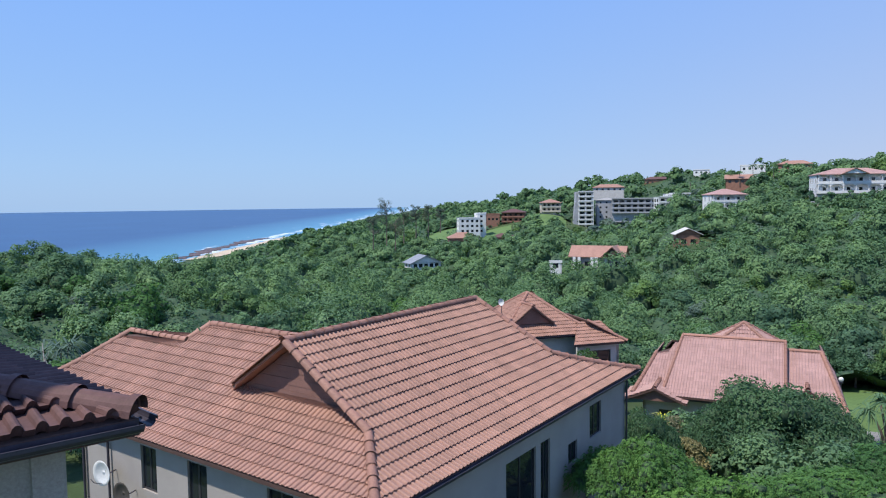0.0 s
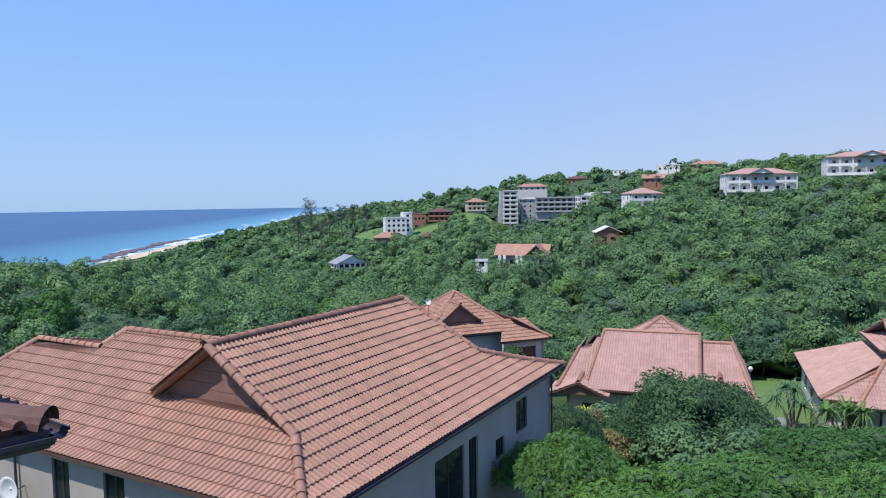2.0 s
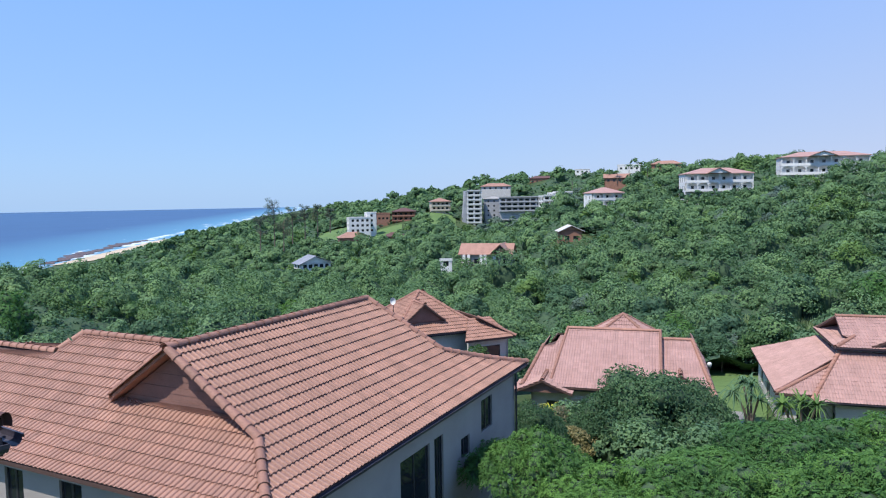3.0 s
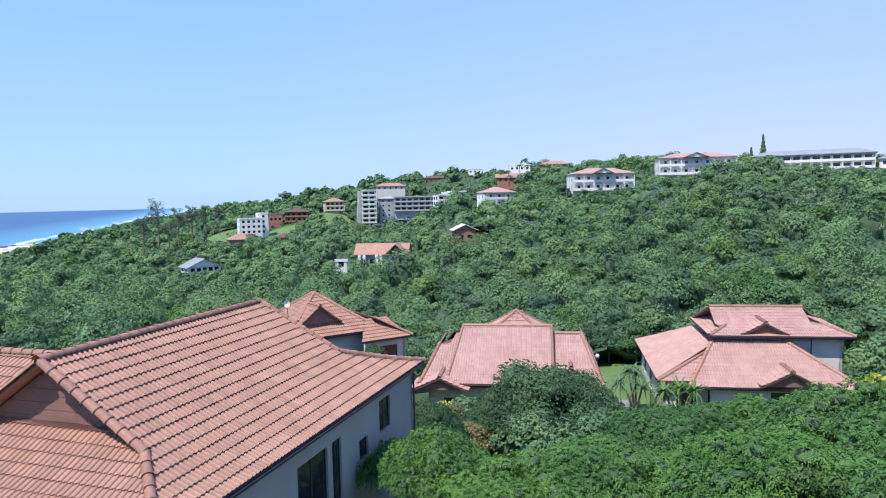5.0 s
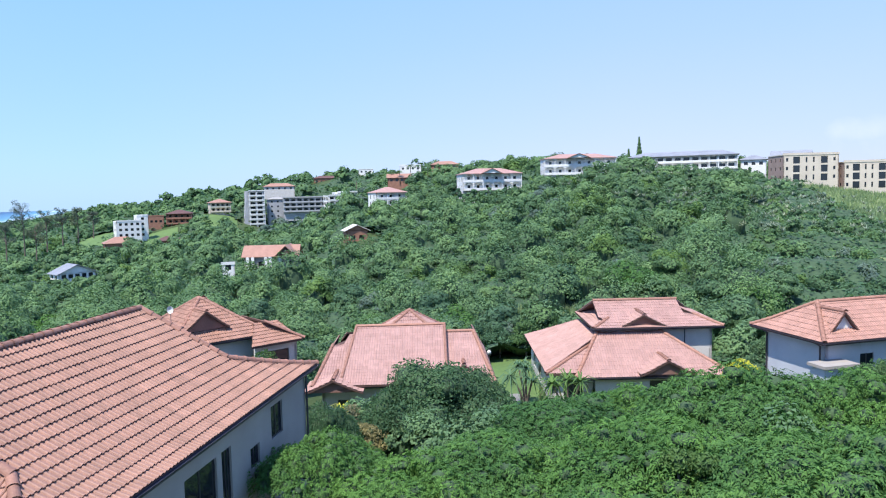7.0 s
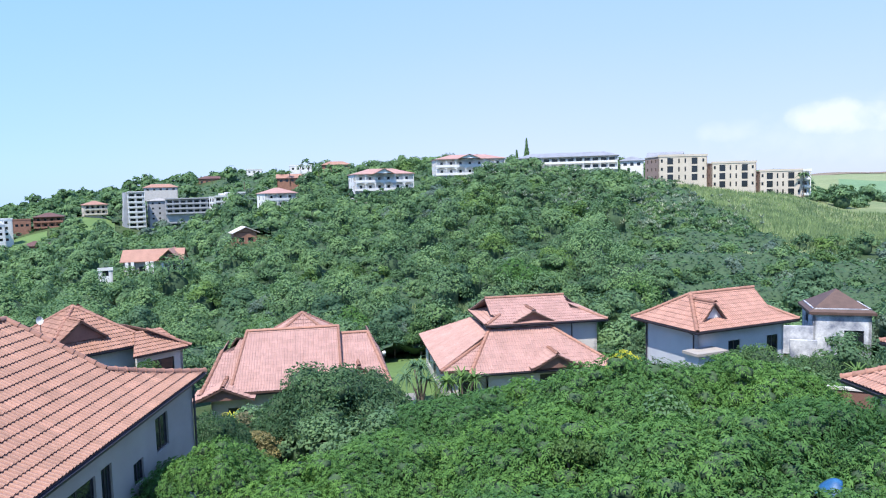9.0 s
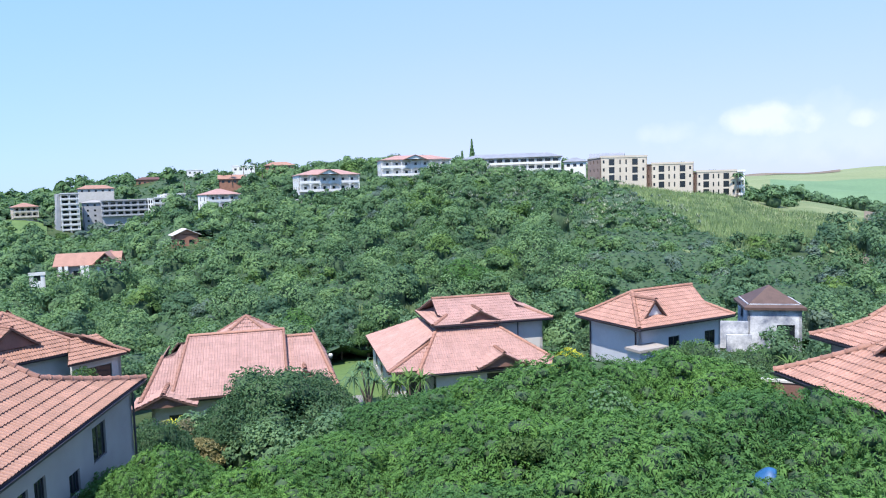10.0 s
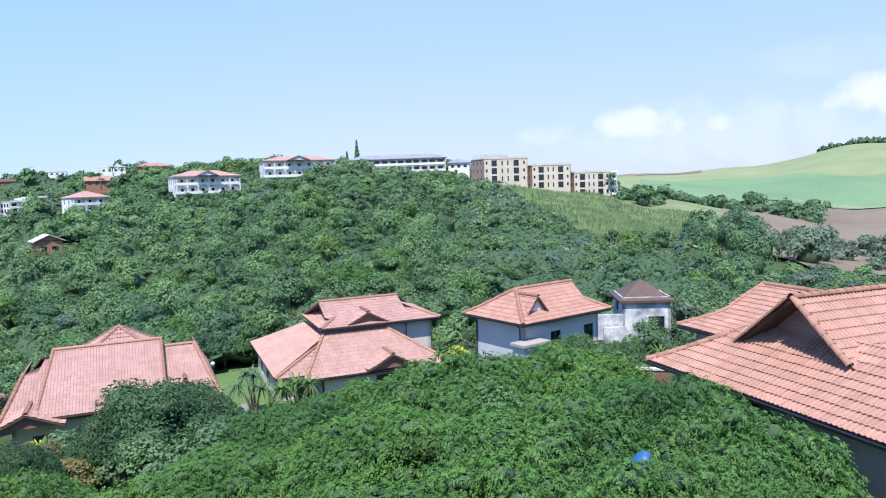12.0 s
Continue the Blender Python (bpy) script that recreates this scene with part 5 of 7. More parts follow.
def back_house():
    """House behind the large roof: steep hip, gablet and porch."""
    h = at_polar("house", 7.9, 64.0, -1.5, 24, "single-storey house with dark terracotta hip roof and gablet", "house")
    z, rise, run, k = 4.2, 3.2, 4.6, 0.25
    x0, x1, y0, y1 = -5.4, 3.8, -3.6, 5.6
    f = Slope((0, y0), 0, [(0, x0), (run, x0 + run)], [(0, x1), (run, x0 + run + 0.4)], z, rise, run, k)
    r = Slope((x1, 0), 90, [(0, y0), (run, y0 + run)], [(0, y1), (run, y0 + run + 0.2)], z, rise, run, k)
    b = Slope((0, y1), 180, [(0, -x1), (run, -x0 - run - 0.4)], [(0, -x0), (run, -x0 - run)], z, rise, run, k)
    l = Slope((x0, 0), 270, [(0, -y1), (run, -y0 - run - 0.2)], [(0, -y0), (run, -y0 - run)], z, rise, run, k)
    for s in (f, r, b, l):
        rf = lay_slope(h, s, 5)
        caps(rf, hip_line(s, s.left, 6), joined=True)
        eave_gutter(h, s)
    dormer(h, -1.8, y0 + 0.9, z + 1.0, 4.0, 1.5, 2.6)
    g = Slope((0, -5.2), 0, [(0, 0.8), (2.6, 2.4)], [(0, 5.6), (2.6, 4.6)], z - 0.6, 1.5, 2.6, 0.1)
    lay_slope(h, g, 5)
    g2 = Slope((6.0, 0), 90, [(0, -5.0), (3, -3.4)], [(0, 2.0), (3, 1.0)], z - 0.6, 1.7, 3.0, 0.1)
    rg = lay_slope(h, g2, 5)
    caps(rg, hip_line(g2, g2.left, 5), joined=True)
    wall(h, (x0 + 0.7, y0 + 0.7), (x1 - 0.7, y0 + 0.7), 0, z + 0.1, [(1.5, 3.2, 1, 2.8)], M_PLASTER_PALE)
    wall(h, (1.4, -4.6), (5.4, -4.6), 0, z - 0.6, [(0.8, 3.2, 0.8, 2.9)], M_PLASTER_PALE)
    wall(h, (5.4, -4.6), (5.4, 1.6), 0, z - 0.6, [(2, 4, 0.8, 2.6)], M_PLASTER_PALE)
    wall(h, (x1 - 0.7, y0 + 0.7), (x1 - 0.7, y1 - 0.7), 0, z + 0.1, [], M_PLASTER_PALE)
    wall(h, (x1 - 0.7, y1 - 0.7), (x0 + 0.7, y1 - 0.7), 0, z + 0.1, [], M_PLASTER_PALE)
    wall(h, (x0 + 0.7, y1 - 0.7), (x0 + 0.7, y0 + 0.7), 0, z + 0.1, [], M_PLASTER_PALE)
    c = h.matrix_basis @ Vector((-0.5, 0, 0))
    CLEAR.append((c.x, c.y, 8))
    # small dish on the roof, to the side of the hip
    x, y = polar(4.75, 60.5)
    d = empty("satellite_dish", x, y, 5.4, -15, "small white satellite dish on a tiled roof", "satellite dish")
    v = [(math.cos(a) * q * 0.26, -0.12 * q * q, 0.25 + math.sin(a) * q * 0.32) for q in (0.02, 0.5, 1.0) for a in np.linspace(0, math.tau, 13)[:-1]]
    fc = [(j * 12 + i, j * 12 + (i + 1) % 12, j * 12 + 12 + (i + 1) % 12, j * 12 + 12 + i) for j in range(2) for i in range(12)]
    put("reflector", mesh_from("reflector", v, fc, M_DISH, True), d)
    bm = bmesh.new()
    tube(bm, [(0, 0.05, -2.0), (0, 0.05, 0.3)], 0.03, 0.03, 6)
    part("mount", bm, M_GUTTER, d)


M_BLUEWALL = surface("pale blue-grey plaster", (0.50, 0.52, 0.58), (0.60, 0.62, 0.68), 0.5, 30, 0.85, 0.2, 0.004)
M_PATCH = surface("patchy cement plaster", (0.16, 0.18, 0.25), (0.80, 0.80, 0.82), 0.8, 6, 0.9, 0.4, 0.01)
low_house()
stepped_house()
blue_house()
raw_house()
back_house()


# ------------------------------------------------------------ far buildings on the slopes
def block(name, az, r, z, face, w, d, storeys, sh, bays, label, wall_mat=M_WHITE, roof="hip", roof_mat=M_TILE, rise=2.0, side_bays=2,
          balcony=False, win=(1.5, 1.4, 0.8), arches=False, category="house", clear=None, over=0.7, side_mat=None, foot=6.0, mixed=False):
    """A building at a bearing and distance: walls with cut openings, slabs or balconies, and a roof."""
    h = at_polar(name, az, r, z, face, label, category)
    hw, hd, top = w / 2, d / 2, storeys * sh
    ww, wh, sill = win
    holes = grid_openings(w, 0, storeys, sh, bays, min(ww, w / bays * 0.8), wh, sill)
    if mixed:  # wide dark-glazed openings stand in for shaded balcony recesses, between small windows
        holes = [(w * c - q / 2, w * c + q / 2, s * sh + a, s * sh + b) for s in range(storeys)
                 for c, q, a, b in ((0.07, 0.8, 0.9, 2.1), (0.24, 2.3, 0.15, 2.55), (0.42, 0.6, 0.5, 2.3), (0.55, 0.6, 0.5, 2.3), (0.74, 2.3, 0.15, 2.55), (0.92, 0.8, 0.9, 2.1))]
    wall(h, (-hw, -hd), (hw, -hd), -foot, top, holes, wall_mat, 0.3, mull=0)
    wall(h, (hw, -hd), (hw, hd), -foot, top, grid_openings(d, 0, storeys, sh, side_bays, ww, wh, sill), side_mat or wall_mat, 0.3, mull=0)
    wall(h, (hw, hd), (-hw, hd), -foot, top, [], wall_mat, 0.3)
    wall(h, (-hw, hd), (-hw, -hd), -foot, top, grid_openings(d, 0, storeys, sh, side_bays, ww, wh, sill), side_mat or wall_mat, 0.3, mull=0)
    if balcony:
        for s in range(storeys):
            b = box("balcony", -hw, -hd - 1.9, s * sh - 0.15, hw, -hd - 0.003, s * sh + 0.05, wall_mat, h)
            for q in range(bays + 1):
                x = -hw + (w - 0.3) * q / bays
                box("column", x, -hd - 1.85, s * sh + 0.05, x + 0.3, -hd - 1.55, (s + 1) * sh - 0.15, wall_mat, b)
            box("railing", -hw, -hd - 1.9, s * sh + 0.05, hw, -hd - 1.82, s * sh + 0.85, wall_mat, b)
            if arches:
                for q in range(bays):
                    xa, xb = -hw + (w - 0.3) * q / bays + 0.3, -hw + (w - 0.3) * (q + 1) / bays
                    bm = bmesh.new()
                    n = 8
                    vs = []
                    for i in range(n + 1):
                        t = math.pi * i / n
                        xx = (xa + xb) / 2 - math.cos(t) * (xb - xa) / 2
                        zz = (s + 1) * sh - 1.0 + math.sin(t) * 0.7
                        vs.append([bm.verts.new((xx, y, q2)) for y in (-hd - 1.8, -hd - 1.6) for q2 in (zz, (s + 1) * sh - 0.14)])
                    for a, c in zip(vs, vs[1:]):
                        for i, j in ((0, 1), (1, 3), (3, 2), (2, 0)):
                            bm.faces.new((a[i], a[j], c[j], c[i]))
                    part("arch", bm, wall_mat, b)
    yf = -hd - (1.9 if balcony else 0)
    if roof == "hip":
        hip_roof(h, -hw, yf, hw, hd, top, rise, over, tile_mat=roof_mat, tiled=False)
    elif roof == "gable":
        gable_roof(h, -hw, yf, hw, hd, top, rise, over, "x", roof_mat, False, gable_mat=wall_mat)
    elif roof == "cross":
        gable_roof(h, -hw, yf, hw, hd, top, rise, over, "y", roof_mat, False, gable_mat=wall_mat)
    else:
        bm = bmesh.new()
        add_box(bm, -hw - 0.15, yf - 0.15, top, hw + 0.15, hd + 0.15, top + 0.3)
        part("roof", bm, roof_mat, h)
        box("parapet", -hw - 0.15, yf - 0.15, top + 0.3, hw + 0.15, yf + 0.1, top + 0.8, wall_mat, h)
    x, y = polar(az, r)
    CLEAR.append((x, y, clear or max(w, d) * 0.5))
    n = int(w // 7)
    for q in range(1, n + 1):  # keep the foreground of the facade low
        xx, yy = polar(az, r - d * 0.5 - 3)
        c, s2 = math.cos(radians(-az)), math.sin(radians(-az))
        off = -w / 2 + w * q / (n + 1)
        CLEAR.append((xx + off * c, yy + off * s2, 3.5))
        if r > 380:
            xx, yy = polar(az, r - d * 0.5 - 12)
            CLEAR.append((xx + off * c, yy + off * s2, 5.0))
    return h


def z_at(el, r):
    return EYE[2] + r * math.tan(radians(el))


# the town on the coastal slope
block("house", -1.7, 270, z_at(-5.55, 270), 20, 12, 8, 1, 2.4, 5, "white cottage with grey pitched roofs among trees", M_WHITE, "cross", M_METALROOF, 3.0, foot=2.0)
block("house", 2.1, 430, z_at(-2.7, 430), 10, 13, 10, 3, 3.0, 4, "white three-storey flat-roofed house", M_WHITE, "flat", M_WHITE, 1, 2)
block("house", 3.05, 436, z_at(-2.7, 436), 10, 6, 9, 4, 3.0, 1, "white stair tower of a flat-roofed house", M_WHITE, "flat", M_WHITE, 1, 1)
block("house", 1.6, 400, z_at(-3.65, 400), 8, 16, 10, 1, 4.2, 4, "low brick house with faded red hip roof", M_BRICK, "hip", M_TILE, 3.0, clear=9)
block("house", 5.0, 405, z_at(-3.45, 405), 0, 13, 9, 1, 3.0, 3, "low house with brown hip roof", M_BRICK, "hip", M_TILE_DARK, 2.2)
block("house", 4.1, 470, z_at(-1.75, 470), 0, 9, 9, 1, 4.5, 3, "brick wing with a terrace", M_BRICK, "flat", M_BRICK, 1)
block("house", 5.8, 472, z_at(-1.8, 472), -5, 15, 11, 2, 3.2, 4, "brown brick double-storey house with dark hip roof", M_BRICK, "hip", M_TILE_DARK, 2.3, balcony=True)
block("house", 8.7, 490, z_at(-1.0, 490), 8, 13, 10, 2, 3.1, 4, "peach house with arched balconies and tile roof", M_CREAM, "hip", M_TILE, 2.4, balcony=True, arches=True)
tower = block("apartment_tower", 11.35, 480, z_at(-2.4, 480), 12, 10, 13, 8, 3.05, 2, "white and blue-grey apartment tower with balconies", M_WHITE, "flat", M_GREYWALL, 1, 2, balcony=True, win=(3.2, 2.0, 0.3), category="apartment block", side_mat=M_GREYWALL)
for i in range(8):  # glazed stair shaft that leans back up the slope
    box("stair_shaft", -8.2 + i * 0.28, -6.6, i * 3.05, -5.1, -2.0, (i + 1) * 3.05 - 0.01, M_GREYWALL, tower)
block("apartment_block", 13.1, 488, z_at(-2.0, 488), 4, 13, 12, 5, 3.2, 3, "grey concrete block with low red roof", M_GREYWALL, "hip", M_CONCRETE, 1.6, category="apartment block", win=(1.2, 1.2, 0.9))
block("house", 13.3, 530, z_at(0.55, 530), 0, 22, 10, 1, 3.0, 5, "house with long pinkish tile roof on the ridge", M_PLASTER_PALE, "hip", M_TILE, 2.3)
block("apartment_block", 15.3, 475, z_at(-1.15, 475), 3, 29, 9, 3, 3.0, 7, "long grey terraced flats with dark balconies", M_GREYWALL, "flat", M_CONCRETE, 1, 2, balcony=True, win=(2.6, 2.0, 0.2), category="apartment block")
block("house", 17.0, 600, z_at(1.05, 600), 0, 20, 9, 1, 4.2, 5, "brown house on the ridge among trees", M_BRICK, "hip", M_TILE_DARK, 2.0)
for i, (az, r, el, w) in enumerate(((17.6, 440, -0.75, 11), (18.4, 448, -0.5, 13), (18.9, 455, -0.1, 9))):
    block("house", az, r, z_at(el, r) - 3, 20, w, 9, 3 if i < 2 else 2, 3.0, 3, "white stepped modern house with terraces", M_WHITE, "flat", M_WHITE, 1, 2, balcony=True, win=(2.4, 2.0, 0.2))
block("house", 21.8, 310, z_at(-0.9, 310), 22, 13.5, 10, 2, 3.0, 3, "white villa with red hip roof and arches", M_WHITE, "hip", M_TILE_PALE, 2.3, balcony=True, arches=True, win=(1.0, 1.6, 0.3), over=0.35)
block("house", 19.2, 215, z_at(-3.75, 215), 10, 6.5, 6, 1, 3.6, 2, "small red-walled house with pale gable roof", M_BRICK, "cross", M_PLASTER_PALE, 1.8, clear=7)
gh = block("house", 12.6, 205, z_at(-5.55, 205), -10, 14.5, 8, 1, 3.6, 5, "house with twin tiled gables and white piers", M_PLASTER, "gable", M_TILE, 2.9, clear=10)
gable_roof(gh, 2.2, -7.0, 7.2, 3, 3.9, 2.8, 0.5, "y", M_TILE, False, gable_mat=M_TIMBER)
for x in (-6.6, -5.2, -1.6, -0.4, 2.3):
    box("pier", x, -4.9, -3, x + 0.8, -4.3, 3.5, M_WHITE, gh)
block("shed", 9.15, 200, z_at(-5.75, 200), 0, 3.4, 3, 1, 2.2, 1, "small white outbuilding among trees", M_WHITE, "flat", M_WHITE, 1, clear=3, category="shed")
block("house", 23.8, 500, z_at(1.9, 500), 0, 15, 9, 1, 3.4, 4, "pale house on the ridge among palms", M_WHITE, "flat", M_WHITE, 1)
block("house", 26.6, 470, z_at(1.95, 470), 0, 18, 9, 1, 3.2, 4, "red-roofed house on the ridge among palms", M_BRICK, "hip", M_TILE, 2.2)
block("house", 22.9, 420, z_at(0.95, 420), 0, 14, 9, 1, 3.0, 4, "brown-roofed house among trees", M_BRICK, "gable", M_TILE, 2.4)
block("house", 20.2, 590, z_at(1.75, 590), 0, 12, 8, 1, 3.0, 3, "pale house high on the ridge", M_WHITE, "flat", M_METALROOF, 1)
# the long white buildings on the hill top
hot = block("apartment_block", 30.1, 290, z_at(0.2, 290), 14, 24, 12, 2, 3.3, 6, "white two-storey block with arches and red tile roof", M_WHITE, "hip", M_TILE_PALE, 2.2, 3, balcony=True, arches=True, win=(1.1, 1.8, 0.2), over=0.35, category="apartment block")
gable_roof(hot, -4.5, -9.6, 3.0, 0, 6.6, 2.0, 0.5, "y", M_TILE, False, gable_mat=M_WHITE)
hot = block("apartment_block", 37.2, 300, z_at(1.25, 300), 10, 29, 12, 2, 3.3, 7, "white colonnaded block with pale tile roof", M_WHITE, "hip", M_TILE_PALE, 1.9, 3, balcony=True, arches=True, win=(1.1, 1.8, 0.2), over=0.35, category="apartment block")
gable_roof(hot, -5.0, -9.6, 3.5, 0, 6.6, 1.8, 0.5, "y", M_TILE, False, gable_mat=M_WHITE)
block("apartment_block", 45.2, 325, z_at(1.35, 325), -2, 44, 10, 2, 3.0, 12, "long white balconied block with grey roof", M_WHITE, "hip", M_METALROOF, 2.0, 2, balcony=True, win=(2.4, 1.9, 0.3), category="apartment block")
block("house", 50.2, 330, z_at(1.4, 330), 0, 10, 8, 1, 3.2, 3, "pale outbuilding with grey roof", M_WHITE, "hip", M_METALROOF, 1.8)
block("house", 52.7, 345, z_at(0.95, 345), -4, 15, 9, 2, 3.4, 3, "grey-green roofed house behind the flats", M_GREYWALL, "gable", M_METALROOF, 2.6)
for az, r, el, w, st in ((53.45, 285, 0.25, 19, 3), (57.1, 292, -0.35, 17, 3), (60.3, 300, -1.0, 16, 3)):
    block("apartment_block", az, r, z_at(el, r), 24, w, 13, st, 3.05, 6, "flat-roofed cream apartment block, three storeys", M_CREAM, "flat", M_CREAM, 1, 3, win=(1.0, 1.2, 0.9), category="apartment block", clear=10, side_mat=M_FLAT_SIDE, mixed=True)
block("apartment_block", 61.9, 304, z_at(-1.0, 304), 20, 5, 9, 3, 3.0, 2, "white end block of the flats", M_WHITE, "flat", M_WHITE, 1, 2, balcony=True, category="apartment block")


# ------------------------------------------------------------ fields and lawns
sector("field", 62.5, 92, 470, 1000, 0.8, M_CANE, "pale green sugar cane on a rounded hill", "field", 40, 24)
sector("field", 62.3, 92, 285, 480, 0.5, M_GRASS, "rough grass on the valley floor", "field", 36, 20)
sector("field", 70.5, 92, 158, 436, 0.8, M_SOIL, "bare brown soil with low scrub", "field", 30, 16, 0.06)
sector("field", 64.5, 92, 440, 640, 1.0, M_CANE_YOUNG, "bluish green strip of young cane below the hill", "field", 36, 14, 0.03)
sector("field", 62.8, 69, 880, 1010, 1.3, M_SOIL, "brown ploughed field on the far ridge", "field", 14, 8)
sector("grass_slope", 52.4, 63.8, 140, 284, 0.45, M_GRASS, "rank pale green grass on the hillside", "grass", 26, 26, 0.03)
sector("grass_slope", 63.0, 74, 175, 300, 0.40, M_GRASS, "rank pale green grass running into the valley", "grass", 26, 20, 0.05)
sector("grass_slope", 29.5, 40, 83, 106, 0.35, M_GRASS, "rough grass clearing behind the houses", "grass", 20, 6, 0.04)
sector("lawn", 29.3, 34.0, 56, 80, 0.3, M_LAWN, "mown lawn between two houses", "lawn", 10, 10)
sector("driveway", 30.4, 32.4, 50, 59.7, 0.32, M_PAVE, "grey paved drive beside the lawn", "driveway", 6, 6)
sector("lawn", -2.2, 1.4, 400, 520, 0.6, M_LAWN, "sloping green lawn above the coast", "lawn", 10, 10)
sector("lawn", 3.0, 5.6, 418, 455, 0.6, M_LAWN, "green lawn between houses", "lawn", 8, 8)
sector("lawn", 7.0, 10.0, 440, 484, 0.6, M_LAWN, "green lawn below a villa", "lawn", 10, 10)
CLEAR += [(*polar(31.5, 58), 3), (*polar(31.8, 64), 3.5), (*polar(32, 71), 4), (*polar(31.4, 50), 2.2)]
for az, r, q in ((-0.8, 420, 10), (-0.2, 445, 14), (0.6, 480, 15), (-1.2, 470, 12), (4.2, 430, 10), (4.8, 445, 9), (8.2, 452, 12), (9.2, 462, 12), (8.6, 475, 10)):
    CLEAR.append((*polar(az, r), q))
for az, r, q in ((11.2, 462, 9), (10.8, 446, 8), (12.2, 455, 8), (11.3, 430, 7), (18.2, 425, 8), (17.4, 428, 6), (19.0, 208, 5), (19.2, 200, 7), (19.2, 190, 6), (19.2, 180, 4), (1.6, 385, 9), (2.4, 390, 7), (5.0, 392, 7), (12.6, 194, 6), (-1.9, 258, 6)):
    CLEAR.append((*polar(az, r), q))


# ------------------------------------------------------------ trees near the house row
rng = np.random.RandomState(11)
BIG = tree("tree", rng, 5.6, 6.4, 10500, 0.26, M_LEAF_FEATHER, 110, 0.6, trunk_r=0.22, limbs=7, style="spray", small=0.46, core=0.5, squash=0.55)
tagged(BIG, "spreading flat-topped tree with feathery bright green leaves", "tree", "feathery trees below the viewpoint")
DARK = tree("tree", rng, 5.0, 6.6, 14000, 0.24, M_LEAF_DARK, 34, 0.1, 0.55, 0.0, 0.2, small=0.8, core=0.75)
tagged(DARK, "dense dark green broad-leaved tree", "tree", "trees in the valley")
MID = [tree("tree", rng, 3.6, 5.6, 4200, 0.34, M_LEAF, 18, slim=0.6, style="bit", small=0.85, core=0.8), tree("tree", rng, 4.2, 5.2, 4400, 0.34, M_LEAF_FEATHER, 20, 0.4, 0.6, style="bit", small=0.85, core=0.8),
       tree("tree", rng, 3.2, 5.0, 3800, 0.32, M_LEAF_DARK, 16, slim=0.6, style="bit", core=0.8), tree("tree", rng, 3.0, 4.4, 3600, 0.32, M_LEAF_GREY, 15, slim=0.6, style="bit", core=0.8)]
for t, tx in zip(MID, ("green broad-leaved tree in coastal bush", "flat-topped bright green tree in coastal bush", "dark green tree in coastal bush", "grey-green tree in coastal bush")):
    tagged(t, tx, "tree", "trees in the valley")


def stand(src, az, r, s=1.0, sink=0.0, turn=None, dz=None, sz=None):
    """A copy of a tree at a bearing and distance, standing on the ground."""
    x, y = polar(az, r)
    z = gz(x, y) - sink if dz is None else dz
    m = pose(x, y, z, 0, 0, rng.uniform(0, 360) if turn is None else turn) @ Matrix.Diagonal((s, s, sz or s, 1))
    return copy_thing(src, m)


# big feathery canopy between the viewpoint and the row of houses
for az, r, s, sz in ((44, 27, 1.0, 1.02), (57, 25, 1.05, 1.08), (50, 35, 1.05, 1.16), (37, 36, 0.95, 0.88), (66, 28, 0.9, 1.16), (31, 28, 0.9, 0.86),
                     (59, 36, 0.95, 1.13), (42, 38, 0.8, 0.92), (55, 41, 0.7, 0.95), (24, 26, 0.75, 0.80), (72, 24, 0.8, 1.12), (75.5, 19.5, 0.65, 1.06), (43, 18, 0.9, 1.05), (66, 19, 0.85, 1.08), (30, 19, 0.8, 0.9)):
    stand(BIG, az, r, s, 0.2, sz=sz * 1.03)
stand(BIG, 15.8, 29.5, 0.62, 0.0, sz=0.86)
stand(DARK, 25.4, 45.5, 1.0, 1.0, sz=0.98)
stand(DARK, 29.0, 47, 0.66, 0.8, sz=0.80)
stand(DARK, 22.2, 44.5, 0.6, 0.6, sz=0.72)
stand(DARK, 60.5, 48.5, 0.75, 0.3, sz=0.72)
stand(DARK, 58.6, 45.5, 0.62, 0.0, sz=0.86)
stand(DARK, 62.8, 46.5, 0.55, 0.0, sz=0.74)
for ob in (BIG, DARK):
    ob.matrix_basis = pose(*polar({BIG: 52, DARK: 16.6}[ob], {BIG: 18.5, DARK: 41}[ob]), 0.0, 0, 0, 40) @ Matrix.Diagonal(({BIG: 0.85, DARK: 0.42}[ob], {BIG: 0.85, DARK: 0.42}[ob], {BIG: 1.1, DARK: 0.62}[ob], 1))
    ob.location.z = gz(ob.location.x, ob.location.y) - 0.2


def free(x, y, pad=0.0):
    return all((x - a) ** 2 + (y - b) ** 2 > (c + pad) ** 2 for a, b, c in CLEAR)


# single trees of the valley, near enough to be told apart
taken = []
count = 0
while count < 110 and len(taken) < 4000:
    az, r = rng.uniform(-42, 84), math.sqrt(rng.uniform(30 ** 2, 118 ** 2))
    x, y = polar(az, r)
    taken.append(0)
    if r < 62 and 12 < az < 68 or (r < 50 and az > -10):
        continue
    if not free(x, y, 2.4) or (29.5 < az < 40 and 83 < r < 104):
        continue
    s = rng.uniform(0.8, 1.25) * (0.62 if az < -8 else 1.0)
    src = MID[rng.choice(4, p=(0.4, 0.25, 0.22, 0.13))]
    stand(src, az, r, s, 0.3)
    count += 1
for i, t in enumerate(MID):
    x, y = polar((-14, -24, -8, 2)[i], (72, 80, 88, 84)[i])
    t.matrix_basis = pose(x, y, gz(x, y) - 0.2, 0, 0, 0)


# ------------------------------------------------------------ the woods further off
PLACED = []


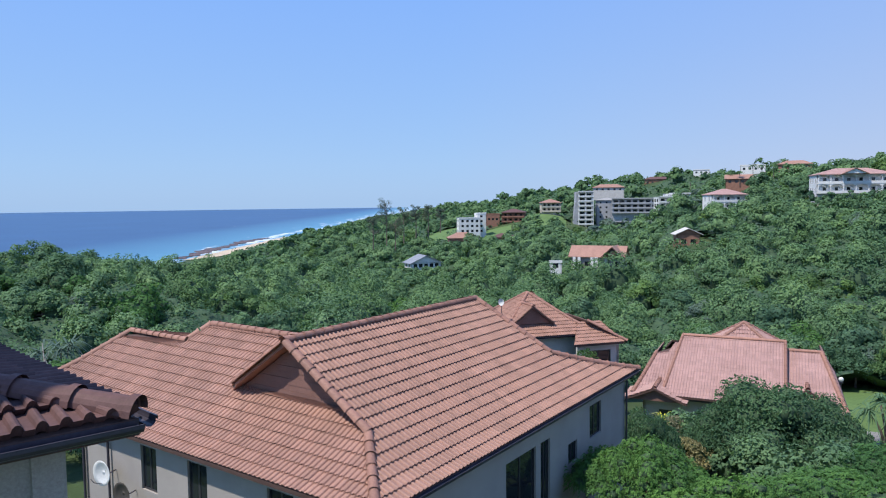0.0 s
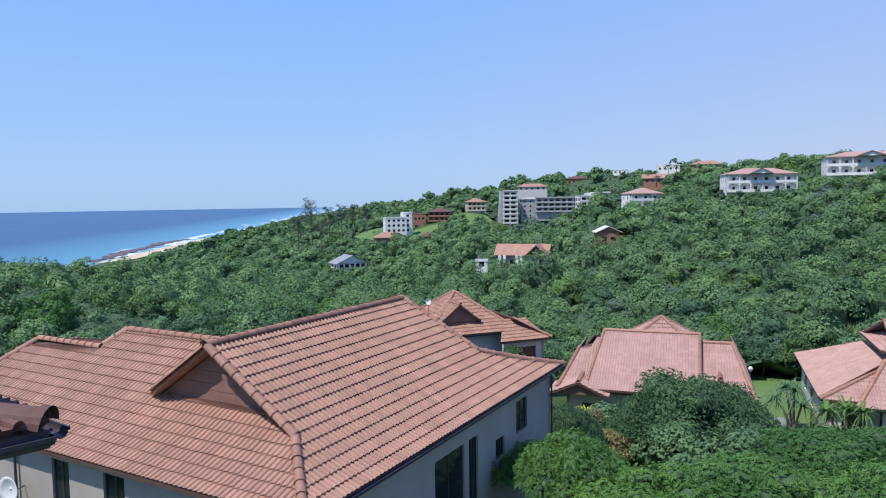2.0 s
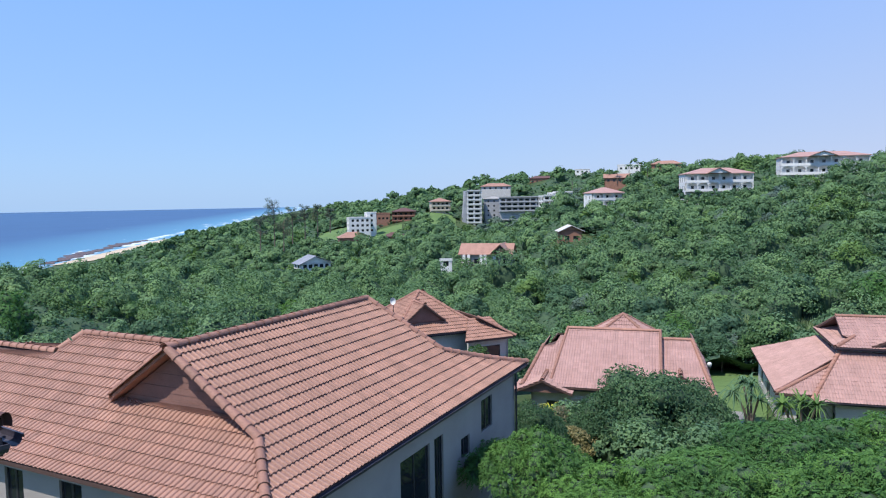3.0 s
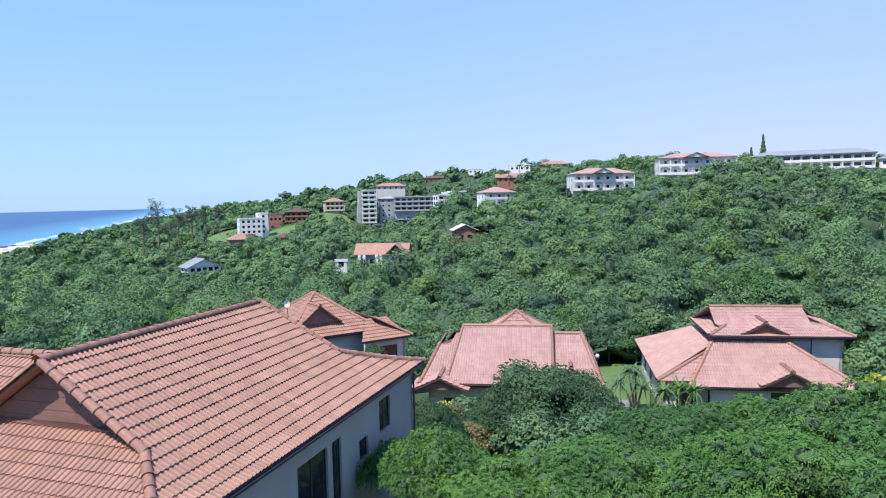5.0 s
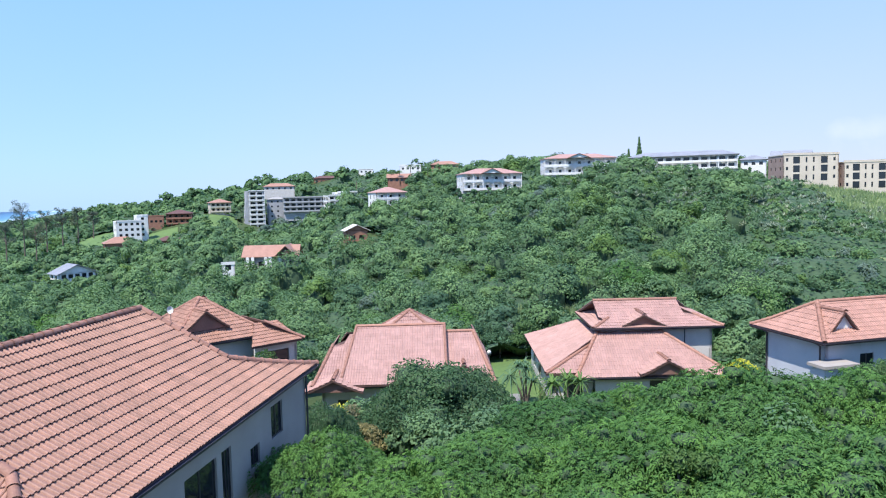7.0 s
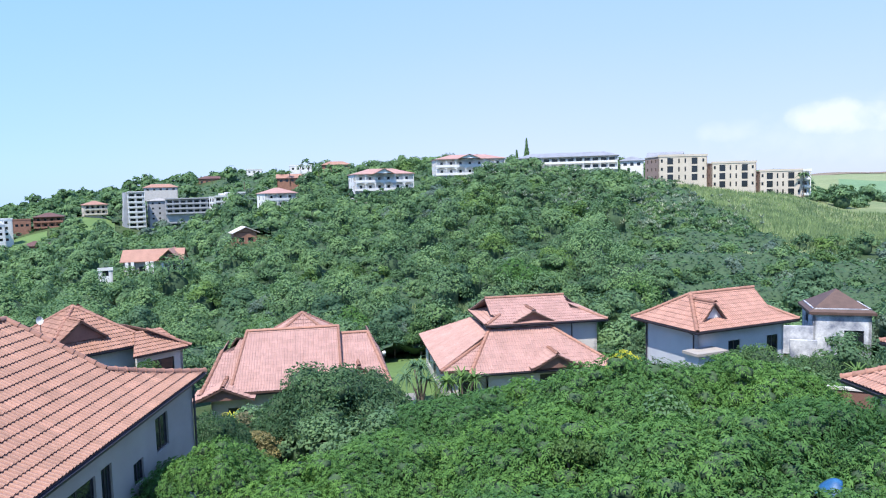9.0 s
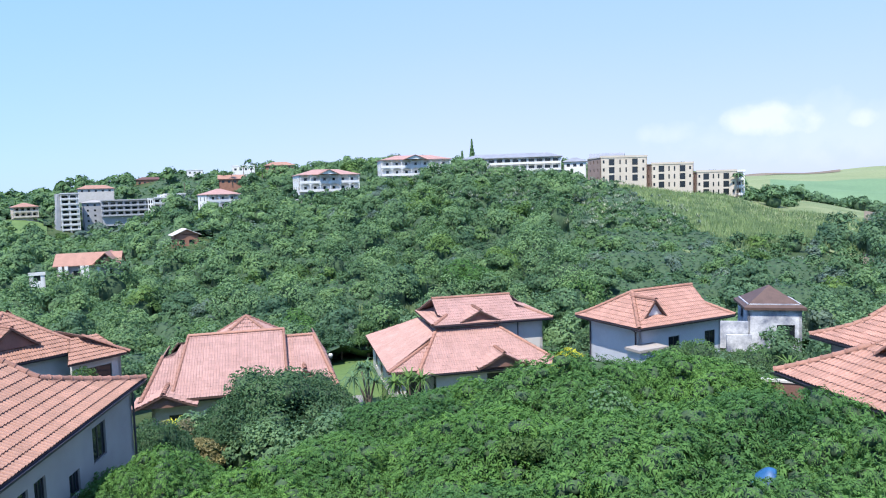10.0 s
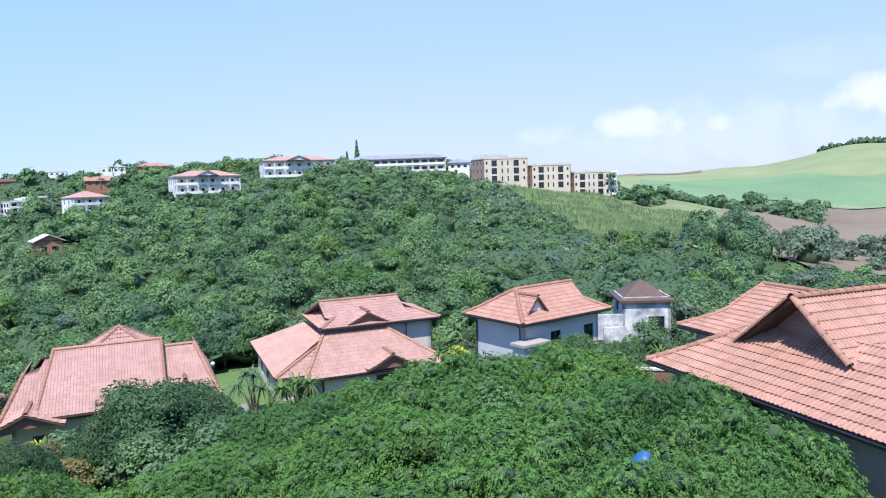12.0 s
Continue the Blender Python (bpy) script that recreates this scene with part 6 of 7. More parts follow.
def woods(name, seed, material, n, pick, label, size_k=0.0031, rmin=60, rmax=520, a0=-45, a1=84):
    rg = np.random.RandomState(seed)
    clear = np.array(CLEAR)
    V, F, N, CV, CF = [], [], [], [], []
    nv = nc = 0
    done = 0
    az = rg.uniform(a0, a1, n * 6)
    r = rmin + (rmax - rmin) * rg.uniform(0, 1, n * 6) ** 1.25
    x, y = r * np.sin(np.radians(az)), r * np.cos(np.radians(az))
    z = ground_z(x, y)
    a = (2.4 + 4.4 * rg.uniform(0, 1, n * 6) ** 1.5) * np.interp(r, [30, 60, 150, 500], [0.55, 0.8, 1.0, 1.5])
    # lower bush on the exposed grass slope and towards the sea
    a = a * np.where((az > 50) & (az < 68) & (r > 95) & (r < 290), 0.42, 1.0) * np.where((az < -10) & (r < 150), 0.7, 1.0)
    for i in range(n * 6):
        if done >= n:
            break
        if ((x[i] - clear[:, 0]) ** 2 + (y[i] - clear[:, 1]) ** 2 < (clear[:, 2] + a[i] * 0.8) ** 2).any() or x[i] < -172 and y[i] > 150:
            continue
        if not pick(x[i], y[i], r[i], az[i], rg):
            continue
        if PLACED:
            near = np.array(PLACED)
            if ((x[i] - near[:, 0]) ** 2 + (y[i] - near[:, 1]) ** 2 < (0.66 * (a[i] + near[:, 2])) ** 2).any():
                continue
        PLACED.append((x[i], y[i], a[i]))
        done += 1
        h = a[i] * rg.uniform(1.3, 1.8) if r[i] < 200 else a[i] * rg.uniform(1.0, 1.4)
        size = max(0.2, r[i] * size_k)
        c, rr = lobes_of(rg, a[i], h, 18 if r[i] < 200 else 11, 0.0, 0.8)
        cnt = int(np.clip(4.4 * a[i] * a[i] / (size * size * 0.3), 50, 1500))
        p, d = crown_leaves(rg, c, rr, cnt)
        out = p - np.array([0, 0, h * 0.25])
        d = 0.55 * d + 0.75 * out / np.linalg.norm(out, axis=1)[:, None]
        d /= np.linalg.norm(d, axis=1)[:, None]
        base = np.array([x[i], y[i], z[i] - 0.3])
        v, f = leaf_bits(rg, p + base, d, size, 0.65)
        V.append(v)
        N.append(np.repeat(d + rg.normal(0, 0.16, d.shape), 3, 0))
        F.append(f + nv)
        nv += len(v)
        # dark core, coloured as the shaded inside of the crown
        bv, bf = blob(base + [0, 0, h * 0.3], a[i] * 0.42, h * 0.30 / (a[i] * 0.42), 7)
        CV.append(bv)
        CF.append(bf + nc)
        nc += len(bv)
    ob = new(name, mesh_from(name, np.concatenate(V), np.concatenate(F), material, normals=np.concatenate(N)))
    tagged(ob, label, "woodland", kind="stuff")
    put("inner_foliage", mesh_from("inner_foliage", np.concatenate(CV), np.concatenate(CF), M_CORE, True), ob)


def patchy(x, y, k):
    return math.sin(x * 0.031 + k) + math.sin(y * 0.037 + 1.7 * k) + 0.6 * math.sin((x + y) * 0.09 + k)


def open_land(x, y, r, az):
    """Where no bush grows: fields, grass and the beach."""
    if 52.3 < az < 64 and r < 290 and r > np.interp(az, [52.3, 54, 56.3, 59, 61.3, 64], [285, 245, 205, 172, 150, 150]) * (1 + 0.05 * math.sin(az * 9)):
        return True
    if 29.8 < az < 39.6 and 84 < r < 103:
        return True
    if x < -95 and 250 < y < 620:
        return True
    if az >= 63 and 175 < r or az > 68 and r > 142:
        return True
    return az > 62 and r > 290


woods("woodland", 21, M_LEAF, 1350, lambda x, y, r, az, g: not open_land(x, y, r, az) and r > 95 and (patchy(x, y, 1) > -0.5 or g.uniform() < 0.3), "dense green coastal woodland on the slopes")
woods("woodland", 22, M_LEAF_DARK, 1000, lambda x, y, r, az, g: not open_land(x, y, r, az) and r > 95 and (patchy(x, y, 2) > 0.2 or g.uniform() < 0.3), "darker green woodland on the slopes")
woods("woodland", 23, M_LEAF_GREY, 600, lambda x, y, r, az, g: not open_land(x, y, r, az) and r > 95 and (patchy(x, y, 4) > 0.6 or g.uniform() < 0.15), "grey-green bush and aloes on the slopes")
woods("woodland", 24, M_LEAF_LIME, 260, lambda x, y, r, az, g: not open_land(x, y, r, az) and r > 95, "scattered yellow-green trees on the slopes")
woods("woodland", 25, M_LEAF_DARK, 650, lambda x, y, r, az, g: az < 32 and r > 430 and (az > -3 or x > -150), "dark woods along the far ridge", 0.005, 430, 1100)
woods("woodland", 31, M_LEAF_DARK, 260, lambda x, y, r, az, g: not open_land(x, y, r, az), "rounded dark green trees on the lower slope", 0.0031, 84, 190, -20, 66)
woods("woodland", 32, M_LEAF, 230, lambda x, y, r, az, g: not open_land(x, y, r, az), "rounded green trees on the lower slope", 0.0031, 84, 190, -35, 72)
woods("scrub", 26, M_LEAF, 220, lambda x, y, r, az, g: not open_land(x, y, r, az) and free(x, y, 1.5), "low green undergrowth between the trees", 0.0040, 24, 110)
woods("scrub", 27, M_LEAF, 120, lambda x, y, r, az, g: abs(r - 395 + (az - 67) * 3) < 26, "dark copse in the valley below the cane", 0.0036, 330, 430, 66.2, 77)
woods("scrub", 30, M_LEAF, 60, lambda x, y, r, az, g: True, "green trees beside the cream flats", 0.0036, 292, 335, 62.4, 66)
woods("scrub", 28, M_LEAF, 26, lambda x, y, r, az, g: True, "dark bushes in the valley floor", 0.0036, 172, 205, 67.5, 73)
woods("scrub", 33, M_LEAF_GREY, 24, lambda x, y, r, az, g: True, "grey thorn scrub on the valley floor", 0.0036, 165, 240, 71, 84)
woods("scrub", 29, M_LEAF_DARK, 45, lambda x, y, r, az, g: True, "dark trees on the crest of the cane hill", 0.0036, 935, 985, 77, 84)


def skirt(az, r, z, w, d, seed):
    """Shrubs along the foot of a facade on the hill."""
    rg = np.random.RandomState(seed)
    V, F, N, nv = [], [], [], 0
    turn = radians(-az)
    for i in range(int(w / 1.5)):
        out, along = d * 0.5 + rg.uniform(3.5, 7.5), -w * 0.58 + w * 1.16 * (i + rg.uniform(0, 1)) / int(w / 1.5)
        x, y = polar(az, r - out)
        x, y = x + along * math.cos(turn), y + along * math.sin(turn)
        low = gz(x, y)
        h = max(z + rg.uniform(-0.6, 0.8) - low, 2.0)
        a = rg.uniform(1.8, 3.0)
        c, rr = lobes_of(rg, a, h, 10, 0.0, 0.9)
        p, q = crown_leaves(rg, c, rr, 420)
        v, f = leaf_bits(rg, p + np.array([x, y, low - 0.2]), q, 0.75, 0.65)
        V.append(v)
        F.append(f + nv)
        N.append(np.repeat(q, 3, 0))
        nv += len(v)
    ob = new("shrubs", mesh_from("shrubs", np.concatenate(V), np.concatenate(F), M_LEAF, normals=np.concatenate(N)))
    tagged(ob, "green shrubs along the foot of a white building", "shrubs", kind="stuff")


skirt(-1.7, 270, z_at(-5.2, 270), 14, 8, 60)
skirt(12.6, 205, z_at(-5.4, 205), 14, 8, 59)
skirt(21.8, 310, z_at(-0.8, 310), 15, 10, 61)
skirt(30.1, 290, z_at(0.35, 290), 26, 15, 62)
skirt(37.2, 300, z_at(1.3, 300), 31, 15, 63)
skirt(45.2, 325, z_at(1.4, 325), 46, 13, 64)


# ------------------------------------------------------------ undergrowth that fills the gaps between the trees
def undergrowth():
    def swell(x, y):
        return 1.5 + 0.7 * np.sin(x * 0.9 + 1.3 * np.sin(y * 0.41)) * np.sin(y * 0.83 + 1.1 * np.sin(x * 0.37)) + 0.9 * np.sin(x * 0.23 + y * 0.19)

    clear = np.array(CLEAR)

    def allowed(x, y):
        r, az = np.hypot(x, y), np.degrees(np.arctan2(x, y))
        ok = np.ones(len(x), bool)
        for a, b, c in clear:
            ok &= (x - a) ** 2 + (y - b) ** 2 > (c * 0.95) ** 2
        edge = np.interp(az, [52.3, 54, 56.3, 59, 61.3, 64], [285, 245, 205, 172, 150, 150])
        ok &= ~((az > 52.3) & (r > edge))
        ok &= ~((az > 63) & (r > 172)) & ~((az > 69) & (r > 150)) & (x > np.where(y > 150, -176, -400))
        ok &= ~((az > 29.8) & (az < 39.6) & (r > 84) & (r < 103)) & ~((r < 63) & (az > 14) & (az < 70))
        return ok

    rg = np.random.RandomState(5)
    rs = 52 * 1.0165 ** np.arange(185)
    az = np.radians(np.arange(-48, 74, 0.55))
    A, R = np.meshgrid(az, rs)
    x, y = (R * np.sin(A)).ravel(), (R * np.cos(A)).ravel()
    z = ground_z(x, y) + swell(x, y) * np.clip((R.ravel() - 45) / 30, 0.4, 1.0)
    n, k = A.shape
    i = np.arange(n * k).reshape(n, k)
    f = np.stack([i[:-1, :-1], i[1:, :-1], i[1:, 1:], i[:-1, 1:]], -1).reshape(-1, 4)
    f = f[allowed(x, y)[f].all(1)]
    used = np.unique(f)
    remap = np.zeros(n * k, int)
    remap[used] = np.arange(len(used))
    # dark sheet below the leaves, coloured like the shade between trees
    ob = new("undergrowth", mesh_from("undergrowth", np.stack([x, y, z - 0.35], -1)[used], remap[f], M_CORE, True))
    tagged(ob, "low green undergrowth over a dark shade-coloured sheet between trees", "undergrowth", kind="stuff")
    m = 260000
    r = 52 * (1070 / 52) ** rg.uniform(0, 1, m)
    a = np.radians(rg.uniform(-48, 74, m))
    x, y = r * np.sin(a), r * np.cos(a)
    ok = allowed(x, y)
    x, y, r = x[ok], y[ok], r[ok]
    z = ground_z(x, y) + swell(x, y) * np.clip((r - 45) / 30, 0.4, 1.0) + rg.uniform(-0.5, 0.25, len(r))
    up = np.stack([rg.normal(0, 0.4, len(r)), rg.normal(0, 0.4, len(r)), np.ones(len(r))], 1)
    s = np.maximum(0.26, r * 0.0042)
    v, f = leaf_bits(rg, np.stack([x, y, z], 1), up, s, 0.7)
    # dark leaf tone deepens the shaded gaps by colour
    put("leaves", mesh_from("leaves", v, f, M_LEAF_DARK), ob)


undergrowth()


# ------------------------------------------------------------ single plants that stand out
def palm(az, r, h, label, dz=None):
    """A palm: a thin ringed trunk and arching feathered fronds."""
    x, y = polar(az, r)
    ob = empty("palm", x, y, gz(x, y) if dz is None else dz, 0, label, "palm", "palms on the ridge")
    bm = bmesh.new()
    tube(bm, [(0, 0, -0.5), (0.15, 0, h * 0.5), (0.1, 0.1, h)], 0.22, 0.15, 7)
    part("trunk", bm, M_BARK, ob)
    V, F, n = [], [], 0
    for i in range(15):
        t, up = math.tau * i / 15 + rng.uniform(-0.2, 0.2), rng.uniform(0.1, 1.0)
        ln = h * 0.33 * rng.uniform(0.85, 1.15)
        side = np.array([-math.sin(t), math.cos(t), 0])
        for k in range(6):
            q = k / 5
            c = np.array([math.cos(t) * ln * q, math.sin(t) * ln * q, h + ln * (up * q - 0.95 * q * q)])
            w = ln * 0.17 * (1 - 0.75 * q)
            V += [c - side * w - [0, 0, w * 0.5], c, c + side * w - [0, 0, w * 0.5]]
        for k in range(5):
            b = n + k * 3
            F += [(b, b + 1, b + 4, b + 3), (b + 1, b + 2, b + 5, b + 4)]
        n += 18
    put("fronds", mesh_from("fronds", V, F, M_LEAF_DARK), ob)


for az, r, h in ((22.3, 420, 8), (22.9, 415, 7), (23.8, 425, 9), (24.4, 430, 7.5), (26.2, 410, 8), (27.0, 405, 9), (27.7, 400, 7), (25.2, 440, 8), (62.3, 296, 9), (58.2, 312, 12), (19.4, 440, 6)):
    palm(az, r, h, "tall palm with arching fronds on the ridge", min(z_at(2.3, r) - h, gz(*polar(az, r)) + 6) if az < 28 else None)


def conifer(az, r, z, h):
    x, y = polar(az, r)
    ob = empty("conifer", x, y, z, 0, "dark pointed conifer behind the white block", "conifer")
    bm = bmesh.new()
    tube(bm, [(0, 0, -1), (0, 0, h)], 0.3, 0.04, 7)
    part("trunk", bm, M_BARK, ob)
    n = 1500
    q = rng.uniform(0.08, 1, n)
    tier = np.abs(np.sin(q * 26)) * 0.35 + 0.65
    t, rad = rng.uniform(0, math.tau, n), (1 - q) * h * 0.19 * tier * np.sqrt(rng.uniform(0.1, 1, n)) + 0.1
    p = np.stack([np.cos(t) * rad, np.sin(t) * rad, q * h], 1)
    d = np.stack([np.cos(t), np.sin(t), np.full(n, 0.5)], 1)
    v, f = leaf_bits(rng, p, d, 0.7)
    put("crown", mesh_from("crown", v, f, M_LEAF_DARK), ob)


conifer(42.0, 345, z_at(1.6, 345), 14.6)
conifer(41.2, 350, z_at(1.8, 350), 8.0)


def wispy(az, r, base_el, top_el, a, label):
    """A tall thin grey tree with bare limbs and sparse feathery tufts."""
    x, y = polar(az, r)
    z0, z1 = z_at(base_el, r), z_at(top_el, r)
    h = z1 - z0
    ob = empty("bare_tree", x, y, z0, 0, label, "tree", "wispy grey trees by the coast")
    bm = bmesh.new()
    tube(bm, [(0, 0, -3), (0.2, 0, h * 0.5), (0, 0, h * 0.92)], 0.35, 0.08, 6)
    part("trunk", bm, M_BARK, ob)
    tips = []
    for i in range(16):
        q = rng.uniform(0.35, 0.95)
        t = rng.uniform(0, math.tau)
        s = Vector((0.1, 0, h * q))
        e = s + Vector((math.cos(t) * a * (1.2 - q * 0.6), math.sin(t) * a * (1.2 - q * 0.6), h * 0.14))
        bm = bmesh.new()
        tube(bm, [tuple(s), tuple(s.lerp(e, 0.6) + Vector((0, 0, 0.3))), tuple(e)], 0.12, 0.03, 5)
        part("limb", bm, M_BARK, ob)
        tips += [tuple(e), tuple(s.lerp(e, 0.6))]
    c = np.array(tips)
    p, d = crown_leaves(rng, c, np.full(len(c), a * 0.38), 1500)
    v, f = leaf_bits(rng, p, d, 0.55, 0.35)
    put("crown", mesh_from("crown", v, f, M_LEAF_HAZE), ob)


M_LEAF_HAZE = leaf_material("grey casuarina leaf", (0.10, 0.13, 0.10), (0.19, 0.22, 0.18))
wispy(-4.6, 340, -3.4, -0.2, 4.2, "tall thin grey tree against the sea")
for az, r, b, t, a in ((-3.2, 350, -3.0, -0.75, 3.2), (-2.2, 360, -2.6, -0.6, 3.0), (-1.2, 365, -2.5, -0.55, 3.2), (-5.7, 330, -3.6, -1.5, 3.4), (-0.2, 380, -2.2, -0.7, 2.6), (-3.9, 330, -3.8, -1.6, 3.6)):
    wispy(az, r, b, t, a, "thin grey feathery tree near the coast")


def spiky(az, r, z, h, heads, label, material=M_LEAF, category="shrub", group="spiky plants between the houses"):
    """A branching plant with tufts of long strap leaves."""
    x, y = polar(az, r)
    ob = empty("spiky_plant", x, y, z, 0, label, category, group)
    for i in range(heads):
        t = math.tau * i / heads + rng.uniform(-0.3, 0.3)
        top = Vector((math.cos(t) * h * 0.28 * (i > 0), math.sin(t) * h * 0.28 * (i > 0), h * rng.uniform(0.55, 0.8)))
        bm = bmesh.new()
        tube(bm, [(0, 0, -0.4), (top.x * 0.4, top.y * 0.4, top.z * 0.5), tuple(top)], 0.10, 0.07, 6)
        part("stem", bm, M_BARK, ob)
        V, F, n = [], [], 0
        for k in range(34):
            a, up = rng.uniform(0, math.tau), rng.uniform(-0.1, 1.3)
            ln = h * 0.34 * rng.uniform(0.8, 1.2)
            side = np.array([-math.sin(a), math.cos(a), 0]) * ln * 0.055
            for q in (0, 0.5, 1.0):
                c = np.array([top.x + math.cos(a) * ln * q, top.y + math.sin(a) * ln * q, top.z + ln * (up * q - 0.9 * q * q)])
                V += [c - side * (1.05 - q), c + side * (1.05 - q)]
            F += [(n, n + 1, n + 3, n + 2), (n + 2, n + 3, n + 5, n + 4)]
            n += 6
        put("tuft", mesh_from("tuft", V, F, material), ob)


for az, r, h, m, tx in ((36.3, 50.5, 4.3, M_LEAF_LIME, "clump of spiky strap-leaved plants before a house"), (32.9, 55, 4.4, M_LEAF, "tall spiky green plant beside the lawn"),
                        (56.9, 46, 3.6, M_LEAF, "spiky pandanus among bushes"), (67.2, 50, 4.2, M_LEAF_LIME, "spiky pandanus beside a tiled roof"),
                        (48.6, 56, 3.2, M_LEAF_LIME, "arching bamboo-like clump by a house"), (18.6, 47.5, 2.6, M_LEAF_LIME, "yellow-tipped spiky shrub by a house"),
                        (-29.0, 60, 5.0, M_LEAF_GREY, "fan-leaved wild banana in the bush"), (17.6, 48.5, 2.6, M_YELLOW, "yellow flowering spiky shrub")):
    x, y = polar(az, r)
    spiky(az, r, gz(x, y), h, 4, tx, m)


def bush(az, r, a, h, z, material, n, size, label, category="bush"):
    b = tree("bush", rng, a, h, n, size, material, 12, 0.0, 0.55, core=0.5, limbs=3)
    tagged(b, label, category)
    x, y = polar(az, r)
    b.matrix_basis = pose(x, y, gz(x, y) + z, 0, 0, 0)


bush(49.6, 52, 1.4, 2.8, 2.3, M_YELLOW, 1400, 0.16, "garden bush covered in bright yellow flowers")
bush(20.0, 43, 1.3, 2.6, 0.0, M_LEAF_DRY, 1500, 0.18, "dry straw-coloured bush beside the house")
bush(18.4, 44.5, 1.4, 2.9, 0.0, M_LEAF_DRY, 1500, 0.18, "pale dry grasses in a garden bed")
bush(20.2, 31.5, 1.5, 3.0, -0.2, M_LEAF_DRY, 1800, 0.16, "dry brown bush under the green canopy")
bush(46.0, 24.5, 1.3, 6.3, 0.0, M_LEAF_LIME, 2600, 0.18, "bright lime green sapling in the canopy", "sapling")
bush(60.0, 47, 2.0, 4.6, 0.0, M_LEAF_DARK, 3000, 0.2, "dense dark bush before a house")
bush(63.5, 46, 2.4, 4.2, 0.0, M_LEAF, 3200, 0.22, "green bush beside the brown wall")
bush(66.0, 43.5, 1.8, 3.8, 0.0, M_LEAF, 2600, 0.2, "green bush beside the tiled roof")
bush(12.5, 40.5, 1.6, 4.2, 0.0, M_LEAF_FEATHER, 2600, 0.2, "green bush at the house corner")
bush(9.6, 55.5, 2.6, 5.4, 0.0, M_LEAF, 3200, 0.22, "leafy green bush before a porch")
bush(11.6, 57.0, 2.4, 5.0, 0.0, M_LEAF_LIME, 3000, 0.22, "pale green bush beside a porch")
bush(14.0, 42.0, 1.5, 3.2, 0.0, M_LEAF, 2400, 0.2, "leafy green bush at the house corner")


def bare_shrub(az, r, h):
    x, y = polar(az, r)
    ob = empty("bare_shrub", x, y, gz(x, y), 0, "pale leafless branching shrub behind the roof", "shrub")
    for i in range(16):
        t = rng.uniform(0, math.tau)
        l = rng.uniform(0.5, 1.0) * h
        p = [(0, 0, 0), (math.cos(t) * l * 0.15, math.sin(t) * l * 0.15, l * 0.5), (math.cos(t + 0.4) * l * 0.5, math.sin(t + 0.4) * l * 0.5, l)]
        bm = bmesh.new()
        tube(bm, p, 0.07, 0.02, 5)
        b = part("branch", bm, M_PALE_BARK, ob)
        for k in range(3):
            e = Vector(p[1]).lerp(Vector(p[2]), rng.uniform(0.1, 0.8))
            u = rng.uniform(0, math.tau)
            bm = bmesh.new()
            tube(bm, [tuple(e), tuple(e + Vector((math.cos(u) * 0.5, math.sin(u) * 0.5, 0.7)))], 0.03, 0.01, 4)
            part("twig", bm, M_PALE_BARK, b)


M_PALE_BARK = surface("pale grey bark", (0.30, 0.27, 0.24), (0.42, 0.39, 0.35), 3, 20, 0.9, 0.4, 0.01)
bare_shrub(-28.6, 46, 6.6)
bare_shrub(-30.4, 44, 6.4)
bush(-32.0, 42, 2.2, 6.6, 0, M_LEAF_GREY, 3400, 0.2, "grey-green bush behind the dark roof")


def aloes():
    """Pale rosettes of stiff leaves scattered over the upper hillside."""
    rg = np.random.RandomState(41)
    V, F, n = [], [], 0
    while n < 330 * 14 * 3:
        az, r = rg.uniform(36, 60), rg.uniform(150, 285)
        x, y = polar(az, r)
        if open_land(x, y, r, az) or not free(x, y, 2) or patchy(x, y, 3) < 0.1:
            continue
        base = np.array([x, y, gz(x, y) + rg.uniform(3.0, 5.2)])
        for k in range(14):
            a, up, ln = rg.uniform(0, math.tau), rg.uniform(0.2, 1.4), rg.uniform(0.8, 1.5)
            d = np.array([math.cos(a), math.sin(a), up])
            d = d / np.linalg.norm(d) * ln
            side = np.array([-math.sin(a), math.cos(a), 0]) * 0.16
            V += [base - side, base + side, base + d]
            F.append((n, n + 1, n + 2))
            n += 3
    ob = new("aloes", mesh_from("aloes", V, F, M_LEAF_ALOE))
    tagged(ob, "pale grey-green aloes scattered over the wooded hillside", "aloes", kind="stuff")


M_LEAF_ALOE = leaf_material("pale aloe leaf", (0.24, 0.28, 0.22), (0.40, 0.44, 0.36))
aloes()


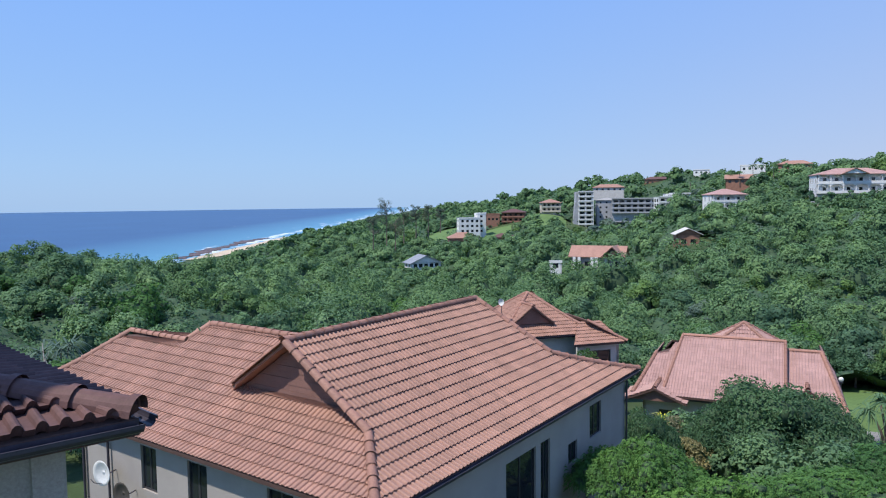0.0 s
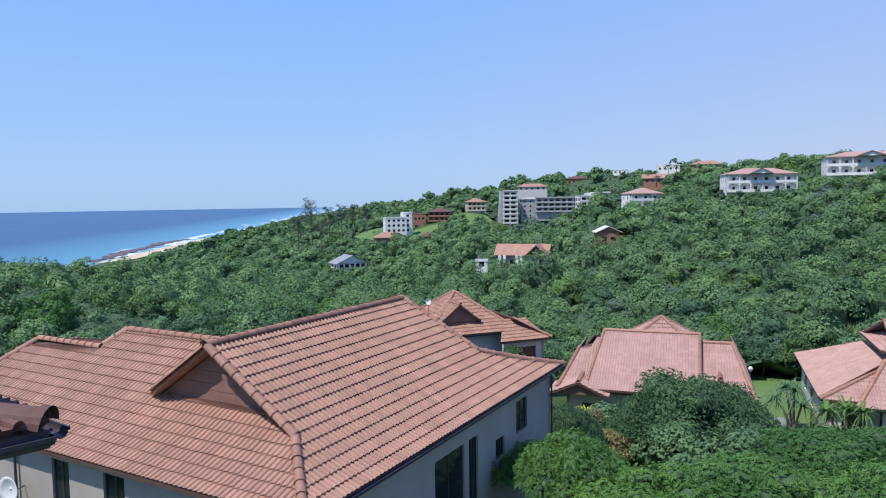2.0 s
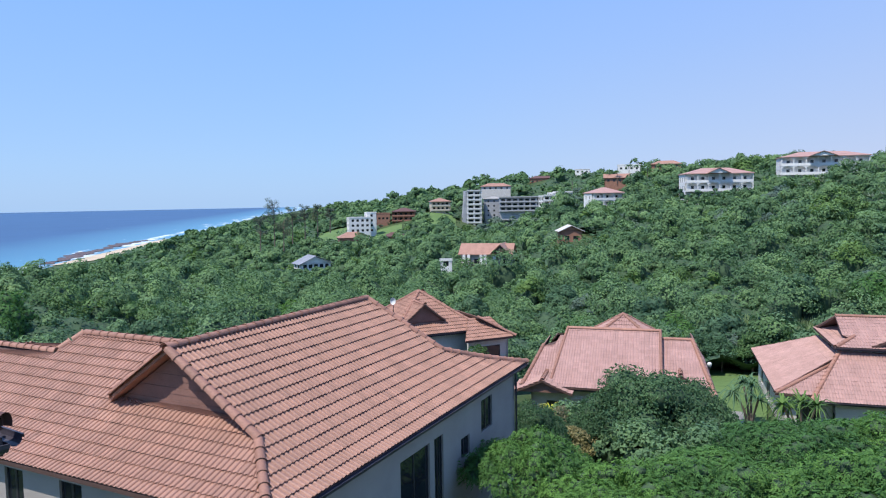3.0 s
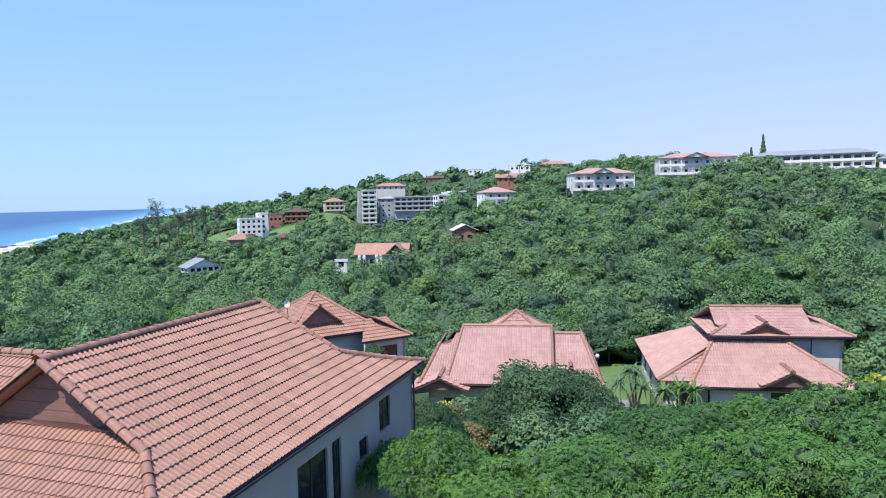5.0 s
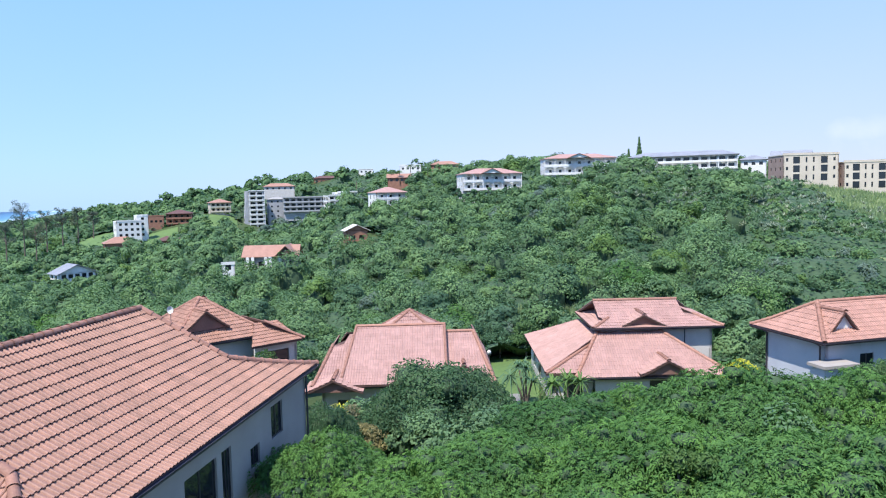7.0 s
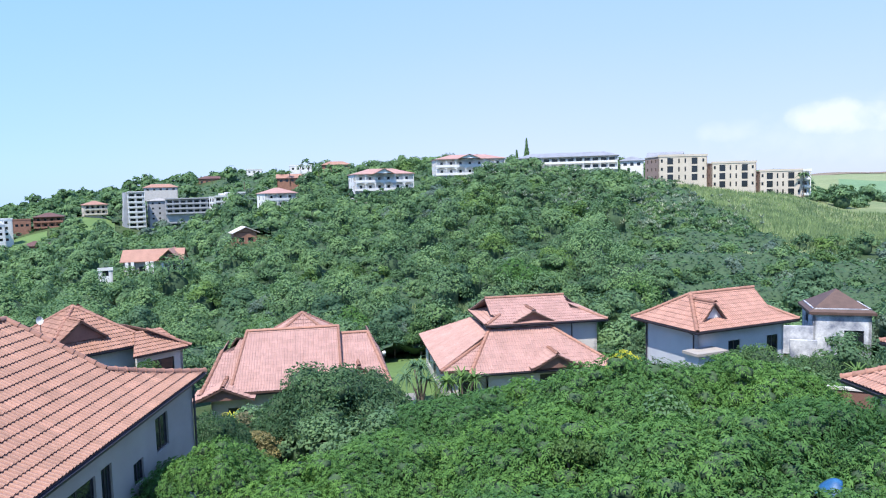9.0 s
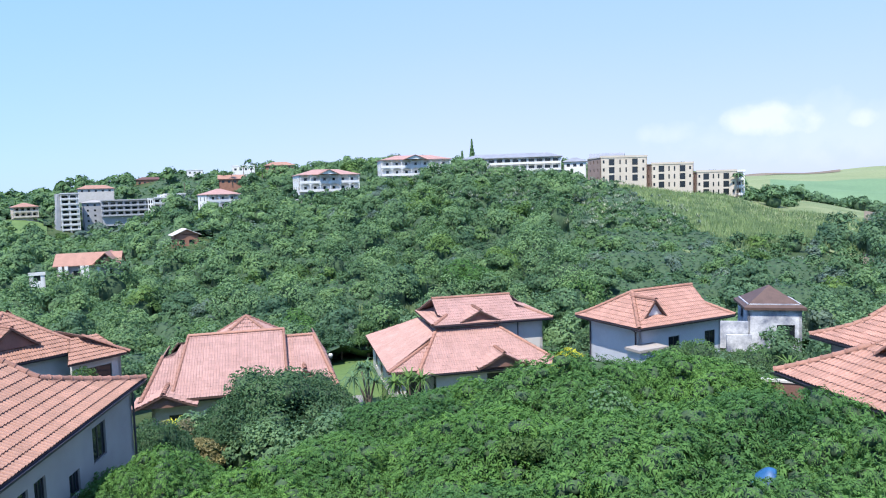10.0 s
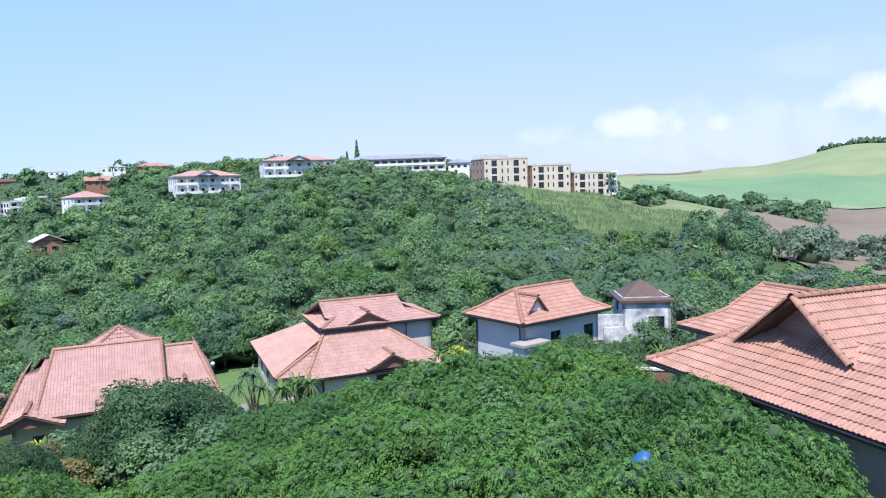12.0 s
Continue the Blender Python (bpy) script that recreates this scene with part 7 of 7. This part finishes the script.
def rank_grass():
    """Tufts of tall pale grass on the open slope."""
    rg = np.random.RandomState(51)
    m = 34000
    az, r = rg.uniform(52.4, 73, m), rg.uniform(140, 284, m)
    x, y = r * np.sin(np.radians(az)), r * np.cos(np.radians(az))
    ok = (r > np.interp(az, [52.3, 54, 56.3, 59, 61.3, 64, 66, 73], [285, 245, 205, 172, 150, 150, 176, 176])) & (ground_z(x, y) > -30)
    a2, r2 = rg.uniform(29.8, 39.7, 3500), rg.uniform(84, 104, 3500)
    x, y = np.concatenate([x[ok], r2 * np.sin(np.radians(a2))]), np.concatenate([y[ok], r2 * np.cos(np.radians(a2))])
    n = len(x)
    z = ground_z(x, y) + 0.3
    t = rg.uniform(0, math.tau, n)
    side = np.stack([np.cos(t), np.sin(t), np.zeros(n)], 1) * 0.16
    tip = np.stack([rg.normal(0, 0.35, n), rg.normal(0, 0.35, n), rg.uniform(0.7, 1.7, n)], 1)
    p = np.stack([x, y, z], 1)
    v = np.stack([p - side, p + side, p + tip], 1).reshape(-1, 3)
    ob = new("tall_grass", mesh_from("tall_grass", v, np.arange(n * 3).reshape(n, 3), M_LEAF_STRAW))
    tagged(ob, "tall pale green grass waving on the open slope", "grass", kind="stuff")


M_LEAF_STRAW = leaf_material("pale grass blade", (0.19, 0.27, 0.145), (0.27, 0.345, 0.20))
rank_grass()
bush(35.2, 79, 2.3, 4.6, 0, M_LEAF_DARK, 2400, 0.3, "dark rounded bush before a grass clearing")
bush(30.8, 78, 2.2, 4.2, 0, M_LEAF, 2200, 0.3, "green bush behind the lawn")
bush(33.0, 77, 2.4, 4.6, 0, M_LEAF_DARK, 2400, 0.3, "dark green bush behind the lawn")
bush(28.8, 80, 2.4, 4.4, 0, M_LEAF, 2200, 0.3, "leafy green bush behind the lawn")
bush(51.5, 66, 2.4, 5.0, 0, M_LEAF, 2400, 0.28, "tall green bush between two houses")


# ------------------------------------------------------------ small things
def garden_lamp():
    x, y = polar(29.9, 66)
    ob = empty("garden_lamp", x, y, gz(x, y) + 0.3, 0, "garden lamp with white globe on a thin post", "lamp")
    bm = bmesh.new()
    tube(bm, [(0, 0, -0.4), (0, 0, 2.6)], 0.05, 0.04, 8)
    part("post", bm, M_GUTTER, ob)
    bm = bmesh.new()
    bmesh.ops.create_uvsphere(bm, u_segments=14, v_segments=9, radius=0.2)
    bmesh.ops.translate(bm, vec=(0, 0, 2.85), verts=bm.verts)
    part("globe", bm, M_DISH, ob)
    bm = bmesh.new()
    tube(bm, [(0, 0, 2.52), (0, 0, 2.64)], 0.12, 0.16, 10)
    part("collar", bm, M_GUTTER, ob)


garden_lamp()


def garden_wall():
    x, y = polar(63.9, 41.5)
    ob = empty("garden_wall", x, y, gz(x, y), -62, "low brown plastered garden wall with pale coping", "wall")
    box("panel", -3.2, -0.12, -0.5, 3.2, 0.12, 4.0, M_GABLE, ob)
    box("coping", -3.3, -0.18, 4.0, 3.3, 0.18, 4.12, M_PLASTER_PALE, ob)
    box("pier", 3.21, -0.25, -0.5, 3.7, 0.25, 4.4, M_PLASTER, ob)
    CLEAR.append((x, y, 2))


garden_wall()


def slat_fence():
    x, y = polar(69.8, 31.5)
    ob = empty("slatted_fence", x, y, gz(x, y), -40, "black slatted timber screen beside the house", "fence")
    for sx in (-1.0, 0.95):
        box("post", sx, -0.05, -0.3, sx + 0.1, 0.05, 5.3, M_FRAME, ob)
    for sz in (4.0, 5.1):
        box("rail", -0.9, -0.03, sz, 0.95, 0.03, sz + 0.08, M_FRAME, ob)
    for i in range(12):
        box("slat", -0.86 + i * 0.15, -0.055, 3.9, -0.78 + i * 0.15, -0.031, 5.25, M_FRAME, ob)


slat_fence()


def tarpaulin():
    """A crumpled blue sheet caught in the canopy."""
    x, y = polar(64.2, 22.0)
    n = 14
    u, v = np.meshgrid(np.linspace(-0.36, 0.36, n), np.linspace(-0.5, 0.5, n))
    w = 0.14 * np.sin(u * 5 + v * 2) + 0.10 * np.sin(v * 6 - u * 3) + 0.5 * v
    i = np.arange(n * n).reshape(n, n)
    f = np.stack([i[:-1, :-1], i[:-1, 1:], i[1:, 1:], i[1:, :-1]], -1).reshape(-1, 4)
    ob = new("tarpaulin", mesh_from("tarpaulin", np.stack([u, v, w], -1).reshape(-1, 3), f, M_BLUE, True))
    ob.matrix_basis = pose(x, y, 5.5, 0, 0, -64)
    so = ob.modifiers.new("thick", "SOLIDIFY")
    so.thickness = 0.02
    tagged(ob, "crumpled blue plastic sheet among green leaves", "tarpaulin")


tarpaulin()
